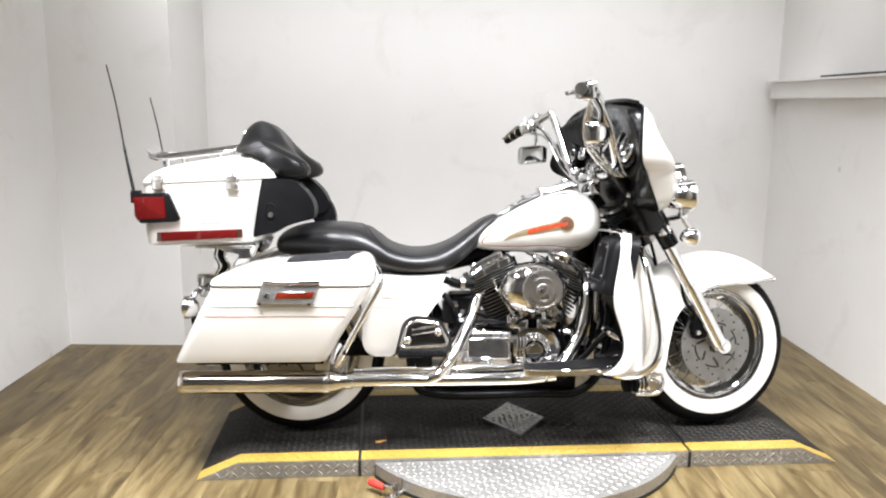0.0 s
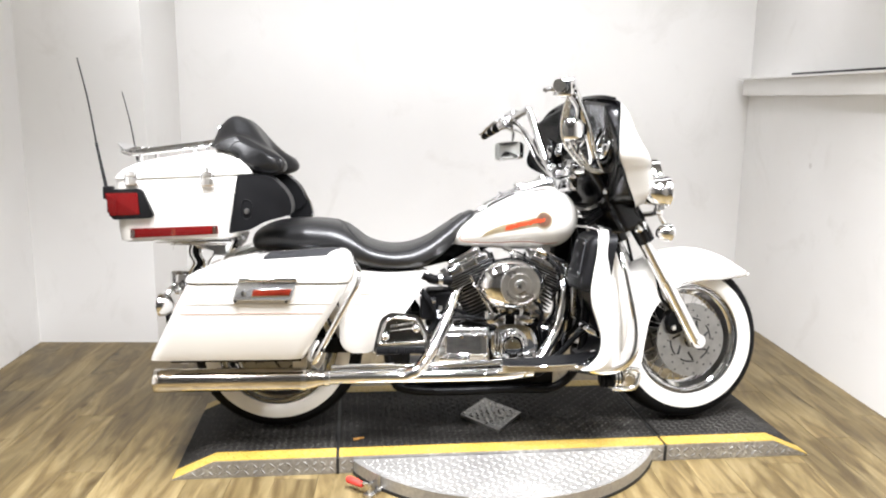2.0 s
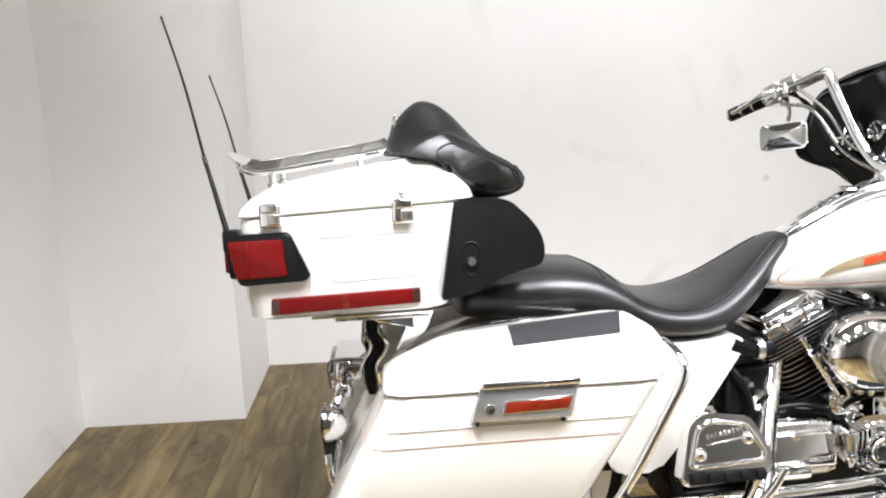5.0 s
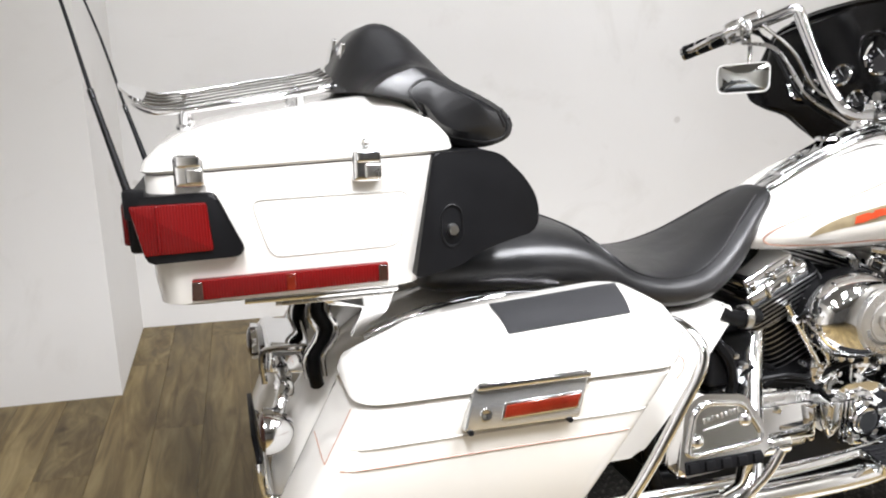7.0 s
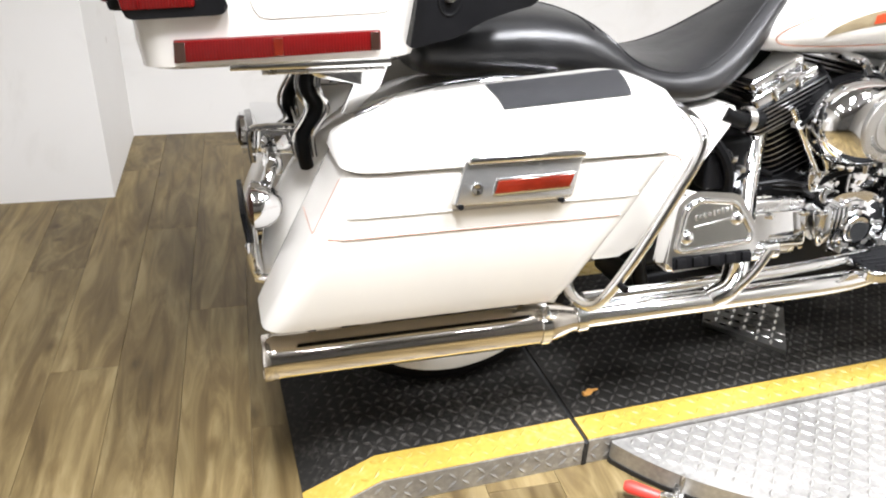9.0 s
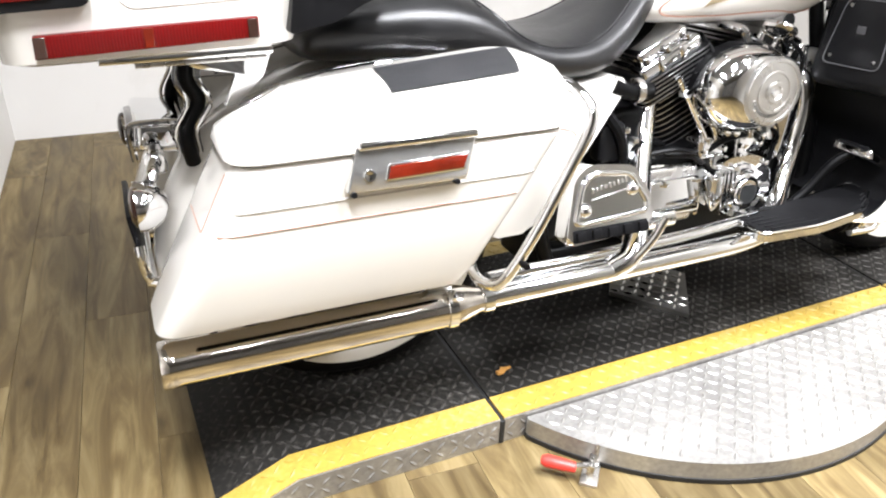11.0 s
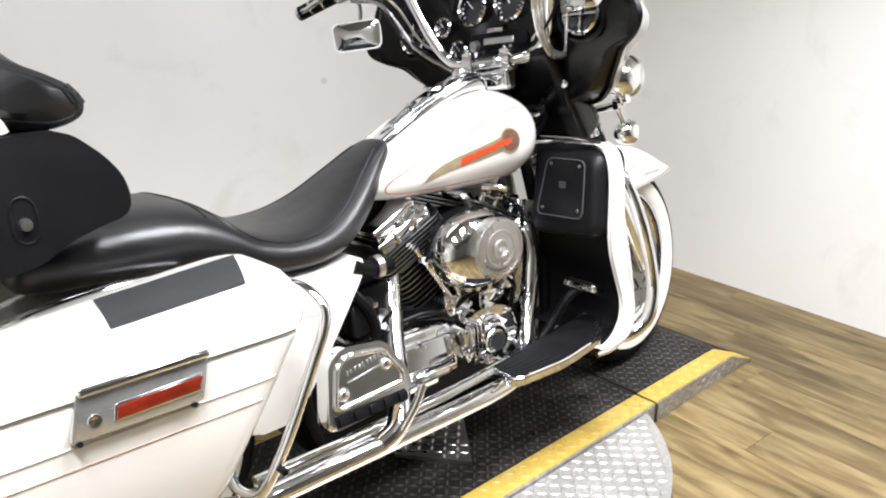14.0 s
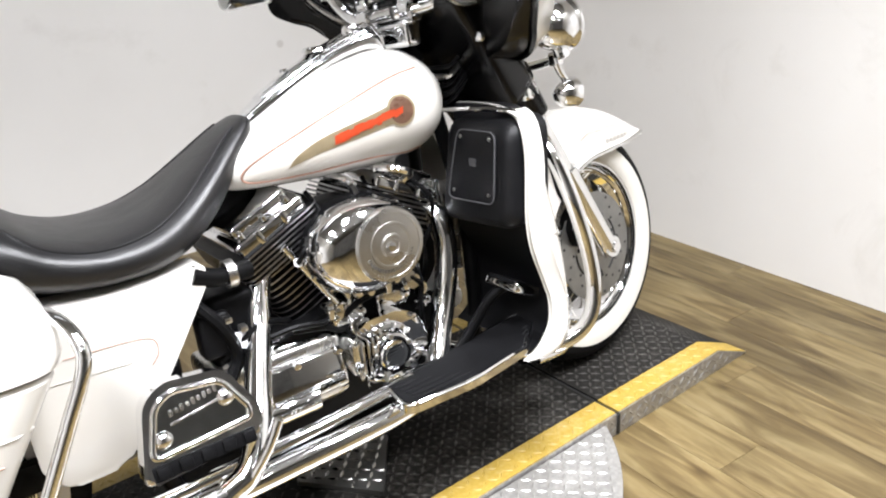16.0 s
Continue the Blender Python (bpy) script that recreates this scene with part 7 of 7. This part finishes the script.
part("left_line", tube([(0.985, 0.30, 1.235), (1.030, 0.240, 1.16), (1.075, 0.205, 1.06), (1.125, 0.150, 1.02)], 0.0048, 8), SATIN, bar)

# lamps on the fork
steered_bar = steered("lamp_bracket", tube([(1.395, -0.225, 0.845), (1.405, -0.15, 0.825), (1.395, -0.05, 0.818), (1.395, 0.05, 0.818), (1.405, 0.15, 0.825), (1.395, 0.225, 0.845)], 0.011, 10), CHROME, "chrome lamp bracket")
head = part("headlamp", lathe([(0, -0.03), (0.07, -0.03), (0.088, 0.0), (0.094, 0.03), (0.096, 0.045), (0.090, 0.050)], 48, axis="x", at=(1.425, 0, 0.955)), CHROME, steered_bar, "large chrome headlamp")
part("headlamp_glass", lathe([(0.090, 0.048), (0.06, 0.060), (0, 0.066)], 40, axis="x", at=(1.425, 0, 0.955)), CLEARGLASS, head)
for sgn in (-1, 1):
    lamp = part("passing_lamp", lathe([(0, -0.064), (0.016, -0.062), (0.032, -0.052), (0.046, -0.034), (0.053, -0.014), (0.056, 0.004), (0.057, 0.018), (0.060, 0.022), (0.060, 0.031), (0.055, 0.033)], 40, axis="x", at=(1.393, sgn * 0.202, 0.904)), CHROME, steered_bar, "round chrome passing lamp")
    part("lamp_glass", lathe([(0.056, 0.029), (0.04, 0.038), (0, 0.042)], 32, axis="x", at=(1.393, sgn * 0.202, 0.904)), CLEARGLASS, lamp)
    part("lamp_post", tube([(1.395, sgn * 0.205, 0.836), (1.392, sgn * 0.202, 0.858)], 0.012, 10), CHROME, lamp)
    turn = part("front_turn_lamp", lathe([(0, -0.040), (0.016, -0.036), (0.028, -0.022), (0.034, 0.0), (0.036, 0.014), (0.032, 0.018)], 28, axis="x", at=(1.435, sgn * 0.185, 0.750)), CHROME, steered_bar, "chrome front turn lamp")
    part("turn_lens", lathe([(0.033, 0.016), (0.024, 0.028), (0, 0.032)], 24, axis="x", at=(1.435, sgn * 0.185, 0.750)), CLEARGLASS, turn)
    part("turn_stem", tube([(1.400, sgn * 0.185, 0.832), (1.412, sgn * 0.186, 0.805), (1.430, sgn * 0.185, 0.782)], 0.009, 10), CHROME, turn)
    part("clamp_knuckle", box((1.400, sgn * 0.190, 0.832), (0.03, 0.026, 0.032), 0.007, 3), CHROME, turn)
    part("fork_clamp", box((FX(0.78) + 0.02, sgn * 0.125, 0.775), (0.05, 0.05, 0.05), 0.012, 3), CHROME, steered_bar)

# neck wiring between tank and fairing
for k in range(5):
    part("neck_cable", tube([(1.11, -0.05 - 0.02 * k, 0.80 + 0.018 * k), (1.16, -0.10 - 0.008 * k, 0.79 + 0.02 * k), (1.22, -0.09, 0.82 + 0.016 * k), (1.28, -0.06, 0.86 + 0.01 * k)], 0.007 if k % 2 else 0.005, 8), BLACK if k != 3 else STEEL, bike)

# ---------------------------------------------------------------- small things on the floor
leaf = thing("fallen_leaf", pose(-0.225, 2.56, PH + 0.002, 0, 0, 25), "small dry orange leaf on the black deck", "leaf")
bm = bmesh.new()
skin(bm, [[(p.x, p.y, 0.0005) for p in rounded([(-0.022, -0.004), (-0.006, -0.009), (0.006, -0.004), (0.022, -0.007), (0.010, 0.004), (0.004, 0.012), (-0.006, 0.005), (-0.018, 0.008)], 0.003, 2)], [(p.x * 0.96, p.y * 0.96, 0.0020 + 12 * p.x * p.x) for p in rounded([(-0.022, -0.004), (-0.006, -0.009), (0.006, -0.004), (0.022, -0.007), (0.010, 0.004), (0.004, 0.012), (-0.006, 0.005), (-0.018, 0.008)], 0.003, 2)]])
part("blade", bm, LEAF, leaf)

clamp = thing("toggle_clamp", pose(-0.160, 2.270, 0.0, 0, 0, -38), "steel toggle clamp with a red rubber handle at the turntable edge", "clamp")
part("base", box((0.0, 0.0, 0.004), (0.035, 0.060, 0.008), 0.002), STEEL, clamp)
part("body", box((0.0, 0.0, 0.026), (0.014, 0.040, 0.040), 0.004, 2), STEEL, clamp)
part("arm", tube([(0.0, -0.012, 0.040), (-0.02, -0.016, 0.040), (-0.035, -0.018, 0.034)], 0.006, 8), STEEL, clamp)
part("handle", lathe([(0, -0.100), (0.009, -0.098), (0.0135, -0.088), (0.0125, -0.055), (0.0105, -0.03), (0.008, -0.028), (0, -0.028)], 20, axis="x", at=(0.0, -0.018, 0.032)), REDGRIP, clamp, "red rubber handle")
part("spindle", lathe([(0, -0.006), (0.010, -0.006), (0.010, 0.0), (0.004, 0.002), (0.004, 0.05), (0, 0.05)], 14, axis="z", at=(0.005, 0.030, 0.012)), STEEL, clamp)

# ---------------------------------------------------------------- floor planks
PW, PL = 0.152, 1.22
me = mesh_of("plank", box((0, 0, -0.003), (PW - 0.0008, PL - 0.0008, 0.006), 0.0004, 1), PLANK)
i, x = 0, LEFT
while x < RIGHT - 0.01:
    y = REAR - ((i * 0.41) % 1.0) * PL
    while y < BACK - 0.01:
        lo, hi = max(y, REAR), min(y + PL, BACK)
        w = min(PW, RIGHT - x)
        if hi - lo > 0.02 and not (x + w / 2 < JOG and lo > PANEL):
            if x + w / 2 < JOG:
                hi = min(hi, PANEL)
            ob = new("plank", me)
            ob.parent = floor
            ob.location = (x + w / 2, (lo + hi) / 2, 0)
            ob.scale = (w / PW, (hi - lo) / PL, 1)
        y += PL
    x += PW
    i += 1
